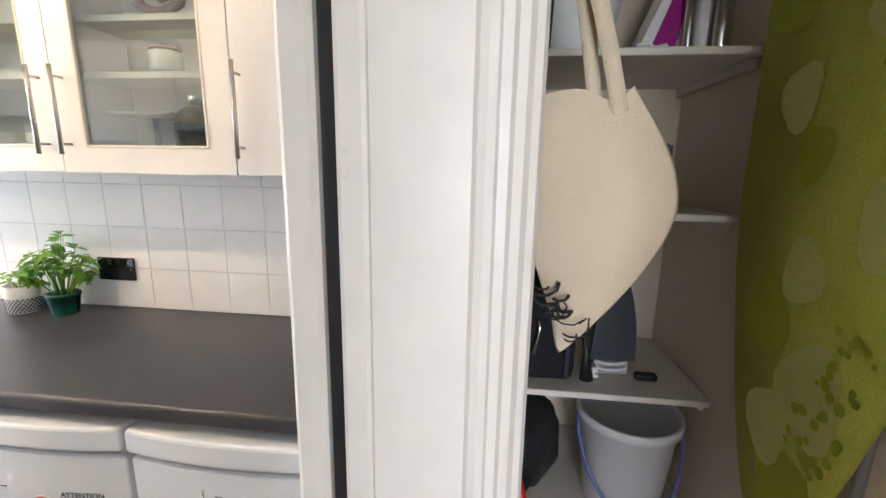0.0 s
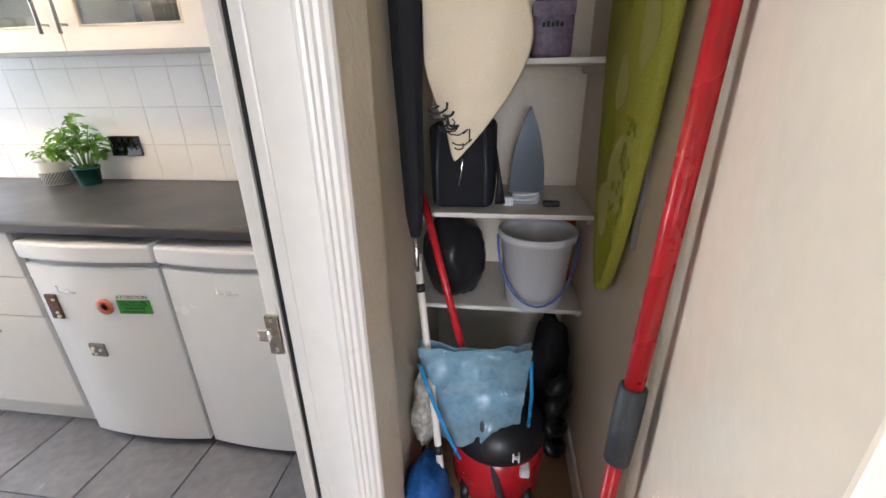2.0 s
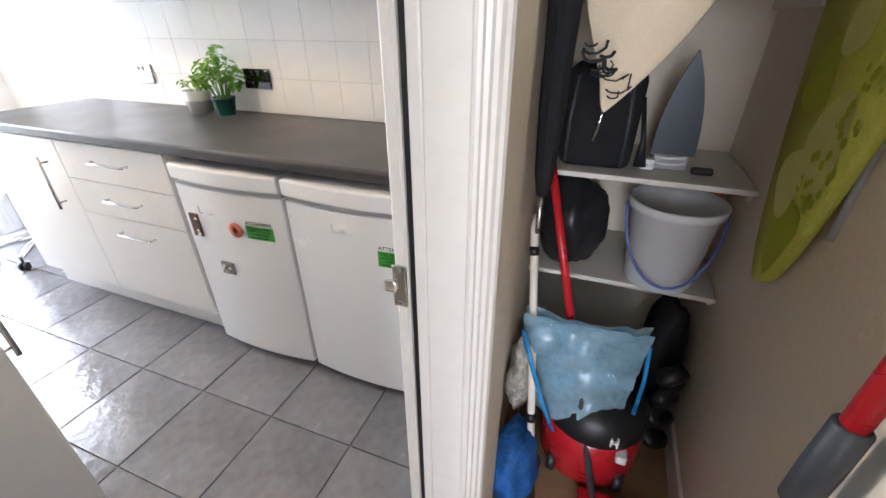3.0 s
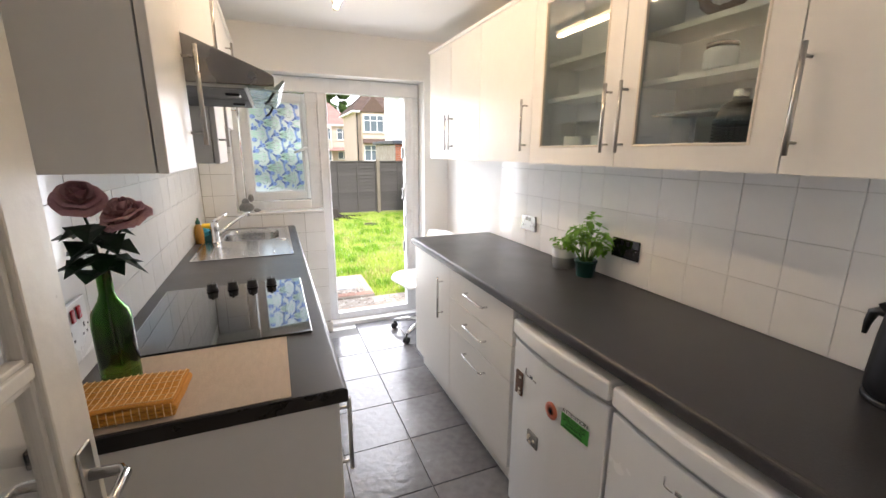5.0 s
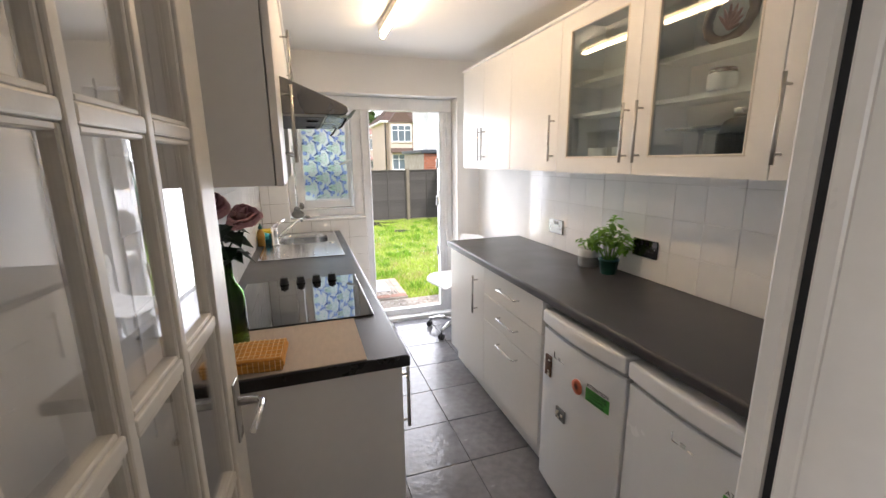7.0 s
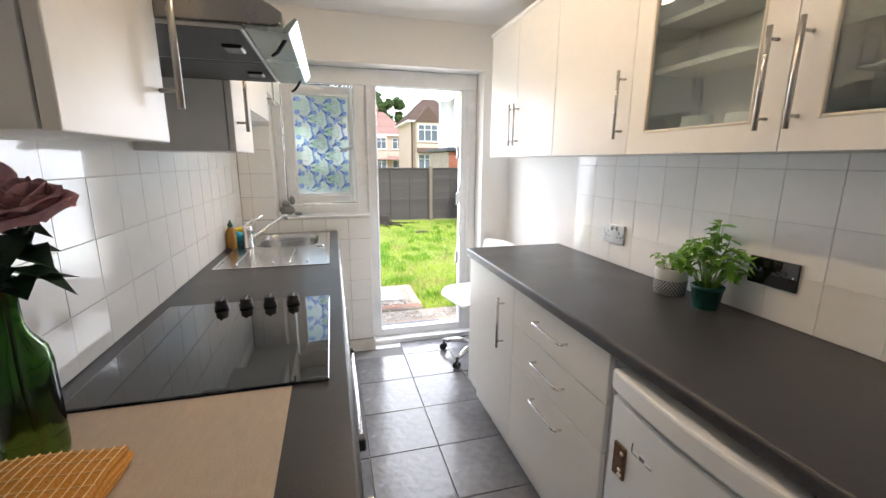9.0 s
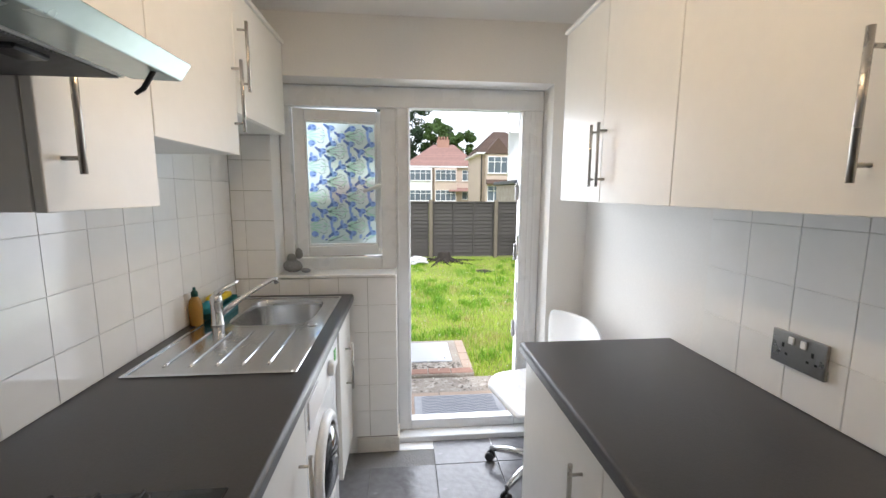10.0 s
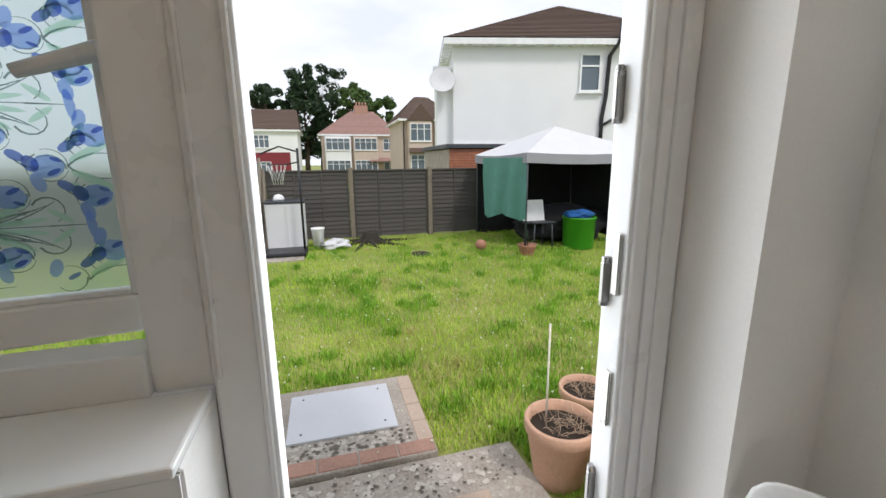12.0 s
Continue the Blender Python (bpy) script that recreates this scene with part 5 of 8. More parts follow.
def sink_things():
    s = thing("soap_bottle", "clear bottle of amber washing-up liquid beside the tap", "bottle", at=(-3.06, -0.138, 0.9105))
    b = bmn()
    lathe(b, [(0.022, 0), (0.025, 0.004), (0.026, 0.075), (0.022, 0.10), (0.012, 0.115), (0.010, 0.12)], (0, 0, 0), 20)
    part("bottle", b, M["amber"], s, local=True)
    b = bmn()
    lathe(b, [(0.013, 0.118), (0.013, 0.135), (0.006, 0.142), (0.005, 0.155)], (0, 0, 0), 14)
    part("cap", b, M["green_pot"], s, "green cap", local=True)
    c = thing("sink_caddy", "dark teal sink caddy with cloths", "sink tidy", at=(-3.20, -0.115, 0.913))
    b = bmn()
    prism(b, [(-0.085, 0), (0.085, 0), (0.105, 0.062), (0.095, 0.062), (0.078, 0.008), (-0.078, 0.008), (-0.095, 0.062), (-0.105, 0.062)], -0.040, 0.045, "y", 0.002)
    bx(b, -0.09, 0.09, -0.046, -0.040, 0, 0.058, 0.002)
    bx(b, -0.09, 0.09, 0.045, 0.051, 0, 0.050, 0.002)
    part("tray", b, M["teal"], c, local=True)
    sp = thing("sponge", "yellow and green sponge lying on the caddy", "sponge", at=(-3.22, -0.115, 0.977))
    b = bmn()
    bx(b, -0.055, 0.055, -0.032, 0.034, 0, 0.022, 0.006, 2)
    part("foam", b, M["yellow"], sp, local=True)
    b = bmn()
    bx(b, -0.055, 0.055, -0.032, 0.034, -0.0065, -0.0005, 0.002)
    part("scourer", b, M["green_pot"], sp, local=True)
    cl = bmn()
    bmesh.ops.create_icosphere(cl, subdivisions=3, radius=1)
    for v in cl.verts:
        n = 1 + 0.35 * noise.noise(v.co * 2.2)
        v.co = Vector((v.co.x * 0.036 * n - 3.115, v.co.y * 0.030 * n - 0.115, 0.965 + v.co.z * 0.026 * n))
    single("dishcloth", cl, M["cyan"], "crumpled turquoise dishcloth on the sink caddy", "cloth", smooth=True)
    o = bmn()
    for cx, cy, cz, rx, ry, rz in ((-3.60, 0.105, 1.052, 0.030, 0.052, 0.036), (-3.605, 0.100, 1.092, 0.022, 0.026, 0.026), (-3.60, 0.140, 1.118, 0.016, 0.020, 0.030), (-3.585, 0.175, 1.030, 0.020, 0.026, 0.013)):
        t = bmn()
        bmesh.ops.create_icosphere(t, subdivisions=2, radius=1)
        for v in t.verts:
            n = 1 + 0.12 * noise.noise(v.co * 3)
            p = Vector((cx + v.co.x * rx * n, cy + v.co.y * ry * n, max(cz + v.co.z * rz * n, 1.0185)))
            v.co = p
        me = bpy.data.meshes.new("tmp")
        t.to_mesh(me)
        t.free()
        o.from_mesh(me)
    single("ornament", o, M["stone_grey"], "weathered grey stone bird ornament on the window sill", "ornament", smooth=True)


sink_things()


M["motif"] = mat("faded_motif", (0.34, 0.14, 0.13), 0.6, var=0.2, bump=0.01)


def cupboard_china():
    """What stands behind the glass doors."""
    def mug(x, y, z, s=1):
        c = thing("mug", "plain white mug on a shelf in the glass cabinet", "mug", "mugs", at=(x, y, z))
        b = bmn()
        lathe(b, [(0.037, 0), (0.042, 0.004), (0.043, 0.098), (0.040, 0.098), (0.038, 0.008), (0.002, 0.006)], (0, 0, 0), 24, False)
        part("cup", b, M["white_plastic"], c, local=True)
        b = bmn()
        sweep(b, [(-0.038, 0, 0.075), (-0.058, 0, 0.078), (-0.066, 0, 0.055), (-0.060, 0, 0.028), (-0.038, 0, 0.022)], 0.005, 8)
        part("handle", b, M["white_plastic"], c, local=True)
    z1 = ZU0 + 0.0165
    mug(-1.735, 1.53, z1)
    mug(-1.625, 1.58, z1)
    g = thing("storage_jar", "white jar with a dark lid on a glass cabinet shelf", "jar", at=(-1.125, 1.53, 1.6985))
    b = bmn()
    lathe(b, [(0.040, 0), (0.044, 0.004), (0.044, 0.050), (0.036, 0.056)], (0, 0, 0), 24)
    part("body", b, M["white_plastic"], g, local=True)
    b = bmn()
    lathe(b, [(0.040, 0.0565), (0.041, 0.068), (0.03, 0.072)], (0, 0, 0), 24)
    part("lid", b, M["brownish"], g, local=True)
    f = thing("wicker_flask", "dark woven flask with a steel cap in the glass cabinet", "flask", at=(-1.060, 1.55, z1))
    b = bmn()
    lathe(b, [(0.050, 0), (0.056, 0.01), (0.056, 0.13), (0.046, 0.165), (0.022, 0.18)], (0, 0, 0), 28)
    fb = part("body", b, M["black"], f, local=True)
    b = bmn()
    for k in range(28):
        a = k * math.tau / 28
        for j in range(12):
            z = 0.012 + j * 0.0098
            bx(b, 0.057 * math.cos(a) - 0.0035, 0.057 * math.cos(a) + 0.0035, 0.057 * math.sin(a) - 0.0035, 0.057 * math.sin(a) + 0.0035, z, z + 0.006)
    part("weave", b, M["dark_grey"], fb, "woven studs", local=True)
    b = bmn()
    lathe(b, [(0.022, 0.181), (0.022, 0.205), (0.018, 0.208)], (0, 0, 0), 18)
    part("cap", b, M["steel"], f, local=True)
    s = thing("cake_stand", "grey glass cake stand in the glass cabinet", "cake stand", at=(-1.215, 1.57, z1))
    b = bmn()
    lathe(b, [(0.050, 0), (0.048, 0.004), (0.010, 0.012), (0.008, 0.135), (0.016, 0.147)], (0, 0, 0), 20)
    part("foot", b, M["grey_plastic"], s, local=True)
    b = bmn()
    bx(b, -0.09, 0.12, -0.085, 0.075, 0.148, 0.156, 0.003, 2)
    part("plate", b, M["grey_plastic"], s, local=True)
    w = thing("wreath_plate", "round dark decorative wreath on the top shelf", "ornament", at=(-1.150, 1.56, 1.8505))
    b = bmn()
    pts = [(0.080 * math.cos(t), 0.012 * math.sin(t), 0.090 + 0.078 * math.sin(t)) for t in [k * math.tau / 28 for k in range(28)]]
    sweep(b, pts, [0.014 + 0.004 * (k % 2) for k in range(28)], 8, True)
    part("ring", b, M["brownish"], w, local=True)
    b = bmn()
    for k in range(7):
        a = -0.6 + k * 0.55
        sweep(b, [(0, 0.0, 0.05), (0.03 * math.cos(a), 0, 0.07 + 0.03 * math.sin(a)), (0.045 * math.cos(a), 0, 0.08 + 0.045 * math.sin(a))], [0.008, 0.006, 0.003], 6)
    part("motif", b, M["motif"], w, "faded red motif", local=True)
    bw = thing("stacked_boxes", "pale boxes stored on top of the wall cabinets", "box", at=(-1.25, 1.57, 2.163))
    for q in ((-0.10, 0.02, 0.045), (0.025, 0.13, 0.06)):
        b = bmn()
        bx(b, q[0], q[1], -0.06, 0.05, 0, q[2], 0.003)
        part("box", b, M["linen"], bw, local=True)


cupboard_china()


def swivel_chair():
    c = thing("swivel_chair", "white moulded swivel chair on castors by the garden door", "chair", at=(-3.25, 1.375, 0))
    c.rotation_euler = (0, 0, radians(12))
    # shell: seat and back in one curved sheet with thickness; faces -y
    prof = [(-0.215, 0.435), (-0.205, 0.452), (-0.16, 0.460), (-0.05, 0.452), (0.06, 0.450), (0.125, 0.470), (0.165, 0.520), (0.190, 0.600), (0.208, 0.700), (0.222, 0.800), (0.226, 0.830)]
    wid = [0.15, 0.19, 0.215, 0.225, 0.225, 0.210, 0.195, 0.215, 0.235, 0.225, 0.185]
    b = bmn()
    n = 10
    rows = []
    for (y, z), w in zip(prof, wid):
        row = []
        for k in range(n + 1):
            u = k / n * 2 - 1
            back = max(0.0, (z - 0.47) / 0.33)
            row.append(b.verts.new((u * w, y - 0.050 * back * u * u, z + (0.028 * (1 - back) * u * u if y > -0.2 else 0))))
        rows.append(row)
    for r0, r1 in zip(rows, rows[1:]):
        for k in range(n):
            b.faces.new((r0[k], r0[k + 1], r1[k + 1], r1[k]))
    bmesh.ops.recalc_face_normals(b, faces=b.faces)
    bmesh.ops.solidify(b, geom=b.faces, thickness=0.012)
    sh = part("shell", b, M["white_plastic"], c, "glossy white moulded seat and back", smooth=True, local=True)
    sh.modifiers.new("round", "SUBSURF").levels = 1
    sh.modifiers["round"].render_levels = 1
    b = bmn()
    lathe(b, [(0.025, 0.085), (0.025, 0.25), (0.016, 0.252), (0.016, 0.40), (0.07, 0.415), (0.07, 0.432)], (0, 0, 0), 20)
    part("gas_lift", b, M["steel"], c, local=True)
    for k in range(5):
        a = radians(-64 + 72 * k)
        d = Vector((math.cos(a), math.sin(a), 0))
        b = bmn()
        sweep(b, [d * 0.01 + Vector((0, 0, 0.105)), d * 0.16 + Vector((0, 0, 0.095)), d * 0.262 + Vector((0, 0, 0.075))], [0.024, 0.020, 0.014], 10)
        leg = part("leg", b, M["steel"], c, "satin metal star leg", local=True)
        b = bmn()
        s = Vector((-d.y, d.x, 0))
        for q in (-0.013, 0.013):
            m = Matrix.Translation(d * 0.265 + s * q + Vector((0, 0, 0.026))) @ Vector((0, 0, 1)).rotation_difference(s).to_matrix().to_4x4()
            lathe(b, [(0.019, -0.008), (0.025, -0.005), (0.025, 0.005), (0.019, 0.008)], (0, 0, 0), 18, True, m)
        sweep(b, [d * 0.260 + Vector((0, 0, 0.078)), d * 0.265 + Vector((0, 0, 0.03))], 0.007, 8)
        part("castor", b, M["black"], leg, "black twin-wheel castor", local=True)


swivel_chair()

# ---- the cupboard and what it holds ----
def cupboard_door():
    d = thing("cupboard_door", "cream painted flush cupboard door standing open", "door", at=(0.322, YJ - 0.004, 0.01))
    d.rotation_euler = (0, 0, radians(180 + 78))
    W, H, T = 0.400, 1.985, 0.030
    b = bmn()
    bx(b, 0.004, W, -T, 0, 0, H, 0.003, 2)
    part("leaf", b, M["cream_gloss"], d, "cream gloss door leaf with a white edge", local=True)
    for z in (0.25, 1.70):
        b = bmn()
        lathe(b, [(0.006, 0), (0.006, 0.075)], (0.0, -0.004, z), 10)
        part("hinge", b, M["nickel"], d, "small metal hinge", local=True)
    b = bmn()
    lathe(b, [(0.010, 0), (0.008, 0.02), (0.016, 0.03), (0.014, 0.042), (0.004, 0.046)], (W - 0.04, 0, 1.0), 16, True, Matrix.Rotation(radians(-90), 4, "X"))
    part("knob", b, M["trim"], d, "small round door knob", local=True)


M["cream_gloss"] = mat("cream_gloss", (0.86, 0.78, 0.65), 0.22, var=0.04, scale=3, fine=40, bump=0.012)
cupboard_door()

for i, z in enumerate((1.675, 1.335, 0.895, 0.560)):
    s = thing("shelf", "cream painted wooden shelf across the cupboard", "shelf", "cupboard shelves", at=(0.08, 1.50, z))
    b = bmn()
    bx(b, -0.194, 0.353, 1.312, 1.688, z, z + 0.016, 0.002)
    part("board", b, M["shelf"], s)
    for x0, x1 in ((-0.194, -0.178), (0.338, 0.353)):
        b = bmn()
        bx(b, x0, x1, 1.34, 1.688, z - 0.024, z - 0.0005, 0.002)
        part("batten", b, M["shelf"], s)


def umbrella():
    u = thing("umbrella", "furled black umbrella with a wooden handle hanging up", "umbrella", at=(-0.150, 1.06, 0.825))
    b = bmn()
    rng = random.Random(3)
    prof = [(0.012, 0.10), (0.020, 0.16), (0.026, 0.30), (0.031, 0.50), (0.033, 0.66), (0.030, 0.72), (0.044, 0.80), (0.046, 0.86), (0.034, 0.90), (0.022, 0.925)]
    seg = 24
    rings = []
    for r, z in prof:
        rings.append([b.verts.new((r * (1 + 0.16 * math.cos(8 * t + z * 3)) * math.cos(t), r * (1 + 0.16 * math.cos(8 * t + z * 3)) * math.sin(t), z)) for t in [k * math.tau / seg for k in range(seg)]])
    for a, c in zip(rings, rings[1:]):
        for k in range(seg):
            b.faces.new((a[k], a[(k + 1) % seg], c[(k + 1) % seg], c[k]))
    b.faces.new(rings[0][::-1])
    b.faces.new(rings[-1])
    part("canopy", b, M["black_cloth"], u, "folded black cloth", smooth=True, local=True)
    b = bmn()
    lathe(b, [(0.006, 0.0), (0.007, 0.02), (0.007, 0.105)], (0, 0, 0), 12)
    part("tip", b, M["nickel"], u, "metal tip", local=True)
    b = bmn()
    sweep(b, [(0, 0, 0.92), (0, 0, 1.10), (0, 0, 1.20), (0.012, 0, 1.235), (0.04, 0, 1.25), (0.07, 0, 1.235), (0.08, 0, 1.20)], [0.012, 0.013, 0.013, 0.013, 0.013, 0.013, 0.012], 12)
    part("handle", b, M["wood"], u, "brown wooden crook handle", local=True)
    b = bmn()
    for k in range(8):
        t = k * math.tau / 8
        sweep(b, [(0.013 * math.cos(t), 0.013 * math.sin(t), 0.915), (0.017 * math.cos(t), 0.017 * math.sin(t), 0.955)], 0.0016, 5)
    part("rib_ends", b, M["nickel"], u, "bright rib ends", local=True)
    b = bmn()
    bx(b, -0.010, 0.012, -0.042, -0.036, 0.662, 0.680, 0.002)
    part("strap_tag", b, M["white_plastic"], u, "small white strap tag", local=True)
    h = thing("coat_hook", "metal hook on the cupboard wall", "hook", "wall hooks", at=(-0.193, 1.06, 2.015))
    b = bmn()
    sweep(b, [(0, 0, 0.03), (0.02, 0, 0.03), (0.10, 0, 0.025), (0.125, 0, 0.035), (0.13, 0, 0.055)], 0.004, 8)
    bx(b, -0.002, 0.004, -0.012, 0.012, 0.0, 0.06, 0.002)
    part("hook", b, M["nickel"], h, local=True)


umbrella()


def tote_bag():
    t = thing("tote_bag", "cream cotton tote bag with a black ink drawing, hanging up", "bag", at=(-0.02, 1.08, 1.10))
    # outline of the sagging bag, in x and z; top edge first
    top = [(-0.100, 0.455), (-0.068, 0.462), (-0.030, 0.470), (-0.005, 0.462), (0.025, 0.440), (0.058, 0.475)]
    n = len(top)
    rows = 13
    b = bmn()
    grids = []
    for side in (-1, 1):
        g = []
        for j in range(rows):
            f = j / (rows - 1)
            row = []
            for i, (x, z) in enumerate(top):
                u = i / (n - 1)
                left = -0.100 + 0.055 * max(0, f - 0.62) / 0.38
                right = 0.058 + 0.090 * math.sin(min(f / 0.42, 1) * math.pi / 2) if f < 0.42 else 0.148 - 0.175 * ((f - 0.42) / 0.58) ** 1.5
                zz = z + (0.015 * u - z) * f + (0.085 * (1 - u) ** 2) * f
                xx = left + (right - left) * u if j else x
                puff = 0.034 * math.sin(math.pi * u) * math.sin(math.pi * min(1, f * 0.9 + 0.08)) + 0.004 * math.sin(9 * u + 5 * f)
                row.append(b.verts.new((xx, side * puff - 0.0015 * (side < 0), zz)))
            g.append(row)
        grids.append(g)
        for r0, r1 in zip(g, g[1:]):
            for k in range(n - 1):
                b.faces.new((r0[k], r0[k + 1], r1[k + 1], r1[k]))
    a, c = grids
    for j in range(rows - 1):
        b.faces.new((a[j][0], a[j + 1][0], c[j + 1][0], c[j][0]))
        b.faces.new((a[j][-1], c[j][-1], c[j + 1][-1], a[j + 1][-1]))
    for k in range(n - 1):
        b.faces.new((a[-1][k], c[-1][k], c[-1][k + 1], a[-1][k + 1]))
    body = part("body", b, M["canvas"], t, "cream cotton body", smooth=True, local=True)
    body.modifiers.new("round", "SUBSURF").levels = 1
    body.modifiers["round"].render_levels = 1

    def strap(pts, w):
        bb = bmn()
        prev = None
        for k, p in enumerate(pts):
            p = Vector(p)
            q = Vector(pts[min(k + 1, len(pts) - 1)]) - Vector(pts[max(k - 1, 0)])
            s = Vector((q.z, 0, -q.x)).normalized() * w / 2
            cur = [bb.verts.new(p + s), bb.verts.new(p - s), bb.verts.new(p - s + Vector((0, 0.003, 0))), bb.verts.new(p + s + Vector((0, 0.003, 0)))]
            if prev:
                for i in range(4):
                    bb.faces.new((prev[i], prev[(i + 1) % 4], cur[(i + 1) % 4], cur[i]))
            prev = cur
        part("strap", bb, M["canvas"], t, "cotton strap", smooth=True, local=True)
    strap([(-0.092, -0.004, 0.43), (-0.098, -0.004, 0.60), (-0.104, -0.003, 0.80), (-0.106, -0.001, 0.985)], 0.024)
    strap([(0.036, -0.012, 0.43), (0.012, -0.014, 0.52), (-0.030, -0.012, 0.66), (-0.072, -0.008, 0.82), (-0.098, -0.004, 0.985)], 0.026)
    strap([(0.002, 0.010, 0.44), (-0.018, 0.012, 0.56), (-0.060, 0.012, 0.75), (-0.092, 0.006, 0.985)], 0.024)
    # the drawing: loops and strokes of black ink low on the bag
    b = bmn()
    rng = random.Random(9)
    for k in range(13):
        a0 = rng.uniform(2.6, 4.4)
        cx, cz, r = -0.070 + 0.005 * k, 0.155 - 0.0075 * k + rng.uniform(-0.02, 0.03), rng.uniform(0.010, 0.030)
        pts = []
        for j in range(8):
            a1 = a0 + j * rng.uniform(0.25, 0.5)
            pts.append((cx + r * math.cos(a1), -0.036 + 0.010 * (k % 2), cz + r * 0.8 * math.sin(a1)))
        sweep(b, pts, rng.uniform(0.0012, 0.0032), 5)
    tagged(part("drawing", b, M["ink"], t, "black ink drawing", local=True), kind="stuff")


tote_bag()


def ironing_board():
    i = thing("ironing_board", "ironing board with a lime green patterned cover, leaning upright", "ironing board", at=(0.33, 1.06, 0.80))
    i.rotation_euler = (0, 0, radians(90))

    def half(z):
        """half width of the board at a height over its nose"""
        return 0.205 * min(1.0, (max(z, 0) / 0.55) ** 0.55)
    zs = [0.0, 0.012, 0.03, 0.06, 0.10, 0.16, 0.24, 0.34, 0.46, 0.60, 0.85, 1.10, 1.28, 1.30]
    b = bmn()
    rings = []
    for z in zs:
        w = max(half(z), 0.012)
        rings.append([b.verts.new(p) for p in ((-w, -0.006, z), (-w * 0.96, 0.014, z), (w * 0.96, 0.014, z), (w, -0.006, z), (w * 0.96, -0.012, z), (-w * 0.96, -0.012, z))])
    for a, c in zip(rings, rings[1:]):
        for k in range(6):
            b.faces.new((a[k], a[(k + 1) % 6], c[(k + 1) % 6], c[k]))
    b.faces.new(rings[0][::-1])
    b.faces.new(rings[-1])
    top = part("board", b, M["lime"], i, "lime green cotton cover", smooth=True, local=True)
    rng = random.Random(21)
    for k in range(13):
        z = 0.12 + 0.092 * k
        w = half(z)
        cx = rng.uniform(-w * 0.62, w * 0.62)
        r = rng.uniform(0.035, 0.075)
        bb = bmn()
        vs = []
        for j in range(16):
            a = j * math.tau / 16
            rr = r * (1 + 0.12 * math.sin(3 * a + k))
            px, pz = cx + rr * math.cos(a), z + rr * 1.25 * math.sin(a)
            lim = half(pz) * 0.94
            vs.append(bb.verts.new((max(-lim, min(lim, px)), 0.0155 + 0.00006 * k, pz)))
        bb.faces.new(vs)
        part("print", bb, M["lime_pale"] if k % 3 else M["lime_deep"], top, "printed leaf pattern", local=True)
    b = bmn()
    for k in range(90):
        z = rng.choice((0.30, 0.86)) + rng.uniform(-0.13, 0.13)
        w = half(z)
        cx = -w * 0.62 + rng.uniform(-0.05, 0.05)
        r = rng.uniform(0.004, 0.010)
        if abs(cx) < w - 0.014:
            b.faces.new([b.verts.new((cx + r * math.cos(j * math.tau / 8), 0.0165 + 0.00004 * k, z + r * math.sin(j * math.tau / 8))) for j in range(8)])
    tagged(part("print_dots", b, M["lime_deep"], top, "printed dot clusters", local=True), kind="stuff")
    b = bmn()
    sweep(b, [(-0.12, -0.024, 0.16), (-0.13, -0.024, 0.9), (-0.05, -0.024, 1.2)], 0.008, 8)
    sweep(b, [(0.12, -0.024, 0.20), (0.10, -0.024, 0.9), (0.05, -0.024, 1.2)], 0.008, 8)
    part("leg_frame", b, M["grey_plastic"], i, "grey tubular folding legs", local=True)


ironing_board()


def mop():
    m = thing("mop", "red telescopic mop with dark grey grip hung on the door", "mop", at=(0.217, 0.523, 0.001))
    m.rotation_euler = (0, radians(1.5), 0)
    b = bmn()
    sweep(b, [(0, 0, 0.90), (0, 0, 1.40)], 0.0125, 18)
    part("upper_tube", b, M["red"], m, "glossy red tube", local=True)
    b = bmn()
    sweep(b, [(0, 0, 0.16), (0, 0, 0.91)], 0.0105, 16)
    part("lower_tube", b, M["red"], m, "glossy red tube", local=True)
    b = bmn()
    lathe(b, [(0.0125, 0.805), (0.0175, 0.808), (0.0185, 0.87), (0.0175, 0.935), (0.0135, 0.938)], (0, 0, 0), 20)
    part("clamp", b, M["dark_grey"], m, "dark grey twist clamp", local=True)
    b = bmn()
    lathe(b, [(0.0135, 1.385), (0.0165, 1.388), (0.0170, 1.43), (0.0180, 1.436), (0.0180, 1.446), (0.0165, 1.45), (0.0160, 1.475), (0.0130, 1.492), (0.004, 1.498)], (0, 0, 0), 20)
    g = part("grip", b, M["dark_grey"], m, "dark grey grip with a hanging hole", local=True)
    b = bmn()
    lathe(b, [(0.0065, -0.0172), (0.0065, 0.0172)], (0, 0, 1.474), 14, True, Matrix.Rotation(radians(90), 4, "X"))
    part("hole", b, M["black"], g, "hanging hole", local=True)
    b = bmn()
    bx(b, -0.10, 0.10, -0.035, 0.035, 0.0, 0.03, 0.006, 2)
    lathe(b, [(0.018, 0.03), (0.014, 0.06), (0.012, 0.17)], (0, 0, 0), 14)
    part("head", b, M["dark_grey"], m, "grey mop head", local=True)
    h = thing("adhesive_hook", "clear adhesive hook on the cupboard door", "hook", at=(0.2945, 0.4905, 1.50))
    h.rotation_euler = (0, 0, radians(78 - 180))
    b = bmn()
    bx(b, -0.025, 0.025, 0.001, 0.003, -0.03, 0.05, 0.0008)
    part("pad", b, M["glass"], h, "clear plastic pad", local=True)
    b = bmn()
    sweep(b, [(0, 0.003, 0.02), (0, 0.010, 0.014), (0.01, 0.014, -0.012), (0.022, 0.022, -0.020), (0.032, 0.026, -0.010)], 0.0018, 6)
    part("wire", b, M["chrome"], h, "bent wire hook", local=True)


mop()


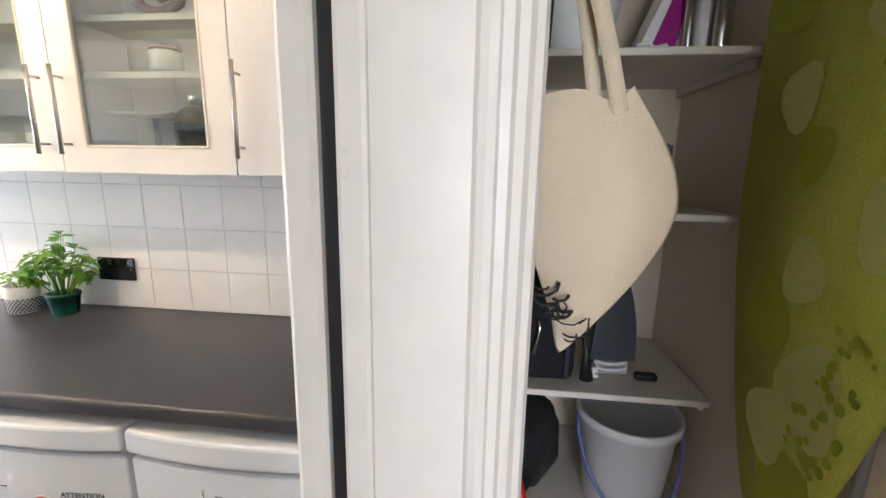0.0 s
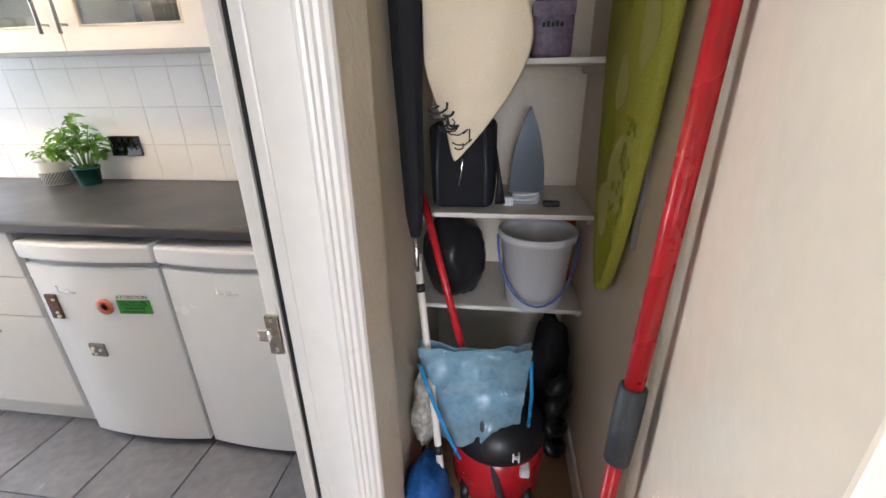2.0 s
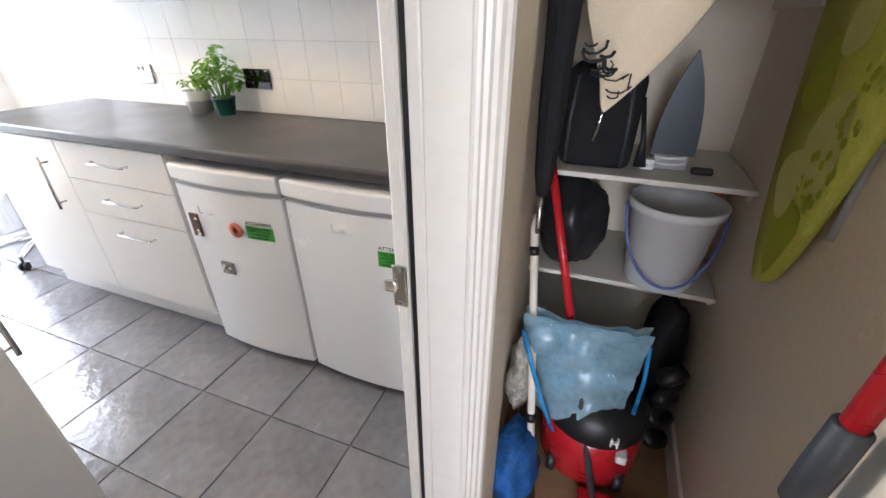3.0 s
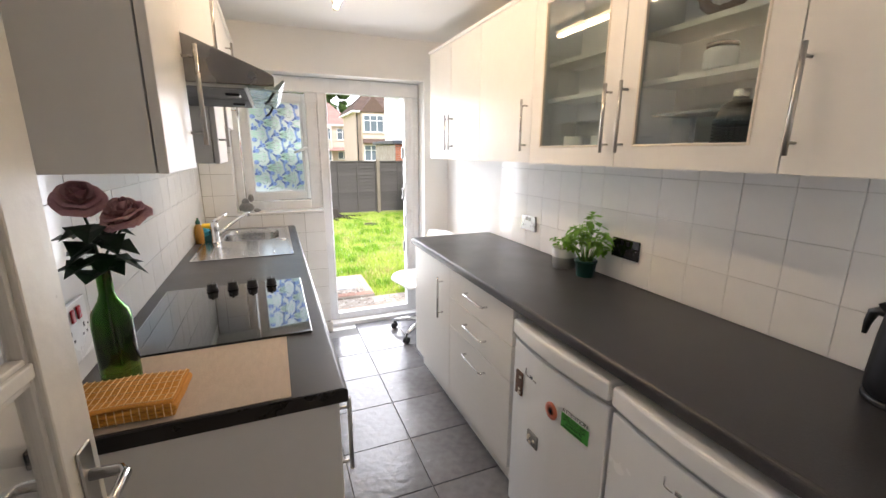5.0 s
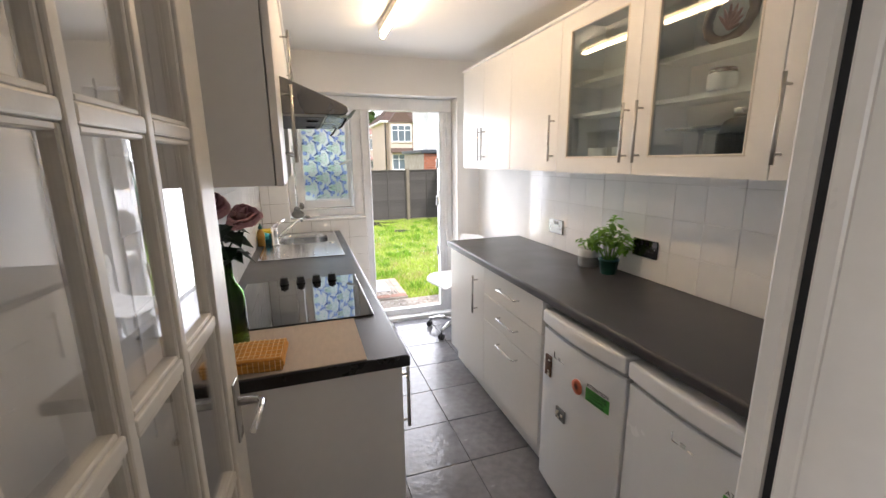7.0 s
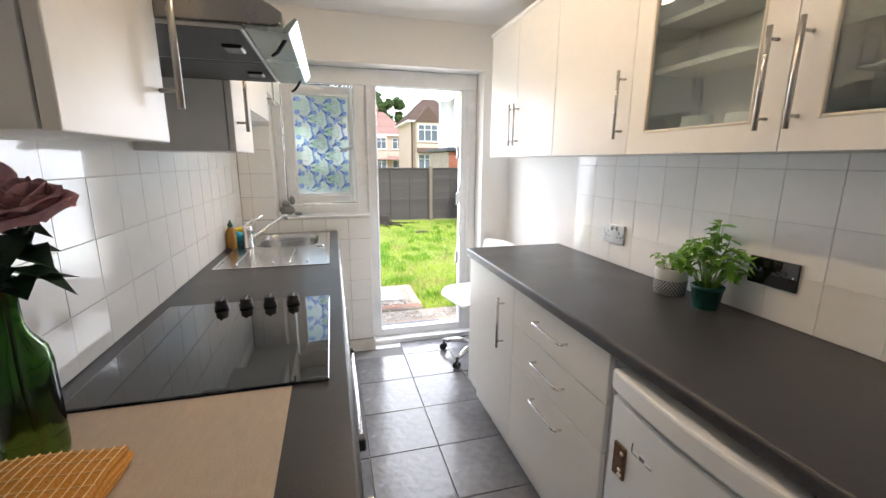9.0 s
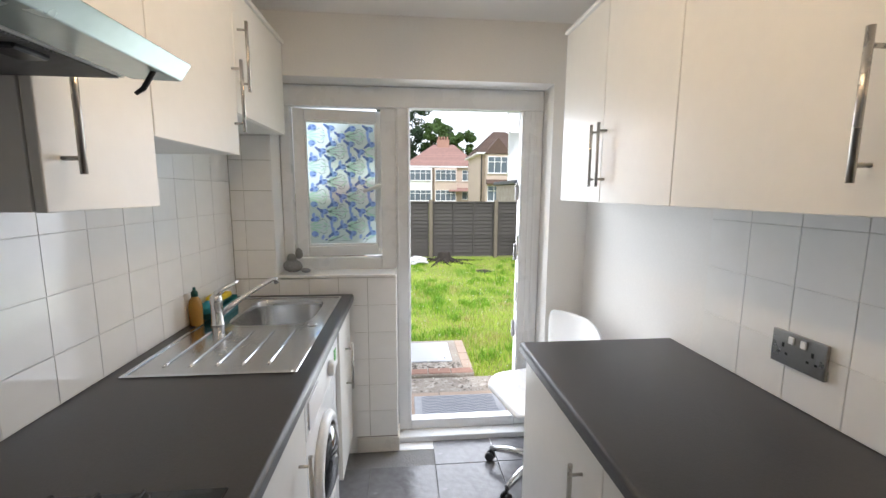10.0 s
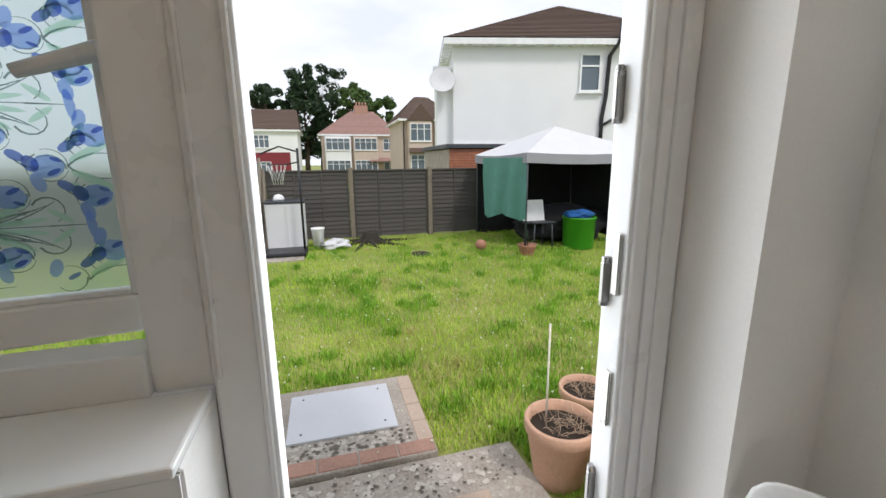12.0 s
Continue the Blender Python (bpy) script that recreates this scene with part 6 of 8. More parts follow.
def poles():
    p0, p1 = Vector((-0.165, 1.255, 0.985)), Vector((0.125, 0.935, 0.02))
    r = thing("broom", "broom with a red and dark grey handle leaning in the cupboard", "broom", at=p1)
    d = p0 - p1
    b = bmn()
    sweep(b, [d * 0.46, d], 0.0115, 14)
    part("upper_handle", b, M["red"], r, "red handle", local=True)
    b = bmn()
    sweep(b, [d * 0.02, d * 0.45, d * 0.475], [0.0105, 0.0105, 0.0135], 14)
    part("lower_handle", b, M["dark_grey"], r, "dark grey handle", local=True)
    b = bmn()
    bx(b, -0.05, 0.16, -0.03, 0.03, -0.018, 0.03, 0.008, 2)
    part("head", b, M["red"], r, "red brush head", local=True)
    q0, q1 = Vector((-0.176, 1.195, 0.80)), Vector((-0.055, 0.885, 0.012))
    c = thing("walking_stick", "pale grey metal stick with black bands", "walking stick", at=q1)
    d = q0 - q1
    b = bmn()
    sweep(b, [d * 0.03, d * 0.5, d * 0.97, d + Vector((0.004, 0.012, 0.01))], [0.011, 0.011, 0.012, 0.010], 14)
    part("shaft", b, M["fitting"], c, "pale grey shaft", local=True)
    for f in (0.62, 0.88, 0.30):
        b = bmn()
        sweep(b, [d * f, d * (f + 0.03)], 0.0135, 14)
        part("band", b, M["black"], c, "black band", local=True)
    b = bmn()
    sweep(b, [Vector((0, 0, -0.008)), d * 0.14], [0.016, 0.013], 14)
    part("ferrule", b, M["black"], c, "black rubber ferrule", local=True)


poles()


def blob_bag(name, at, size, material, label, category, seed, rough=0.25, subdiv=4, flat=True):
    b = bmn()
    bmesh.ops.create_icosphere(b, subdivisions=subdiv, radius=1)
    o = Vector((seed * 3.1, seed * 1.7, seed))
    for v in b.verts:
        n = 1 + rough * noise.noise(v.co * 1.5 + o) + rough * 0.5 * abs(noise.noise(v.co * 4 + o)) + rough * 0.25 * noise.noise(v.co * 9 + o)
        v.co = Vector((at[0] + v.co.x * size[0] * n, at[1] + v.co.y * size[1] * n, at[2] + size[2] + v.co.z * size[2] * n))
        if flat:
            v.co.z = max(v.co.z, at[2])
    return single(name, b, material, label, category, smooth=True)


def shelf_things():
    # iron, stood on its heel
    i = thing("iron", "steam iron standing on its heel with a coiled white flex", "iron", at=(0.150, 1.455, 0.9115))
    z0 = 0.045
    out = []
    for k in range(13):
        f = k / 12
        out.append((0.055 * (1 - f ** 2.2) * (1 if k < 12 else 0) + 0.001, z0 + 0.265 * f))
    poly = [(x, z) for x, z in out] + [(-x, z) for x, z in out[::-1]]
    b = bmn()
    prism(b, poly, -0.050, -0.042, "y", 0.001)
    part("soleplate", b, M["soleplate"], i, "blue-grey soleplate", local=True)
    b = bmn()
    prism(b, [(x * 0.9, z0 + (z - z0) * 0.93) for x, z in poly], -0.041, 0.0, "y", 0.004)
    bx(b, -0.045, 0.045, -0.04, 0.05, 0.0, 0.052, 0.008, 2)
    part("body", b, M["grey_plastic"], i, "grey body", local=True)
    b = bmn()
    sweep(b, [(0, 0.0, 0.22), (0, 0.045, 0.20), (0, 0.055, 0.14), (0, 0.05, 0.06)], 0.014, 10)
    part("handle", b, M["dark_grey"], i, local=True)
    b = bmn()
    pts = [((0.048 + 0.002 * math.sin(5 * a)) * math.cos(a), -0.005 + 0.052 * math.sin(a), 0.008 + 0.0028 * a) for a in [k * 0.4 for k in range(32)]]
    sweep(b, pts, 0.004, 7)
    fl = part("flex", b, M["white_plastic"], i, "coiled white flex", local=True)
    b = bmn()
    bx(b, -0.075, -0.040, -0.075, -0.045, 0.004, 0.034, 0.004, 2)
    for q in (-0.07, -0.058, -0.046):
        bx(b, q - 0.002, q + 0.002, -0.092, -0.075, 0.016, 0.022)
    part("plug", b, M["white_plastic"], fl, "white plug", local=True)
    b = bmn()
    bx(b, 0.055, 0.11, -0.07, -0.045, 0.002, 0.020, 0.006, 2)
    part("flex_clip", b, M["black"], i, "black clip", local=True)
    # bucket
    k = thing("bucket", "clear grey plastic bucket with a blue handle", "bucket", at=(0.195, 1.385, 0.5765))
    b = bmn()
    lathe(b, [(0.094, 0), (0.096, 0.004), (0.118, 0.235), (0.128, 0.238), (0.130, 0.262), (0.124, 0.265), (0.114, 0.24), (0.092, 0.008), (0.002, 0.006)], (0, 0, 0), 40, False)
    part("pail", b, M["bucket"], k, smooth=True, local=True)
    b = bmn()
    sweep(b, [(0.130 * math.cos(a), -0.118 * math.sin(a) - 0.012, 0.245 - 0.205 * math.sin(a)) for a in [j * math.pi / 16 for j in range(17)]], 0.0042, 8)
    part("handle", b, M["blue_wire"], k, "blue wire handle", local=True)
    # black holdall on the third shelf, a dark bag under it
    h = thing("black_bag", "black holdall with grey zips on a cupboard shelf", "bag", at=(-0.055, 1.46, 0.9115))
    b = bmn()
    bx(b, -0.105, 0.105, -0.115, 0.115, 0.0, 0.27, 0.035, 4)
    for v in b.verts:
        v.co += 0.010 * Vector((noise.noise(v.co * 12), noise.noise(v.co * 12 + Vector((5, 0, 0))), 0))
    part("body", b, M["black_cloth"], h, smooth=True, local=True)
    for x in (-0.075, 0.075):
        b = bmn()
        sweep(b, [(x, -0.122, 0.02), (x, -0.126, 0.14), (x * 0.9, -0.118, 0.25)], 0.006, 6)
        part("zip", b, M["dark_grey"], h, "dark grey zip", local=True)
    b = bmn()
    sweep(b, [(0.0, -0.125, 0.17), (0.004, -0.135, 0.155), (0.0, -0.132, 0.12), (-0.008, -0.132, 0.085)], [0.006, 0.004, 0.003, 0.006], 8)
    part("zip_pull", b, M["chrome"], h, "bright metal zip pull", local=True)
    b = bmn()
    sweep(b, [(0.10, -0.10, 0.20), (0.118, -0.13, 0.10), (0.122, -0.138, 0.03)], [0.006, 0.007, 0.017], 10)
    part("strap", b, M["black"], h, "black strap end", local=True)
    blob_bag("black_case", (-0.085, 1.40, 0.5765), (0.105, 0.13, 0.150), M["black"], "glossy black soft case on the lower shelf", "bag", 2, 0.15)
    # first shelf
    w = thing("basin", "white plastic basin on the top shelf", "basin", at=(0.005, 1.50, 1.6915))
    b = bmn()
    lathe(b, [(0.070, 0), (0.074, 0.003), (0.115, 0.175), (0.120, 0.178), (0.120, 0.184), (0.112, 0.182), (0.072, 0.008), (0.002, 0.006)], (0, 0, 0), 36, False)
    part("bowl", b, M["white_plastic"], w, smooth=True, local=True)
    blob_bag("white_cloth", (0.0, 1.50, 1.85), (0.055, 0.05, 0.04), M["white_plastic"], "white cloth bundled in the basin", "cloth", 5, 0.5, 3, False)
    c = thing("hairdryer_box", "white and magenta carton on the top shelf", "box", at=(0.185, 1.47, 1.6915))
    c.rotation_euler = (0, radians(10), 0)
    b = bmn()
    prism(b, [(-0.05, 0.012), (0.035, 0.0), (0.035, 0.20), (0.0, 0.24)], -0.05, 0.05, "y", 0.002)
    part("carton", b, M["white_plastic"], c, local=True)
    b = bmn()
    prism(b, [(-0.022, 0.03), (0.028, 0.02), (0.028, 0.18), (0.008, 0.20)], -0.053, -0.0505, "y")
    part("panel", b, M["magenta"], c, "magenta printed panel", local=True)
    b = bmn()
    sweep(b, [(-0.06 + 0.012 * j, -0.075, 0.012 + 0.006 * (j % 3)) for j in range(9)], 0.005, 6)
    part("flex", b, M["white_plastic"], c, "white flex", local=True)
    for j, (x, hgt, mm, cap, lb) in enumerate(((0.235, 0.125, "steel", "black", "slim steel spray can with a black cap"), (0.262, 0.150, "white_plastic", "steel", "tall white spray tube"), (0.302, 0.120, "steel", "orange", "silver spray can with an orange cap"))):
        s = thing("spray_can", lb, "spray can", "spray cans", at=(x, 1.40, 1.6915))
        b = bmn()
        r = 0.013 if j < 2 else 0.021
        lathe(b, [(r * 0.94, 0), (r, 0.004), (r, hgt), (r * 0.8, hgt + 0.008)], (0, 0, 0), 20)
        part("can", b, M[mm], s, local=True)
        b = bmn()
        lathe(b, [(r * 0.96, hgt + 0.0085), (r * 0.96, hgt + 0.055), (r * 0.6, hgt + 0.07)], (0, 0, 0), 18)
        part("cap", b, M[cap], s, local=True)
    # second shelf: a soft purple pack
    p = thing("laundry_pack", "purple and white plastic pack of wipes, upside down", "packet", at=(0.205, 1.52, 1.3515))
    b = bmn()
    bx(b, -0.062, 0.062, -0.035, 0.035, 0.0, 0.165, 0.018, 3)
    part("pack", b, M["purple"], p, smooth=True, local=True)
    b = bmn()
    bx(b, -0.062, 0.062, -0.037, -0.0355, 0.118, 0.155)
    part("label", b, M["purple"], p, "dark purple label band", local=True)
    b = bmn()
    for j in range(5):
        bx(b, -0.032 + 0.013 * j, -0.023 + 0.013 * j, -0.0385, -0.0372, 0.088, 0.088 + 0.012 + 0.004 * (j % 2))
    part("print", b, M["ink"], p, "dark printed marks", local=True)
    s = thing("small_jar", "small orange jar behind the bucket", "jar", at=(0.322, 1.55, 0.5765))
    b = bmn()
    lathe(b, [(0.022, 0), (0.025, 0.25), (0.025, 0.30), (0.02, 0.305)], (0, 0, 0), 16)
    part("body", b, M["orange"], s, local=True)


shelf_things()


def cupboard_floor():
    v = thing("vacuum_cleaner", "red drum vacuum cleaner with a black top", "vacuum cleaner", at=(0.085, 1.135, 0.0))
    b = bmn()
    lathe(b, [(0.135, 0.02), (0.150, 0.03), (0.155, 0.16), (0.150, 0.205), (0.145, 0.208)], (0, 0, 0), 40)
    part("drum", b, M["red"], v, "glossy red drum", smooth=False, local=True)
    b = bmn()
    lathe(b, [(0.152, 0.2085), (0.156, 0.215), (0.152, 0.265), (0.120, 0.31), (0.060, 0.325), (0.01, 0.328)], (0, 0, 0), 40)
    part("lid", b, M["black"], v, "black domed lid", smooth=False, local=True)
    b = bmn()
    for j, (x0, x1, z0, z1) in enumerate(((0.045, 0.050, 0.232, 0.262), (0.050, 0.062, 0.245, 0.250), (0.062, 0.067, 0.232, 0.262))):
        bx(b, x0, x1, -0.1505, -0.130, z0, z1)
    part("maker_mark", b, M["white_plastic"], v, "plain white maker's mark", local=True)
    b = bmn()
    bx(b, 0.07, 0.10, -0.152, -0.11, 0.17, 0.20, 0.004)
    part("clip", b, M["white_plastic"], v, "pale clip", local=True)
    for x in (-0.10, 0.10):
        b = bmn()
        lathe(b, [(0.034, -0.014), (0.038, -0.010), (0.038, 0.010), (0.034, 0.014)], (x, -0.10, 0.038), 20, True, Matrix.Rotation(radians(90), 4, "Y"))
        part("wheel", b, M["black"], v, "black wheel", local=True)
    h = bmn()
    sweep(h, [(0.288 + 0.030 * math.sin(a * 2.1), 1.22 + 0.040 * math.cos(a * 1.9), 0.032 + 0.028 * a) for a in [k * 0.35 for k in range(36)]], 0.024, 10)
    single("vacuum_hose", h, M["black"], "black ribbed vacuum hose coiled in the corner", "hose")
    # clear blue storage bag hung from the shelf over the vacuum cleaner
    g = thing("storage_bag", "crumpled clear blue vacuum storage bag with a bright seal", "bag", at=(0.015, 1.06, 0.235))
    for side in (0, 1):
        b = bmn()
        nu, nv = 16, 16
        rows = []
        for j in range(nv):
            row = []
            for i in range(nu):
                u, w = i / (nu - 1), j / (nv - 1)
                x = -0.175 + 0.335 * u + 0.05 * (1 - w) * (0.5 - u)
                z = 0.075 * u + (0.330 - 0.060 * u) * w
                y = (0.05 * w - 0.055 * math.sin(math.pi * u) * (1 - 0.4 * w)) * (1 if side == 0 else 0.2) + 0.028 * noise.noise(Vector((u * 4, w * 5, side * 3.0))) + 0.014 * noise.noise(Vector((u * 11, w * 10, 1.0)))
                row.append(b.verts.new((x, y, z)))
            rows.append(row)
        for r0, r1 in zip(rows, rows[1:]):
            for i in range(nu - 1):
                b.faces.new((r0[i], r0[i + 1], r1[i + 1], r1[i]))
        part("film", b, M["blue_bag"], g, "thin blue plastic film", smooth=True, local=True)
    b = bmn()
    sweep(b, [(-0.165, -0.030, 0.30), (-0.130, -0.050, 0.20), (-0.085, -0.070, 0.09), (-0.045, -0.075, -0.005)], 0.011, 8, False, 0.4)
    part("seal", b, M["blue_strip"], g, "bright blue seal strip", local=True)
    b = bmn()
    sweep(b, [(0.158, 0.02, 0.30), (0.165, 0.0, 0.20), (0.162, -0.01, 0.08)], 0.006, 8)
    part("seam", b, M["blue_strip"], g, "bright blue side seam", local=True)
    blob_bag("blue_sack", (-0.125, 0.93, 0.002), (0.070, 0.12, 0.115), M["blue_cloth"], "crumpled dark blue cloth sack on the cupboard floor", "bag", 7, 0.35)
    blob_bag("printed_cloth", (-0.150, 1.08, 0.20), (0.038, 0.08, 0.125), M["print_cloth"], "bundled patterned cloth bag in the cupboard", "cloth", 9, 0.4, 4, False)
    blob_bag("black_sack", (0.275, 1.42, 0.002), (0.068, 0.12, 0.25), M["black_cloth"], "soft black sack standing in the cupboard corner", "bag", 17, 0.3)
    b = bmn()
    bx(b, 0.343, 0.355, 0.70, 1.31, 0, 0.10, 0.003)
    structure("baseboard_cupboard", b, M["trim"], "cream skirting board in the cupboard", "skirting")


cupboard_floor()

# ---- the garden and what lies beyond it ----
M.update(
    turf=mat("lawn_ground", (0.17, 0.26, 0.03), 0.9, var=0.4, scale=1.3, fine=40, bump=0.08, tint=(0.36, 0.36, 0.11)),
    blade=mat("grass_blade", (0.20, 0.47, 0.018), 0.5, var=0.4, scale=0.9, fine=5, bump=0.0, island=0.5, tint=(0.58, 0.72, 0.10)),
    concrete=mat("old_concrete", (0.34, 0.28, 0.23), 0.9, var=0.3, scale=5, fine=60, bump=0.10, tint=(0.46, 0.42, 0.37)),
    pave=mat("paving_slab", (0.44, 0.34, 0.27), 0.85, var=0.15, scale=4, fine=70, bump=0.06),
    cover=mat("metal_cover", (0.56, 0.57, 0.60), 0.5, 0.2, var=0.08, scale=4, fine=90, bump=0.02),
    brick=mat("garden_brick", (0.36, 0.21, 0.16), 0.85, var=0.3, scale=9, fine=60, bump=0.08, rnd=0.4),
    lichen=mat("lichen", (0.47, 0.43, 0.38), 0.95, var=0.25, scale=20, fine=90, bump=0.05, island=0.4),
    moss=mat("black_moss", (0.13, 0.11, 0.09), 0.95, var=0.3, scale=20, fine=90, bump=0.06, island=0.4),
    terracotta=mat("terracotta", (0.58, 0.35, 0.24), 0.75, var=0.14, scale=8, fine=60, bump=0.03),
    fence=mat("weathered_fence", (0.078, 0.071, 0.065), 0.85, var=0.35, scale=4, fine=50, bump=0.08, stretch=(1, 1, 8), rnd=0.5),
    post=mat("fence_post", (0.20, 0.17, 0.13), 0.85, var=0.3, scale=4, fine=50, bump=0.06, stretch=(4, 4, 1)),
    render=mat("white_render", (0.78, 0.79, 0.80), 0.8, var=0.04, scale=1, fine=20, bump=0.03),
    beige=mat("beige_render", (0.55, 0.45, 0.38), 0.85, var=0.08, scale=1, fine=20, bump=0.03),
    roof_brown=mat("brown_tiles", (0.10, 0.065, 0.05), 0.85, var=0.3, scale=3, fine=14, bump=0.1, island=0.4),
    roof_red=mat("red_brown_tiles", (0.30, 0.18, 0.155), 0.85, var=0.25, scale=2, fine=12, bump=0.1, island=0.4),
    maroon=mat("maroon_cladding", (0.20, 0.025, 0.035), 0.6, var=0.1, bump=0.02),
    dark_pane=mat("house_window_pane", (0.12, 0.15, 0.18), 0.08, var=0.2, scale=1, bump=0.0),
    bark=mat("bark", (0.09, 0.065, 0.045), 0.9, var=0.3, scale=8, fine=40, bump=0.1),
    tree_dark=mat("tree_leaf_dark", (0.022, 0.050, 0.016), 0.6, var=0.4, scale=0.4, fine=3, bump=0.0, island=0.7),
    tree_light=mat("tree_leaf_light", (0.065, 0.12, 0.025), 0.6, var=0.35, scale=0.4, fine=3, bump=0.0, island=0.7),
    canopy=mat("canopy_cloth", (0.62, 0.62, 0.64), 0.8, var=0.06, scale=3, fine=60, bump=0.03),
    green_cloth=mat("green_tarp", (0.09, 0.24, 0.20), 0.6, var=0.15, scale=4, fine=60, bump=0.05),
    barrel=mat("green_barrel", (0.045, 0.28, 0.012), 0.4, var=0.12, scale=5, bump=0.01),
    ball=mat("ball_rubber", (0.36, 0.17, 0.11), 0.6, var=0.2, scale=12, bump=0.02),
    twig=mat("dry_twig", (0.42, 0.31, 0.22), 0.9, var=0.2, scale=20, bump=0.03),
    mat_grey=mat("grey_doormat", (0.42, 0.43, 0.46), 0.95, var=0.12, scale=20, fine=220, bump=0.06),
    mat_line=mat("doormat_zigzag", (0.10, 0.11, 0.14), 0.95, var=0.12, scale=20, fine=220, bump=0.04),
)
ZG = -0.30

b = bmn()
b.faces.new([b.verts.new(p) for p in ((-3.78, -160, ZG), (-3.78, 160, ZG), (-400, 160, ZG), (-400, -160, ZG))])
b.faces.new([b.verts.new(p) for p in ((-3.78, 160, ZG), (-3.78, 1.9, ZG), (60, 1.9, ZG), (60, 160, ZG))])
b.faces.new([b.verts.new(p) for p in ((-3.78, -3.2, ZG), (-3.78, -160, ZG), (60, -160, ZG), (60, -3.2, ZG))])
ground = structure("ground", b, M["turf"], "rough green lawn reaching out behind the house", "ground")


def grass(name, count, x0, x1, y0, y1, h0, h1, w, seed, clump=0.0, material="blade", label="bright green uneven lawn grass with worn patches"):
    """Blades of grass, bent triangles, over a stretch of lawn, thinner where it is worn."""
    rng = np.random.default_rng(seed)
    # nearer the house the blades stand denser
    u = rng.random(count)
    x = x1 + (x0 - x1) * u ** 1.6
    y = rng.uniform(y0, y1, count)
    if clump:
        # gathered into tufts
        n = count // 90
        c = rng.integers(0, n, count)
        r = clump * rng.uniform(0.3, 1.4, n)[c]
        x, y = np.minimum(x[:n][c] + rng.normal(0, 1, count) * r, -4.3), y[:n][c] + rng.normal(0, 1, count) * r
    keep = ~((x > -5.93) & (y < 1.37)) & ~((x > -5.02) & (y < 1.80 + (x + 5.0) * 0.1)) & ~(((x + 10.2) / 0.30) ** 2 + ((y - 2.45) / 0.22) ** 2 < 1)
    keep &= ~((x < -10.2) & (y < 0.45))
    x, y = x[keep], y[keep]
    k = len(x)
    patch = np.sin(x * 1.7 + np.cos(y * 1.3)) * np.cos(y * 2.1 + x * 0.6)
    h = rng.uniform(h0, h1, k) * (1.0 + 0.35 * patch)
    a = rng.uniform(0, math.tau, k)
    lean = rng.uniform(0.1, 0.8, k) * h
    b2 = rng.uniform(0, math.tau, k)
    ww = w * rng.uniform(0.6, 1.3, k)
    v = np.zeros((k, 5, 3))
    dx, dy = np.cos(a) * ww / 2, np.sin(a) * ww / 2
    lx, ly = np.cos(b2) * lean, np.sin(b2) * lean
    v[:, 0] = np.stack([x - dx, y - dy, np.full(k, ZG)], 1)
    v[:, 1] = np.stack([x + dx, y + dy, np.full(k, ZG)], 1)
    v[:, 2] = np.stack([x + dx * 0.8 + lx * 0.35, y + dy * 0.8 + ly * 0.35, ZG + h * 0.6], 1)
    v[:, 3] = np.stack([x - dx * 0.8 + lx * 0.35, y - dy * 0.8 + ly * 0.35, ZG + h * 0.6], 1)
    v[:, 4] = np.stack([x + lx, y + ly, ZG + h], 1)
    idx = np.arange(k) * 5
    faces = [f for i in idx.tolist() for f in ((i, i + 1, i + 2, i + 3), (i + 3, i + 2, i + 4))]
    me = bpy.data.meshes.new(name)
    me.from_pydata(v.reshape(-1, 3).tolist(), [], faces)
    me.materials.append(M[material])
    return tagged(new(name, me), label, "grass", "", "stuff")


grass("grass", 150000, -12.1, -4.3, -2.6, 7.6, 0.02, 0.070, 0.007, 1)
M["blade_deep"] = mat("grass_tuft", (0.10, 0.30, 0.012), 0.5, var=0.4, scale=2, fine=8, bump=0.0, island=0.5, tint=(0.30, 0.56, 0.04))
M["blade_dry"] = mat("grass_dry", (0.46, 0.38, 0.15), 0.6, var=0.25, scale=2, fine=8, bump=0.0, island=0.5, tint=(0.62, 0.58, 0.24))
grass("grass_tufts", 36000, -12.0, -4.9, -2.4, 7.4, 0.05, 0.11, 0.008, 3, 0.09, "blade_deep", "darker green tufts of longer grass and clover in the lawn")
grass("dry_grass", 8000, -11.0, -4.6, 0.8, 4.5, 0.03, 0.08, 0.006, 8, 0.16, "blade_dry", "straw-coloured dry grass in worn patches of the lawn")


def discs(bm, rng, count, area, r0, r1, z):
    """Small uneven flat spots strewn over a rectangle."""
    for _ in range(count):
        cx, cy, r = rng.uniform(area[0], area[1]), rng.uniform(area[2], area[3]), rng.uniform(r0, r1)
        zz = z + rng.uniform(0, 0.0015)
        ph = rng.uniform(0, 6)
        bm.faces.new([bm.verts.new((cx + r * (1 + 0.3 * math.sin(2 * a + ph)) * math.cos(a), cy + r * (1 + 0.25 * math.cos(3 * a + ph)) * math.sin(a), zz)) for a in [k * math.tau / 9 for k in range(9)]])


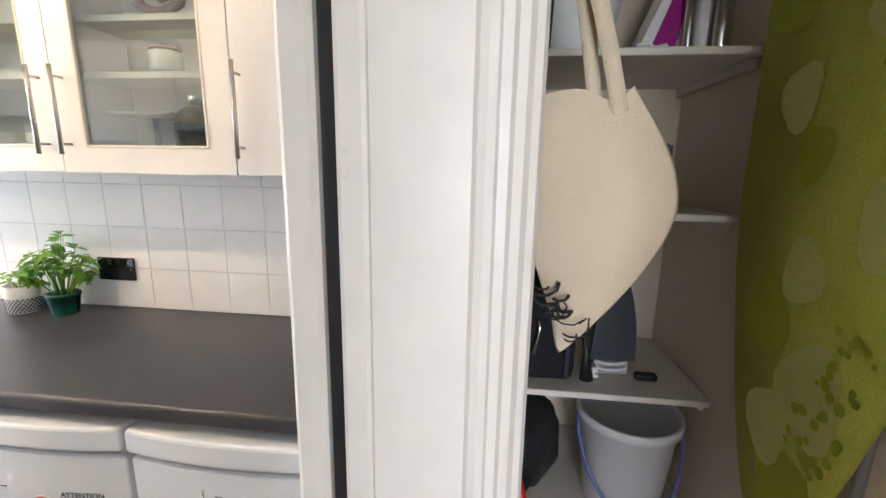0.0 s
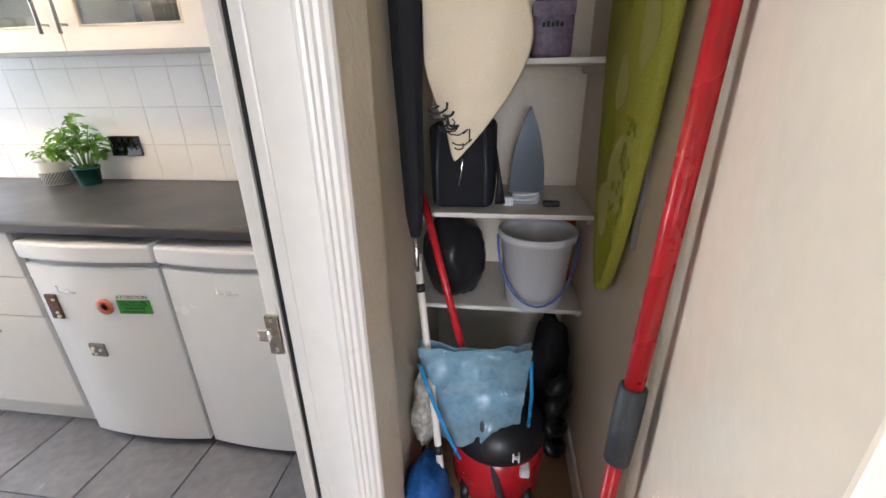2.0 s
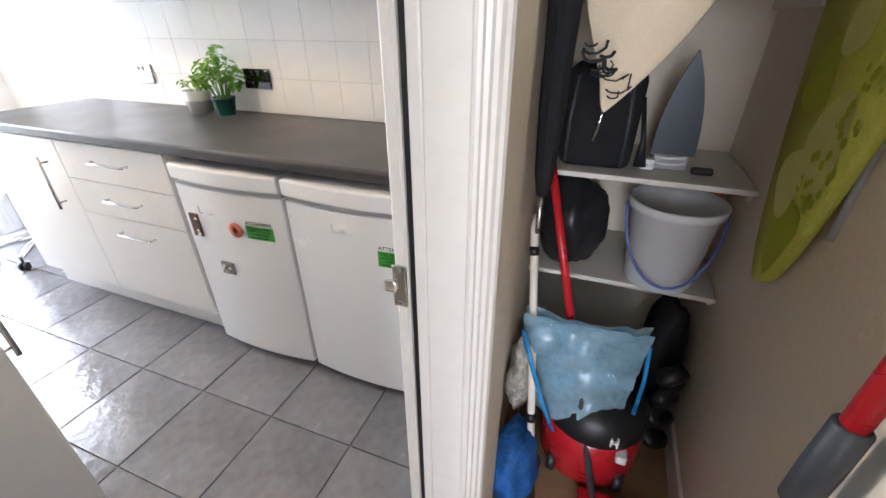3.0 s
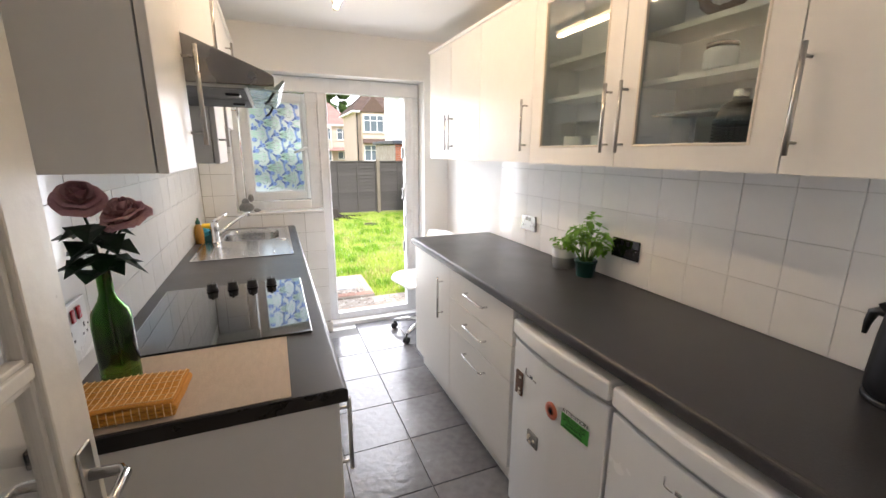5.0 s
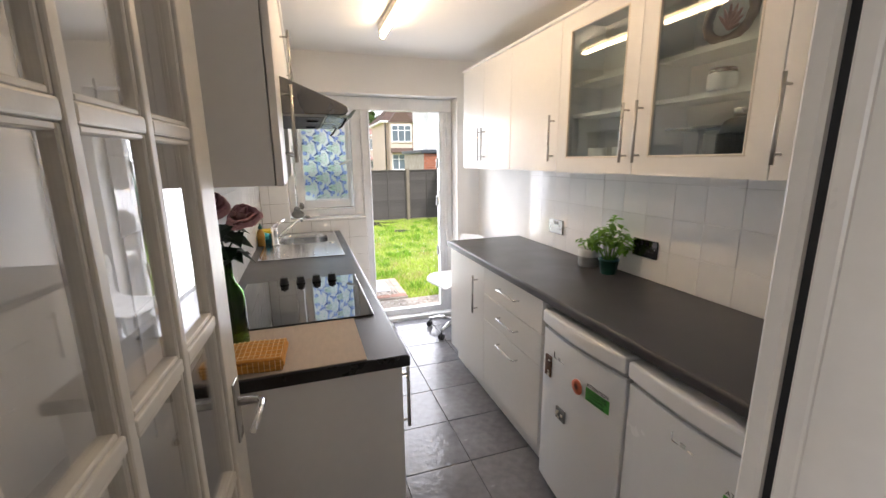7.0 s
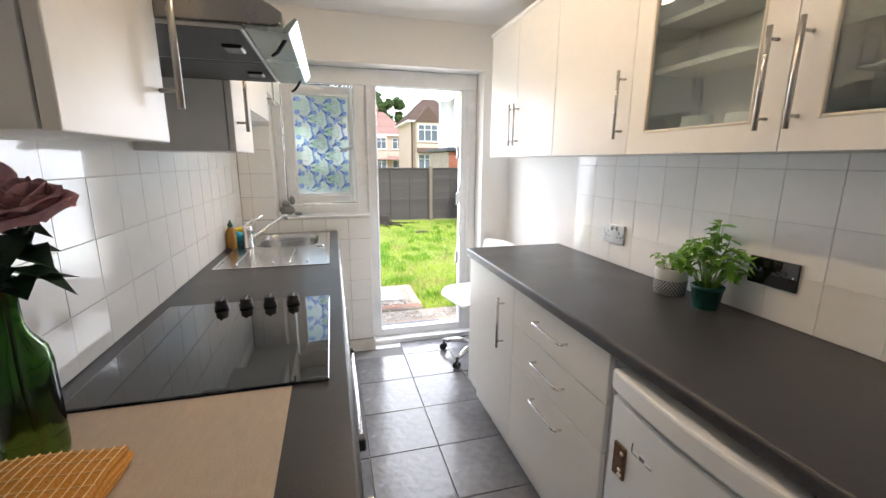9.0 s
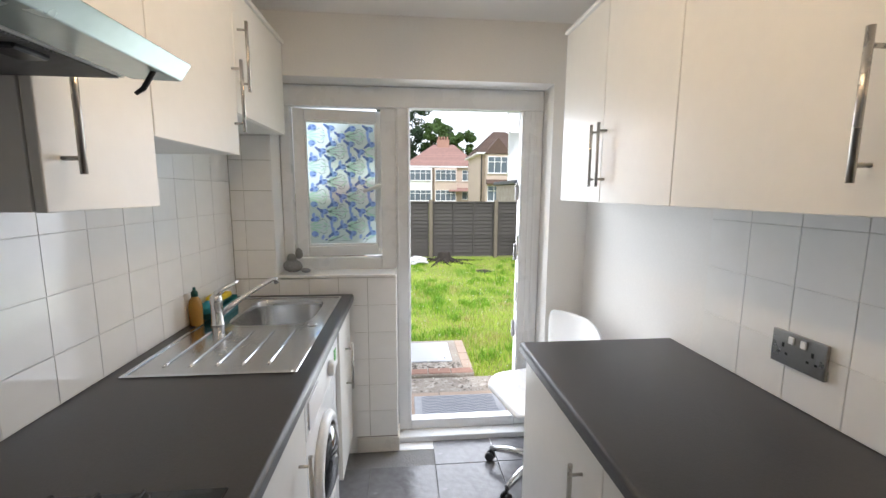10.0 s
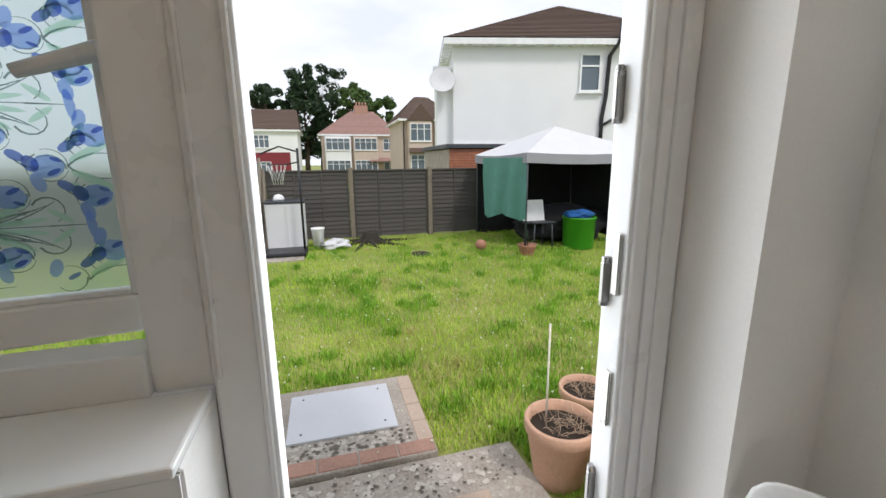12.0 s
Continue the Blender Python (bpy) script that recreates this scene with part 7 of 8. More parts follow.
def clover_flowers():
    """White clover heads strewn through the lawn."""
    rng = random.Random(41)
    b = bmn()
    for _ in range(420):
        cx, cy, w = rng.uniform(-10.5, -4.9), rng.uniform(-0.5, 5.0), rng.uniform(0.005, 0.010)
        z = ZG + rng.uniform(0.050, 0.075)
        tip, low = b.verts.new((cx, cy, z + w)), b.verts.new((cx, cy, z - w))
        ringv = [b.verts.new((cx + w * math.cos(a), cy + w * math.sin(a), z)) for a in [k * math.tau / 5 for k in range(5)]]
        stalk = b.verts.new((cx, cy, ZG))
        for k in range(5):
            b.faces.new((ringv[k], ringv[(k + 1) % 5], tip))
            b.faces.new((ringv[(k + 1) % 5], ringv[k], low))
        b.faces.new((low, ringv[0], stalk))
    single("clover_flowers", b, M["clover"], "small white clover heads strewn through the lawn", "clover", "", "stuff")


M["clover"] = mat("clover_white", (0.72, 0.72, 0.62), 0.8, var=0.1, bump=0.0)
clover_flowers()


def patio():
    p = thing("patio", "worn concrete and stone patio outside the garden door", "patio", "", "structure", at=(-4.4, 1.0, ZG))
    b = bmn()
    prism(b, [(-3.785, -0.6), (-3.785, 1.74), (-4.55, 1.80), (-5.01, 1.78), (-4.99, -0.6)], ZG - 0.05, ZG + 0.025, "z", 0.008)
    part("concrete_edge", b, M["concrete"], p, "rough lichened concrete edging")
    for (x0, x1, y0, y1) in ((-4.70, -4.20, 0.42, 0.98), (-4.70, -4.20, 0.99, 1.52), (-4.19, -3.79, 0.42, 0.98), (-4.19, -3.79, 0.99, 1.52), (-4.70, -4.20, -0.5, 0.41)):
        b = bmn()
        bx(b, x0, x1, y0, y1, ZG + 0.0, ZG + 0.034, 0.004)
        part("slab", b, M["pave"], p, "pinkish buff paving slab")
    rng = random.Random(6)
    b = bmn()
    discs(b, rng, 170, (-4.98, -4.72, 0.2, 1.74), 0.004, 0.022, ZG + 0.0265)
    discs(b, rng, 60, (-4.70, -4.0, 1.56, 1.74), 0.004, 0.018, ZG + 0.0265)
    tagged(part("lichen", b, M["lichen"], p, "pale lichen spots"), kind="stuff")
    b = bmn()
    discs(b, rng, 120, (-4.98, -4.72, 0.2, 1.74), 0.003, 0.012, ZG + 0.029)
    tagged(part("moss", b, M["moss"], p, "dark moss spots"), kind="stuff")

    c = thing("inspection_cover", "pale metal inspection cover set in a brick and mortar surround", "manhole cover", at=(-5.45, 0.9, ZG))
    b = bmn()
    bx(b, -5.90, -5.02, 0.25, 1.35, ZG - 0.05, ZG + 0.050, 0.010, 2)
    part("surround", b, M["concrete"], c, "crumbling mortar surround")
    b = bmn()
    bx(b, -5.80, -5.29, 0.52, 1.17, ZG + 0.048, ZG + 0.066, 0.003)
    part("plate", b, M["cover"], c, "flat grey metal plate")
    b = bmn()
    for x, y in ((-5.74, 0.60), (-5.36, 0.60), (-5.74, 1.10), (-5.36, 1.10)):
        bx(b, x - 0.008, x + 0.008, y - 0.006, y + 0.006, ZG + 0.066, ZG + 0.0668)
    part("lift_holes", b, M["black"], c, "dark lifting holes")
    for k in range(5):
        b = bmn()
        y0 = 0.27 + 0.216 * k
        bx(b, -5.135, -5.030, y0, y0 + 0.206, ZG + 0.045, ZG + 0.056 + 0.003 * (k % 2), 0.004)
        part("brick", b, M["brick"], c)
    for k in range(4):
        b = bmn()
        x0 = -5.88 + 0.19 * k
        bx(b, x0, x0 + 0.18, 1.255, 1.350, ZG + 0.045, ZG + 0.055 + 0.002 * (k % 2), 0.004)
        part("brick", b, M["pave"], c)
    b = bmn()
    discs(b, rng, 100, (-5.29, -5.14, 0.35, 1.22), 0.004, 0.020, ZG + 0.0508)
    tagged(part("lichen", b, M["lichen"], c, "pale lichen spots"), kind="stuff")
    b = bmn()
    discs(b, rng, 90, (-5.29, -5.14, 0.35, 1.24), 0.004, 0.016, ZG + 0.053)
    tagged(part("moss", b, M["moss"], c, "dark moss spots"), kind="stuff")

    d = thing("doormat", "grey doormat with a zigzag pattern outside the door", "doormat", at=(-4.42, 1.13, ZG + 0.036))
    b = bmn()
    bx(b, -0.20, 0.20, -0.36, 0.36, 0.0, 0.012, 0.004)
    part("mat_body", b, M["mat_grey"], d, local=True)
    b = bmn()
    for i in range(14):
        x = -0.175 + i * 0.025
        w = 0.004
        pts = [(-0.30 + 0.02 * j, x + (0.010 if j % 4 in (1, 2) else -0.010) * (1 if j % 2 else 1)) for j in range(31)]
        pts = [(-0.30 + 0.02 * j, x + 0.016 * (abs((j % 6) - 3) / 3 - 0.5)) for j in range(31)]
        for (ya, xa), (yb, xb) in zip(pts, pts[1:]):
            b.faces.new([b.verts.new(q) for q in ((xa - w, ya, 0.0126), (xa + w, ya, 0.0126), (xb + w, yb, 0.0126), (xb - w, yb, 0.0126))])
    part("zigzag", b, M["mat_line"], d, "dark woven zigzag", local=True)


patio()


def plant_pot(x, y, r, h, label, stick=False, seed=1):
    c = thing("flower_pot", label, "flower pot", "flower pots", at=(x, y, ZG + 0.002))
    b = bmn()
    lathe(b, [(r * 0.66, 0), (r * 0.68, 0.006), (r * 0.92, h * 0.80), (r * 0.98, h * 0.82), (r, h * 0.98), (r * 0.98, h), (r * 0.89, h), (r * 0.86, h * 0.84), (r * 0.82, h * 0.80)], (0, 0, 0), 40, False)
    part("pot", b, M["terracotta"], c, smooth=True, local=True)
    b = bmn()
    lathe(b, [(r * 0.86, h * 0.84), (r * 0.5, h * 0.87), (0.003, h * 0.86)], (0, 0, 0), 20, False)
    part("soil", b, M["soil"], c, local=True)
    rng = random.Random(seed)
    b = bmn()
    for k in range(40):
        p = Vector((rng.uniform(-0.4, 0.5) * r, rng.uniform(-0.4, 0.5) * r, h * 0.85))
        pts = [p]
        d = Vector((rng.uniform(-0.6, 0.6), rng.uniform(-0.6, 0.6), 1)).normalized()
        for j in range(5):
            d = (d + Vector((rng.uniform(-0.7, 0.7), rng.uniform(-0.7, 0.7), rng.uniform(-0.5, 0.2)))).normalized()
            q = pts[-1] + d * 0.024
            if (q.xy).length > r * 0.85:
                q.x, q.y = q.x * 0.8, q.y * 0.8
            q.z = max(q.z, h * 0.86)
            pts.append(q)
        sweep(b, pts, [0.0022, 0.002, 0.0018, 0.0016, 0.0013, 0.001], 4)
    part("dry_twig", b, M["twig"], c, "dry tangled twigs", local=True)
    if stick:
        b = bmn()
        sweep(b, [(-r * 0.28, -r * 0.30, h * 0.80), (-r * 0.28, -r * 0.30, h + 0.50)], 0.0055, 8)
        part("cane", b, M["fitting"], c, "pale plastic cane", local=True)


plant_pot(-4.70, 1.915, 0.185, 0.345, "large terracotta pot with dry twigs and a cane", True, 4)
plant_pot(-5.03, 2.30, 0.165, 0.27, "terracotta pot with dark soil behind the larger one", False, 5)
plant_pot(-4.36, 2.05, 0.16, 0.29, "terracotta pot beside the patio edge", False, 6)


def fence():
    XF, top, step = -12.2, 1.19, 1.74
    f = thing("fence", "weathered dark lap-panel wooden fence along the garden", "fence", at=(XF, 2.0, ZG))
    posts = [4.87 + step * k for k in range(-7, 5)]
    for y in posts:
        b = bmn()
        bx(b, XF - 0.01, XF + 0.085, y - 0.045, y + 0.045, ZG, top + 0.05, 0.006)
        part("post", b, M["post"], f)
    w = step - 0.10
    meshes = []
    rng = random.Random(8)
    for v in range(4):
        b = bmn()
        nseg = 8
        lo, hi = [], []
        for k in range(nseg + 1):
            y = -w / 2 + w * k / nseg
            wob = 0.006 * math.sin(k * 1.3 + v * 2)
            lo.append((0.020, y, 0.0 + wob))
            hi.append((0.0, y, 0.115 + wob * 0.5))
        vl = [b.verts.new(p) for p in lo]
        vh = [b.verts.new(p) for p in hi]
        vb = [b.verts.new((p[0] - 0.010, p[1], p[2])) for p in lo]
        for k in range(nseg):
            b.faces.new((vl[k], vl[k + 1], vh[k + 1], vh[k]))
            b.faces.new((vl[k + 1], vl[k], vb[k], vb[k + 1]))
        me = bpy.data.meshes.new("slat")
        b.to_mesh(me)
        b.free()
        me.materials.append(M["fence"])
        meshes.append(me)
    for y0, y1 in zip(posts, posts[1:]):
        c = (y0 + y1) / 2
        for j in range(15):
            s = new("slat", meshes[(j * 7 + int(c * 3)) % 4])
            s.parent = f
            s.location = (0.0, c - 2.0, 0.04 + 0.096 * j)
        for dy in (-w / 2 + 0.02, -w / 6, w / 6, w / 2 - 0.02):
            b = bmn()
            bx(b, XF + 0.014, XF + 0.034, c + dy - 0.018, c + dy + 0.018, ZG + 0.03, top - 0.02, 0.003)
            part("batten", b, M["fence"], f)
        b = bmn()
        bx(b, XF - 0.015, XF + 0.040, c - w / 2, c + w / 2, top - 0.025, top + 0.005, 0.004)
        part("capping", b, M["fence"], f)


fence()


def garden_things():
    x, y = -11.55, 0.10
    s = thing("storage_box", "white plastic garden storage box by the fence", "storage box", at=(x, y, ZG))
    b = bmn()
    bx(b, -0.24, 0.24, -0.36, 0.34, 0.02, 0.90, 0.012, 2)
    part("body", b, M["canopy"], s, local=True)
    b = bmn()
    bx(b, -0.26, 0.26, -0.38, 0.36, 0.905, 0.945, 0.012, 2)
    part("lid", b, M["dark_grey"], s, "dark grey lid", local=True)
    for yy in (-0.18, 0.16):
        b = bmn()
        bx(b, 0.241, 0.252, yy - 0.15, yy + 0.15, 0.06, 0.86, 0.004)
        part("door_panel", b, M["canopy"], s, local=True)
    b = bmn()
    lathe(b, [(0.10, 0), (0.11, 0.03), (0.08, 0.09), (0.02, 0.12)], (x, y - 0.12, ZG + 0.946), 20)
    single("helmet", b, M["white_plastic"], "white round helmet lying on the storage box", "helmet")
    g = thing("bin", "small white plastic bin beside the storage box", "bin", at=(-11.3, 0.66, ZG))
    b = bmn()
    lathe(b, [(0.09, 0.01), (0.12, 0.38), (0.13, 0.39), (0.13, 0.42), (0.02, 0.43)], (0, 0, 0), 20)
    part("pail", b, M["white_plastic"], g, local=True)
    blob_bag("plastic_sheet", (-11.2, 0.98, ZG), (0.20, 0.22, 0.10), M["canopy"], "crumpled white plastic sheet on the grass", "sheet", 12, 0.6)
    bs = thing("basketball_stand", "black basketball stand with hoop and net", "basketball stand", at=(-10.9, 0.42, ZG))
    b = bmn()
    bx(b, -0.25, 0.35, -0.75, 0.05, 0.0, 0.10, 0.03, 3)
    part("base", b, M["black"], bs, local=True)
    b = bmn()
    sweep(b, [(0, 0, 0.08), (0, 0, 1.90)], 0.022, 10)
    sweep(b, [(0, 0, 1.84), (0, -0.3, 1.93), (0, -0.62, 1.80)], 0.014, 8)
    part("pole", b, M["black"], bs, local=True)
    b = bmn()
    sweep(b, [(0.16 * math.cos(a), -0.36 + 0.16 * math.sin(a), 1.62) for a in [k * math.tau / 20 for k in range(20)]], 0.009, 8, True)
    sweep(b, [(0, -0.02, 1.66), (0, -0.22, 1.62)], 0.012, 8)
    part("hoop", b, M["black"], bs, local=True)
    b = bmn()
    for k in range(12):
        a = k * math.tau / 12
        sweep(b, [(0.16 * math.cos(a), -0.36 + 0.16 * math.sin(a), 1.61), (0.11 * math.cos(a + 0.3), -0.36 + 0.11 * math.sin(a + 0.3), 1.45), (0.08 * math.cos(a), -0.36 + 0.08 * math.sin(a), 1.28)], 0.004, 4)
    part("net", b, M["white_plastic"], bs, "white net", local=True)
    for k, (dy, ln) in enumerate(((0.0, 1.75), (0.09, 1.5), (-0.12, 1.62))):
        b = bmn()
        sweep(b, [(-11.3, -0.38 + dy, ZG), (-12.0, -0.36 + dy * 0.6, ZG + ln)], 0.025, 8)
        single("wooden_pole", b, M["post"], "old wooden pole leaning on the fence", "pole", "wooden poles")
    b = bmn()
    bx(b, -11.9, -10.3, -1.2, 0.42, ZG - 0.03, ZG + 0.03, 0.01)
    structure("pavement_slab", b, M["concrete"], "grey concrete slab under the storage box", "slab")
    # tree stump with roots
    t = thing("tree_stump", "low dark tree stump with spreading roots", "tree stump", at=(-11.5, 1.68, ZG))
    b = bmn()
    lathe(b, [(0.26, 0), (0.19, 0.10), (0.15, 0.24), (0.13, 0.26), (0.02, 0.25)], (0, 0, 0), 14, False)
    for v in b.verts:
        v.co += 0.03 * Vector((noise.noise(v.co * 9), noise.noise(v.co * 9 + Vector((3, 0, 0))), noise.noise(v.co * 9 + Vector((0, 3, 0)))))
    M["stump"] = mat("stump_wood", (0.035, 0.028, 0.022), 0.95, var=0.4, scale=10, fine=50, bump=0.1)
    part("trunk", b, M["stump"], t, local=True)
    for k in range(8):
        a = k * 0.8
        L = 0.55 + 0.25 * (k % 3)
        b = bmn()
        sweep(b, [(0.10 * math.cos(a), 0.10 * math.sin(a), 0.10), (0.26 * math.cos(a), 0.26 * math.sin(a), 0.045), (L * math.cos(a + 0.2), L * math.sin(a + 0.2), 0.0)], [0.06, 0.04, 0.015], 7)
        part("root", b, M["stump"], t, local=True)
    b = bmn()
    bmesh.ops.create_icosphere(b, subdivisions=1, radius=0.2)
    for v in b.verts:
        v.co = Vector((-10.2 + v.co.x * 1.3, 2.45 + v.co.y, ZG + 0.004 + max(v.co.z, 0) * 0.05))
    single("bare_patch", b, M["soil"], "bare dark patch of earth in the lawn", "soil patch")
    b = bmn()
    bmesh.ops.create_icosphere(b, subdivisions=3, radius=0.105)
    bmesh.ops.translate(b, verts=b.verts, vec=(-10.1, 3.58, ZG + 0.115))
    single("ball", b, M["ball"], "faded red ball lying on the lawn", "ball", smooth=True)
    p = thing("patio_plant", "small red-brown pot with a thin plant on the lawn", "flower pot", at=(-9.5, 4.22, ZG))
    b = bmn()
    lathe(b, [(0.10, 0), (0.16, 0.17), (0.17, 0.20), (0.15, 0.20), (0.13, 0.16), (0.003, 0.15)], (0, 0, 0), 24, False)
    part("pot", b, M["ball"], p, local=True)
    b = bmn()
    rng = random.Random(3)
    for k in range(14):
        a = k * 0.9
        leaf_quad(b, (0, 0, 0.2 + 0.012 * k), (0.14 * math.cos(a), 0.14 * math.sin(a), 0.05), 0.03)
    sweep(b, [(0, 0, 0.15), (0, 0, 0.45)], 0.012, 6)
    part("plant", b, M["rose_leaf"], p, local=True)


garden_things()


M["valance"] = mat("valance_cloth", (0.30, 0.30, 0.33), 0.8, var=0.1, scale=3, fine=60, bump=0.03)


def gazebo():
    x0, x1, y0, y1, ze, zp = -11.9, -9.5, 4.18, 6.60, 1.48, 2.02
    g = thing("gazebo", "garden gazebo with a grey-white canopy and green side sheet", "gazebo", at=((x0 + x1) / 2, (y0 + y1) / 2, ZG))
    for x in (x0, x1):
        for y in (y0, y1):
            b = bmn()
            sweep(b, [(x, y, ZG), (x, y, ze)], 0.018, 8)
            part("leg", b, M["dark_grey"], g)
    c = ((x0 + x1) / 2, (y0 + y1) / 2, zp)
    b = bmn()
    o = 0.04
    cs = [(x1 + o, y0 - o), (x1 + o, y1 + o), (x0 - o, y1 + o), (x0 - o, y0 - o)]
    apex = b.verts.new(c)
    ring = []
    for k in range(4):
        p, q = Vector(cs[k]), Vector(cs[(k + 1) % 4])
        for j in range(4):
            u = j / 4
            m = p.lerp(q, u)
            ring.append(b.verts.new((m.x, m.y, ze - 0.04 * math.sin(math.pi * u))))
    edge = [v.co.copy() for v in ring]
    for k in range(16):
        b.faces.new((apex, ring[k], ring[(k + 1) % 16]))
    part("canopy", b, M["canopy"], g, "sagging grey-white canopy")
    b = bmn()
    tops = [b.verts.new(q) for q in edge]
    low = [b.verts.new((q[0], q[1], q[2] - 0.17)) for q in edge]
    for k in range(16):
        b.faces.new((tops[k], low[k], low[(k + 1) % 16], tops[(k + 1) % 16]))
    part("valance", b, M["valance"], g, "grey hanging valance")

    def sheet(nm, p, q, z0, z1, mm, amp, lb):
        bb = bmn()
        p, q = Vector(p), Vector(q)
        nrm = Vector((-(q - p).y, (q - p).x)).normalized()
        n, rows = 20, []
        for z in (z0, z0 + (z1 - z0) * 0.3, z0 + (z1 - z0) * 0.7, z1):
            row = []
            for k in range(n + 1):
                u = k / n
                m = p.lerp(q, u) + nrm * amp * math.sin(u * 17 + z * 2) * (1.2 - (z - z0) / (z1 - z0))
                row.append(bb.verts.new((m.x, m.y, z - (0.05 * math.sin(u * 9) if z == z0 else 0))))
            rows.append(row)
        for r0, r1 in zip(rows, rows[1:]):
            for k in range(n):
                bb.faces.new((r0[k], r0[k + 1], r1[k + 1], r1[k]))
        part(nm, bb, mm, g, lb, smooth=True)
    sheet("side_sheet", (x1 + 0.01, y0 + 0.01), (x1 - 0.9, y0 - 0.45), 0.35, 1.40, M["green_cloth"], 0.05, "faded green side sheet")
    # black cloth on these two sheets paints in the shade under the canopy
    sheet("back_sheet", (x0, y0), (x0, y1), ZG + 0.05, 1.44, M["black_cloth"], 0.03, "back sheet, black to give the gazebo its shaded interior")
    sheet("side_sheet", (x1, y1), (x0, y1), ZG + 0.05, 1.44, M["black_cloth"], 0.05, "side sheet, black to give the gazebo its shaded interior")
    k = thing("barrel", "bright green garden barrel under the gazebo", "barrel", at=(-9.75, 5.42, ZG))
    b = bmn()
    lathe(b, [(0.26, 0.02), (0.28, 0.05), (0.30, 0.57), (0.315, 0.58), (0.315, 0.61), (0.28, 0.61), (0.26, 0.05)], (0, 0, 0), 28, False)
    part("tub", b, M["barrel"], k, local=True)
    blob_bag("blue_tarp", (-9.75, 5.40, 0.25), (0.24, 0.24, 0.09), M["blue_cloth"], "dark blue tarpaulin piled on the barrel", "tarpaulin", 4, 0.5)
    w = thing("garden_chair", "white plastic garden chair with dark seat", "chair", at=(-10.0, 4.72, ZG))
    b = bmn()
    prism(b, [(-0.24, 0.46), (0.20, 0.50), (0.20, 0.53), (-0.24, 0.49)], -0.24, 0.24, "y", 0.008)
    part("seat", b, M["dark_grey"], w, local=True)
    b = bmn()
    prism(b, [(-0.24, 0.52), (-0.17, 0.50), (-0.28, 0.90), (-0.34, 0.88)], -0.24, 0.22, "y", 0.01)
    part("backrest", b, M["white_plastic"], w, local=True)
    for x in (-0.2, 0.18):
        for y in (-0.2, 0.2):
            b = bmn()
            sweep(b, [(x, y, 0.0), (x * 0.9, y * 0.9, 0.48)], 0.016, 7)
            part("leg", b, M["dark_grey"], w, local=True)
    # large and black, so that it fills the interior with painted shade
    blob_bag("covered_heap", (-10.6, 5.6, ZG), (0.6, 0.9, 0.36), M["black_cloth"], "heap of covered garden things, black to deepen the gazebo's shade", "heap", 14, 0.4)


gazebo()


# ---- houses ----
def house_window(parent, x, y0, y1, z0, z1, lights=2, side="x"):
    """A white casement in a wall that faces +x: frame, sill and panes."""
    b = bmn()
    t = 0.06
    for q in ((y0, y1, z0, z0 + t), (y0, y1, z1 - t, z1), (y0, y0 + t, z0 + t, z1 - t), (y1 - t, y1, z0 + t, z1 - t)):
        bx(b, x - 0.02, x + 0.07, q[0], q[1], q[2], q[3])
    for k in range(1, lights):
        yy = y0 + (y1 - y0) * k / lights
        bx(b, x - 0.02, x + 0.06, yy - 0.035, yy + 0.035, z0 + t, z1 - t)
    zz = z0 + (z1 - z0) * 0.68
    bx(b, x - 0.02, x + 0.055, y0 + t, y1 - t, zz - 0.03, zz + 0.03)
    w = part("window", b, M["upvc"], parent, "white framed window")
    b = bmn()
    bx(b, x - 0.01, x + 0.02, y0 + t, y1 - t, z0 + t, z1 - t)
    part("pane", b, M["dark_pane"], w, "dark glass pane")
    b = bmn()
    bx(b, x - 0.02, x + 0.14, y0 - 0.06, y1 + 0.06, z0 - 0.07, z0)
    part("sill", b, M["upvc"], w)
    return w


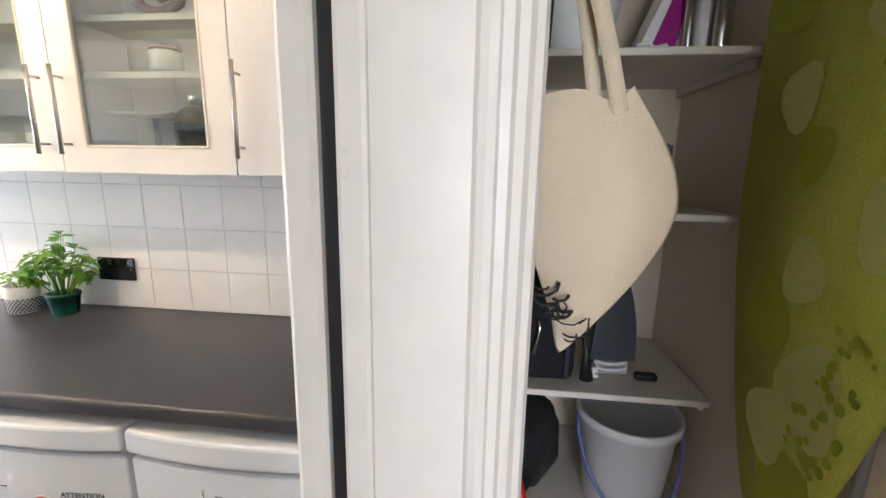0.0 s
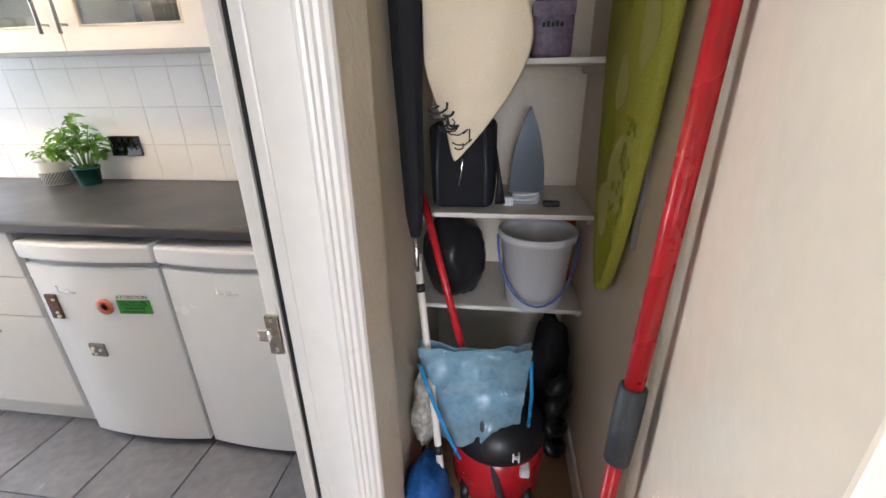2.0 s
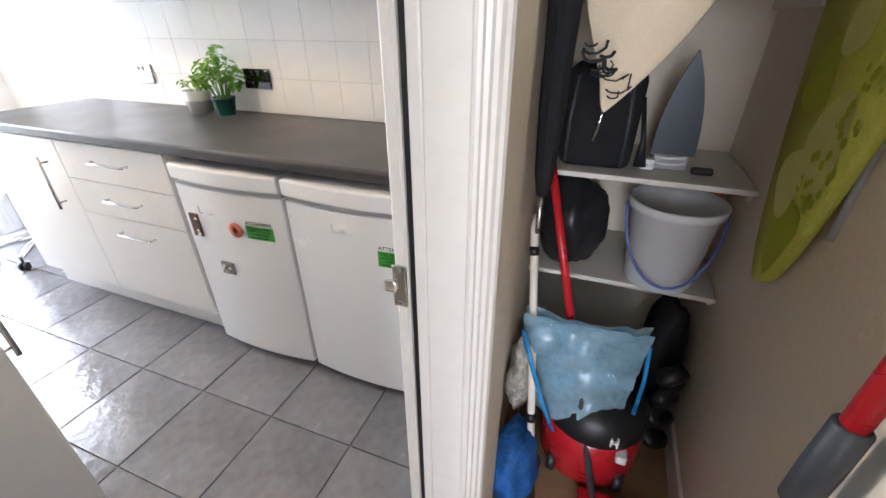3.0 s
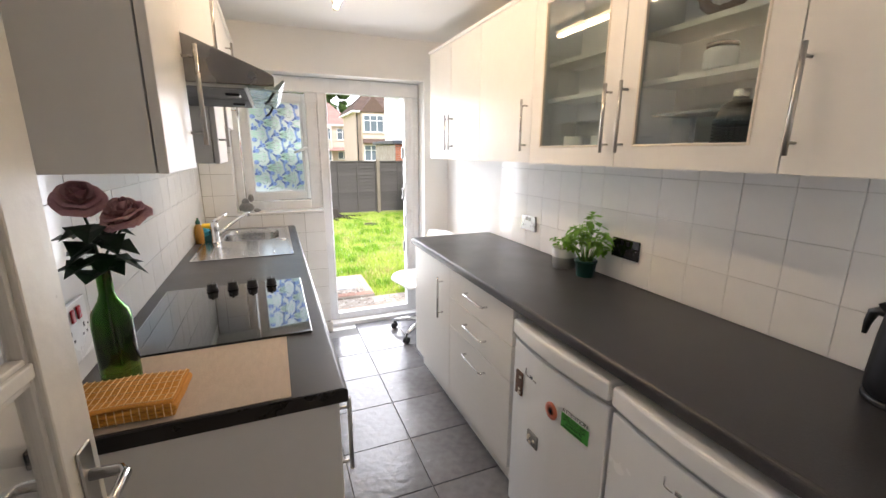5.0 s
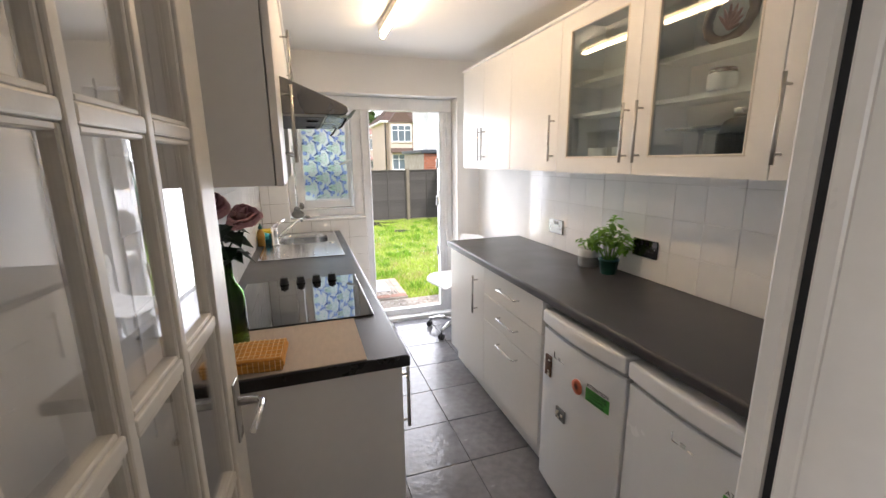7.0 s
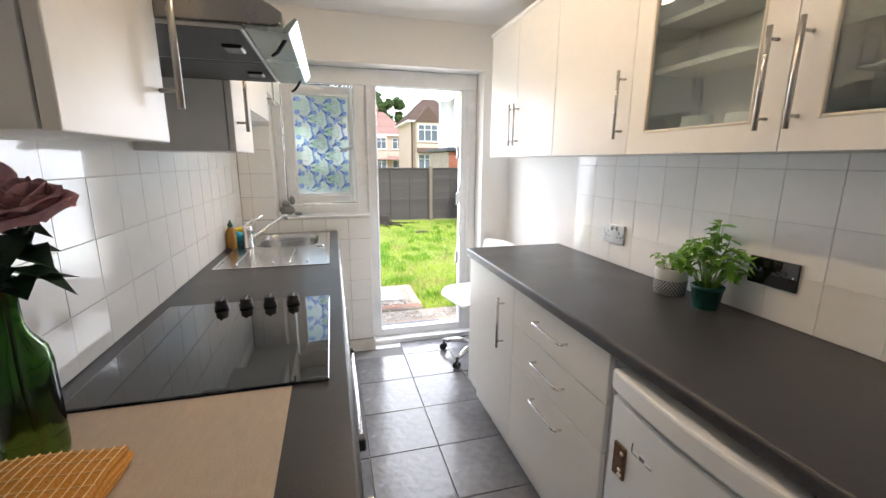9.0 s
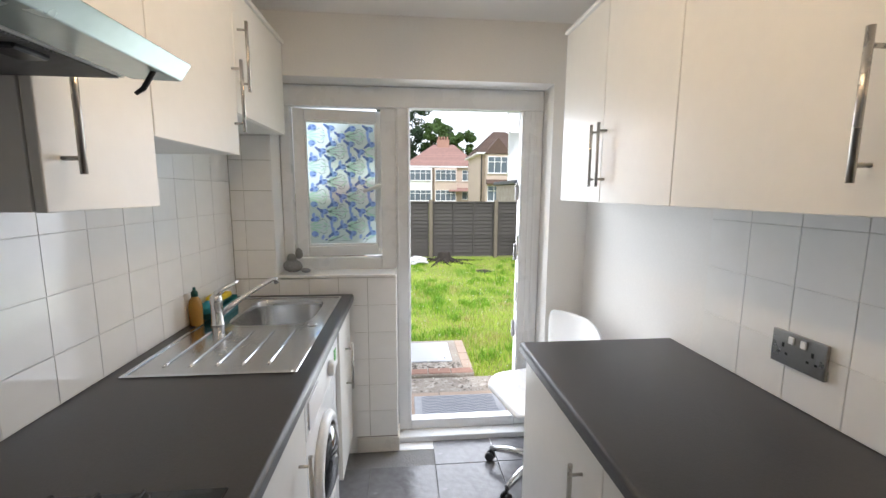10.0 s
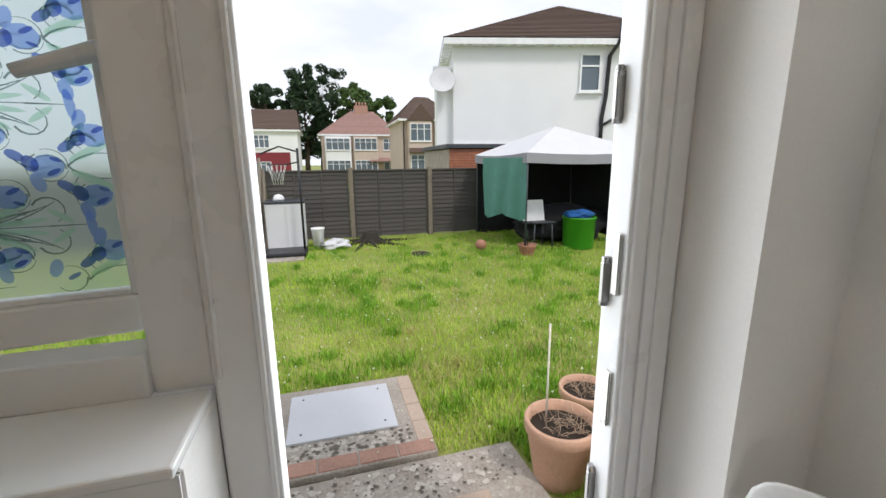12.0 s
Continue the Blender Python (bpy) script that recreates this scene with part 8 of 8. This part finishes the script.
def hip_roof(parent, x0, x1, y0, y1, ze, zr, material, ridge, over=0.35, courses=16, axis="y", ends=(True, True)):
    """A hipped roof with tiled courses. ridge: its length; axis: the way it runs."""
    x0, x1, y0, y1 = x0 - over, x1 + over, y0 - over, y1 + over
    cx, cy = (x0 + x1) / 2, (y0 + y1) / 2
    b = bmn()
    if axis == "y":
        ra, rb = Vector((cx, y0 + ridge[0], zr)), Vector((cx, y1 - ridge[1], zr))
    else:
        ra, rb = Vector((x0 + ridge[0], cy, zr)), Vector((x1 - ridge[1], cy, zr))
    c = [Vector((x0, y0, ze)), Vector((x1, y0, ze)), Vector((x1, y1, ze)), Vector((x0, y1, ze))]
    quads = [(c[1], c[2], rb, ra), (c[3], c[0], ra, rb), (c[0], c[1], ra, ra), (c[2], c[3], rb, rb)] if axis == "y" else [(c[0], c[1], rb, ra), (c[2], c[3], ra, rb), (c[3], c[0], ra, ra), (c[1], c[2], rb, rb)]
    for a, d, e, f in quads:
        nrm = (d - a).cross(f - a).normalized()
        for k in range(courses):
            u0, u1 = k / courses, (k + 1) / courses
            p0, p1 = a.lerp(f, u0) + nrm * 0.022, d.lerp(e, u0) + nrm * 0.022
            q0, q1 = a.lerp(f, u1), d.lerp(e, u1)
            vs = [b.verts.new(v) for v in (p0, p1, q1, q0)]
            if (q1 - q0).length < 1e-4:
                vs = vs[:3]
            b.faces.new(vs)
            if k:
                b.faces.new([b.verts.new(v) for v in (a.lerp(f, u0), d.lerp(e, u0), p1, p0)])
    r = tagged(part("roof", b, material, parent, "hipped roof of tile courses"), kind="stuff")
    b = bmn()
    bx(b, x0, x1, y0, y1, ze - 0.22, ze - 0.02)
    part("eaves_board", b, M["upvc"], parent, "white gutter and eaves board")
    return r


def white_house():
    X = -18.0
    h = thing("white_house", "white rendered two-storey house with a brown hipped roof", "house", at=(X, 5.55, ZG))
    b = bmn()
    bx(b, X - 9.0, X, 5.55, 15.0, ZG, 5.35)
    part("wall", b, M["render"], h, "white rendered wall")
    hip_roof(h, X - 9.0, X, 5.55, 15.0, 5.55, 7.7, M["roof_brown"], (3.4, 3.4), 0.35, 26, "x")
    h.rotation_euler = (0, 0, radians(-13))
    house_window(h, X, 10.15, 10.92, 3.80, 5.10, 1)
    house_window(h, X, 12.2, 13.2, 1.2, 2.0, 2)
    b = bmn()
    sweep(b, [(X + 0.40, 11.42, 6.1), (X + 0.40, 11.42, 5.5), (X + 0.08, 11.20, 5.0), (X + 0.08, 11.15, 3.6), (X + 0.08, 11.05, 2.9), (X + 0.08, 11.05, ZG)], 0.075, 8)
    sweep(b, [(X + 0.08, 11.05, 2.6), (X + 0.08, 11.5, 2.85)], 0.05, 8)
    part("downpipe", b, M["black"], h, "black downpipe")
    b = bmn()
    bx(b, X - 2.4, X - 0.3, 4.95, 5.55, ZG, 4.6)
    bx(b, X - 2.5, X - 0.2, 4.85, 5.6, 4.6, 4.72)
    part("bay", b, M["render"], h, "white side bay")
    b = bmn()
    lathe(b, [(0.02, 0.0), (0.25, 0.03), (0.46, 0.12), (0.44, 0.12), (0.24, 0.05), (0.02, 0.03)], (X + 0.05, 5.15, 4.15), 24, False, Matrix.Rotation(radians(70), 4, "Y"))
    sweep(b, [(X - 0.3, 5.15, 4.0), (X + 0.1, 5.15, 4.1)], 0.03, 6)
    part("satellite_dish", b, M["canopy"], h, "pale grey satellite dish")
    b = bmn()
    bx(b, X - 0.02, X + 0.05, 5.6, 15.0, 1.95, 2.02)
    part("string_course", b, M["render"], h)


white_house()


def garage():
    x = -14.6
    g = thing("brick_garage", "low red brick garage with a flat dark roof behind the fence", "garage", at=(x - 1.5, 6, ZG))
    b = bmn()
    bx(b, x - 3, x - 0.02, 4.35, 9.0, ZG, 1.70)
    part("wall", b, M["concrete"], g)
    # brick courses on the side that shows above the fence
    b = bmn()
    rng = random.Random(4)
    for j in range(14):
        z = 0.66 + 0.075 * j
        k, y = 0, 4.36 - (0.11 if j % 2 else 0)
        while y < 8.9:
            bx(b, x - 0.02, x + rng.uniform(-0.004, 0.004), max(y, 4.36), y + 0.212, z, z + 0.065)
            y += 0.2235
    tagged(part("bricks", b, M["brick_isl"], g, "red brick courses"), kind="stuff")
    b = bmn()
    bx(b, x - 3.1, x + 0.10, 4.25, 9.1, 1.72, 1.84, 0.01)
    part("roof", b, M["dark_grey"], g, "flat felt roof")


M["brick_isl"] = mat("red_brick", (0.34, 0.13, 0.075), 0.85, var=0.3, scale=4, fine=30, bump=0.06, island=0.6)
garage()


def far_house():
    X = -60.0
    h = thing("semi_detached_house", "cream bay-fronted house with a red-brown hipped roof", "house", at=(X - 4, 6, ZG))
    b = bmn()
    bx(b, X - 8, X, 0.9, 11.0, ZG, 4.9)
    part("wall", b, M["beige"], h, "cream and beige rendered wall")
    hip_roof(h, X - 8, X, 0.9, 11.0, 5.05, 8.4, M["roof_red"], (4.6, 3.2), 0.4, 18)
    b = bmn()
    bx(b, X - 4.6, X - 3.4, 5.6, 7.4, 7.0, 9.1)
    for k in range(4):
        lathe(b, [(0.14, 0), (0.11, 0.5)], (X - 4, 5.9 + 0.42 * k, 9.1), 8)
    part("chimney", b, M["brick"], h, "brick chimney stack")
    b = bmn()
    sweep(b, [(X - 4, 7.6, 8.2), (X - 4, 7.6, 11.0)], 0.03, 5)
    for z in (10.2, 10.6, 10.9):
        sweep(b, [(X - 4, 7.1, z), (X - 4, 8.1, z)], 0.02, 4)
    part("aerial", b, M["dark_grey"], h, "roof aerial")
    for y0, y1, mm in ((1.3, 4.6, "render"), (4.9, 8.1, "beige")):
        b = bmn()
        bx(b, X, X + 0.8, y0, y1, ZG, 4.7, 0.1)
        part("bay", b, M[mm], h, "projecting bay")
        house_window(h, X + 0.8, y0 + 0.15, y1 - 0.15, 3.0, 4.5, 4)
        house_window(h, X + 0.8, y0 + 0.15, y1 - 0.15, 0.2, 1.7, 4)
    house_window(h, X, 8.9, 10.4, 3.0, 4.5, 2)
    house_window(h, X, 8.9, 10.4, 0.4, 1.9, 2)
    b = bmn()
    prism(b, [(X, 2.0), (X + 1.3, 1.6), (X + 1.3, 1.5), (X, 1.5)], 6.9, 10.9, "y")
    part("porch_roof", b, M["roof_red"], h, "small tiled porch roof")


far_house()


def near_house():
    X = -45.0
    h = thing("timbered_house", "brown-roofed house with dark timbered bays and white windows", "house", at=(X - 4, 11, ZG))
    b = bmn()
    bx(b, X - 8, X, 8.7, 14.5, ZG, 5.5)
    part("wall", b, M["beige"], h, "beige rendered wall")
    hip_roof(h, X - 8, X, 8.7, 14.5, 5.6, 8.3, M["roof_brown"], (2.6, 2.6), 0.4, 16, "y")
    for y0, y1 in ((9.2, 11.6), (12.1, 14.0)):
        b = bmn()
        bx(b, X, X + 0.9, y0, y1, ZG, 5.4, 0.08)
        part("bay", b, M["beige"], h, "projecting bay")
        house_window(h, X + 0.9, y0 + 0.15, y1 - 0.15, 3.4, 5.1, 3)
        house_window(h, X + 0.9, y0 + 0.15, y1 - 0.15, 0.5, 2.1, 3)
        b = bmn()
        prism(b, [(y0 - 0.15, 5.4), (y1 + 0.15, 5.4), ((y0 + y1) / 2, 7.0)], X - 1.2, X + 1.05, "x")
        part("gable", b, M["roof_brown"], h, "dark timbered gable")
        b = bmn()
        prism(b, [(X + 0.9, 2.75), (X + 1.6, 2.35), (X + 1.6, 2.25), (X + 0.9, 2.25)], y0, y1, "y")
        part("porch_roof", b, M["roof_brown"], h, "small tiled bay roof")
    b = bmn()
    sweep(b, [(X + 0.1, 8.85, 5.5), (X + 0.1, 8.85, ZG)], 0.06, 6)
    part("downpipe", b, M["black"], h)


near_house()


def left_house():
    X = -54.0
    h = thing("gabled_house", "white house with a brown roof and maroon lower wall", "house", at=(X - 4, -5, ZG))
    b = bmn()
    bx(b, X - 8, X, -9.0, -1.7, ZG, 5.0)
    part("wall", b, M["render"], h, "white rendered wall")
    hip_roof(h, X - 8, X, -9.0, -1.7, 5.1, 7.7, M["roof_brown"], (1.0, 0.4), 0.35, 16)
    b = bmn()
    bx(b, X, X + 0.06, -8.6, -2.6, 0.2, 2.6)
    part("cladding", b, M["maroon"], h, "maroon cladding")
    house_window(h, X, -6.3, -4.7, 3.1, 4.5, 3)
    house_window(h, X + 0.06, -6.3, -4.7, 0.5, 1.6, 3)


left_house()


# ---- trees ----
def tree(x, y, height, spread, material, seed, label):
    """A tapered trunk with limbs, and a crown of many leaf clumps with gaps."""
    t = thing("tree", label, "tree", "trees beyond the fence", at=(x, y, ZG))
    rng = random.Random(seed)
    b = bmn()
    sweep(b, [(0, 0, 0), (0.1, 0.1, height * 0.25), (0.0, 0.2, height * 0.5), (0.2, 0.0, height * 0.8)], [0.45, 0.36, 0.25, 0.06], 9)
    tips = []
    for k in range(16):
        z0 = height * rng.uniform(0.22, 0.72)
        a = rng.uniform(0, math.tau)
        L = spread * rng.uniform(0.5, 0.95) * (1.1 - abs(z0 / height - 0.45))
        tip = Vector((math.cos(a) * L, math.sin(a) * L, z0 + height * rng.uniform(0.10, 0.28)))
        mid = Vector((math.cos(a) * L * 0.5, math.sin(a) * L * 0.5, z0 + height * 0.06))
        sweep(b, [(0, 0.1, z0), mid, tip], [0.14, 0.09, 0.03], 6)
        tips.append(tip)
    part("trunk", b, M["bark"], t, local=True)
    verts, faces = [], []
    r2 = np.random.default_rng(seed)
    for k in range(70):
        if k < len(tips):
            c = tips[k]
        else:
            u = rng.random()
            z = height * (0.20 + 0.80 * u)
            rad = spread * (1 - (abs(u - 0.38) / 0.66) ** 2.0) ** 0.5 if abs(u - 0.38) < 0.66 else 0.1
            a = rng.uniform(0, math.tau)
            q = rng.uniform(0.35, 1.0)
            c = Vector((math.cos(a) * rad * q, math.sin(a) * rad * q, z))
        cr = rng.uniform(0.55, 1.25) * spread * 0.22
        m = 190
        d = r2.normal(size=(m, 3))
        d /= np.linalg.norm(d, axis=1)[:, None]
        p = np.array(c) + d * (cr * r2.random(m) ** 0.35)[:, None] * np.array((1, 1, 0.75))
        n1 = r2.normal(size=(m, 3))
        n1 /= np.linalg.norm(n1, axis=1)[:, None]
        n2 = np.cross(n1, r2.normal(size=(m, 3)))
        n2 /= np.linalg.norm(n2, axis=1)[:, None]
        s = r2.uniform(0.13, 0.30, m)[:, None]
        base = len(verts)
        quad = np.stack([p - n1 * s, p + n2 * s * 0.6, p + n1 * s, p - n2 * s * 0.6], 1).reshape(-1, 3)
        verts.extend(quad.tolist())
        faces.extend([(base + 4 * i, base + 4 * i + 1, base + 4 * i + 2, base + 4 * i + 3) for i in range(m)])
    me = bpy.data.meshes.new("crown")
    me.from_pydata(verts, [], faces)
    me.materials.append(material)
    o = new("crown", me)
    o.parent = t
    tagged(o, "uneven leafy crown")


tree(-75, -7.0, 13.5, 4.2, M["tree_dark"], 1, "tall dark green tree beyond the houses")
tree(-77, 1.0, 16.8, 5.6, M["tree_dark"], 2, "tall dark green tree with an open crown")
tree(-76, -1.5, 14.0, 4.0, M["tree_dark"], 5, "dark green tree behind the house roofs")
tree(-72, 6.8, 13.6, 3.8, M["tree_light"], 3, "lighter green pointed tree behind the roofs")
tree(-73, 10.8, 11.8, 3.4, M["tree_light"], 4, "lighter green tree behind the roofs")

# ---- tiles: pieces of walls and floor ----
def tile_mesh(name, w, h, t, bev, material):
    b = bmn()
    x, y = w / 2, h / 2
    lo = [b.verts.new(p) for p in ((-x, -y, 0), (x, -y, 0), (x, y, 0), (-x, y, 0))]
    hi = [b.verts.new(p) for p in ((-x + bev, -y + bev, t), (x - bev, -y + bev, t), (x - bev, y - bev, t), (-x + bev, y - bev, t))]
    b.faces.new(hi)
    for k in range(4):
        b.faces.new((lo[k], lo[(k + 1) % 4], hi[(k + 1) % 4], hi[k]))
    me = bpy.data.meshes.new(name)
    b.to_mesh(me)
    b.free()
    me.materials.append(material)
    return me


TILES = {}
trng = random.Random(4)


def lay(name, parent, w, h, m, material, t=0.003, bev=0.0006, jitter=0.22):
    key = (name, round(w, 3), round(h, 3))
    if key not in TILES:
        TILES[key] = tile_mesh(name, w, h, t, bev, material)
    ob = new("tile", TILES[key])
    ob.parent = parent
    ob.matrix_local = m @ pose(0, 0, 0, trng.gauss(0, jitter), trng.gauss(0, jitter), 0)
    return ob


def cuts(a, b, start, pitch):
    """Tile edges between a and b, on a grid that passes through start."""
    k = math.ceil((a - start) / pitch + 1e-6)
    out = [a]
    while start + k * pitch < b - 1e-6:
        out.append(start + k * pitch)
        k += 1
    out.append(b)
    return [(p, q) for p, q in zip(out, out[1:]) if q - p > 0.012]


G = 0.0015
# behind the right-hand worktop, the left-hand one, and the pier under and beside the window
for x0, x1 in cuts(-2.606, XD + 0.0, -2.606, 0.1505):
    for z0, z1 in cuts(0.911, 1.411, 0.911, 0.1517):
        if not (x1 > XD - 0.001 and x1 - x0 < 0.02):
            lay("wall_tile", wall_r, x1 - x0 - G, z1 - z0 - G, Matrix.Translation(((x0 + x1) / 2, YR - 0.001, (z0 + z1) / 2)) @ pose(0, 0, 0, 90, 0, 0), M["tile"])
for x0, x1 in cuts(-3.528, -0.95, -2.127, 0.1515):
    for z0, z1 in cuts(0.911, 1.625, 1.040, 0.1505):
        lay("wall_tile", wall_l, x1 - x0 - G, z1 - z0 - G, Matrix.Translation(((x0 + x1) / 2, YL + 0.001, (z0 + z1) / 2)) @ pose(0, 0, 0, -90, 0, 0), M["tile"])
for y0, y1 in cuts(YL + 0.006, 0.654, 0.503, 0.1505):
    for z0, z1 in cuts(0.087, 1.0, 0.245, 0.1505):
        if y0 > 0.34 or z0 > 0.80:
            lay("wall_tile", wall_g, y1 - y0 - G, z1 - z0 - G, Matrix.Translation((XG + 0.001, (y0 + y1) / 2, (z0 + z1) / 2)) @ pose(0, 0, 0, 90, 0, 90), M["tile"])
for y0, y1 in cuts(YL + 0.006, 0.040, 0.503, 0.1505):
    for z0, z1 in cuts(1.0, 1.72, 0.245, 0.1505):
        lay("wall_tile", wall_g, y1 - y0 - G, z1 - z0 - G, Matrix.Translation((XG + 0.001, (y0 + y1) / 2, (z0 + z1) / 2)) @ pose(0, 0, 0, 90, 0, 90), M["tile"])
for x0, x1 in cuts(-3.60, XD, -1.350, 0.3395):
    for y0, y1 in cuts(YL, YR, 0.855, 0.3395):
        if x0 < -3.54 and not (y0 > 0.6 and y1 < 1.6):
            continue
        lay("floor_tile", floor_k, x1 - x0 - 0.004, y1 - y0 - 0.004, Matrix.Translation(((x0 + x1) / 2, (y0 + y1) / 2, -0.0055)), M["floor_tile"], 0.0055, 0.0012, 0.05)
b = bmn()
bx(b, -2.606, XD - 0.001, YR - 0.0012, YR - 0.0004, 0.911, 1.411)
bx(b, -3.528, -0.95, YL + 0.0004, YL + 0.0012, 0.911, 1.625)
structure("wall_grout", b, M["grout"], "pale grey grout between the wall tiles", "grout")
b = bmn()
bx(b, XG + 0.0004, XG + 0.0012, 0.430, 0.653, 0.087, 0.998)
bx(b, XG + 0.0004, XG + 0.0012, YL, 0.430, 0.911, 0.998)
bx(b, XG + 0.0004, XG + 0.0012, YL, 0.038, 0.998, 1.72)
M["grout_aged"] = mat("aged_grout", (0.34, 0.32, 0.29), 0.9, var=0.2, scale=12, fine=120, bump=0.06)
structure("wall_grout_pier", b, M["grout_aged"], "aged grey grout between the pier's tiles", "grout")
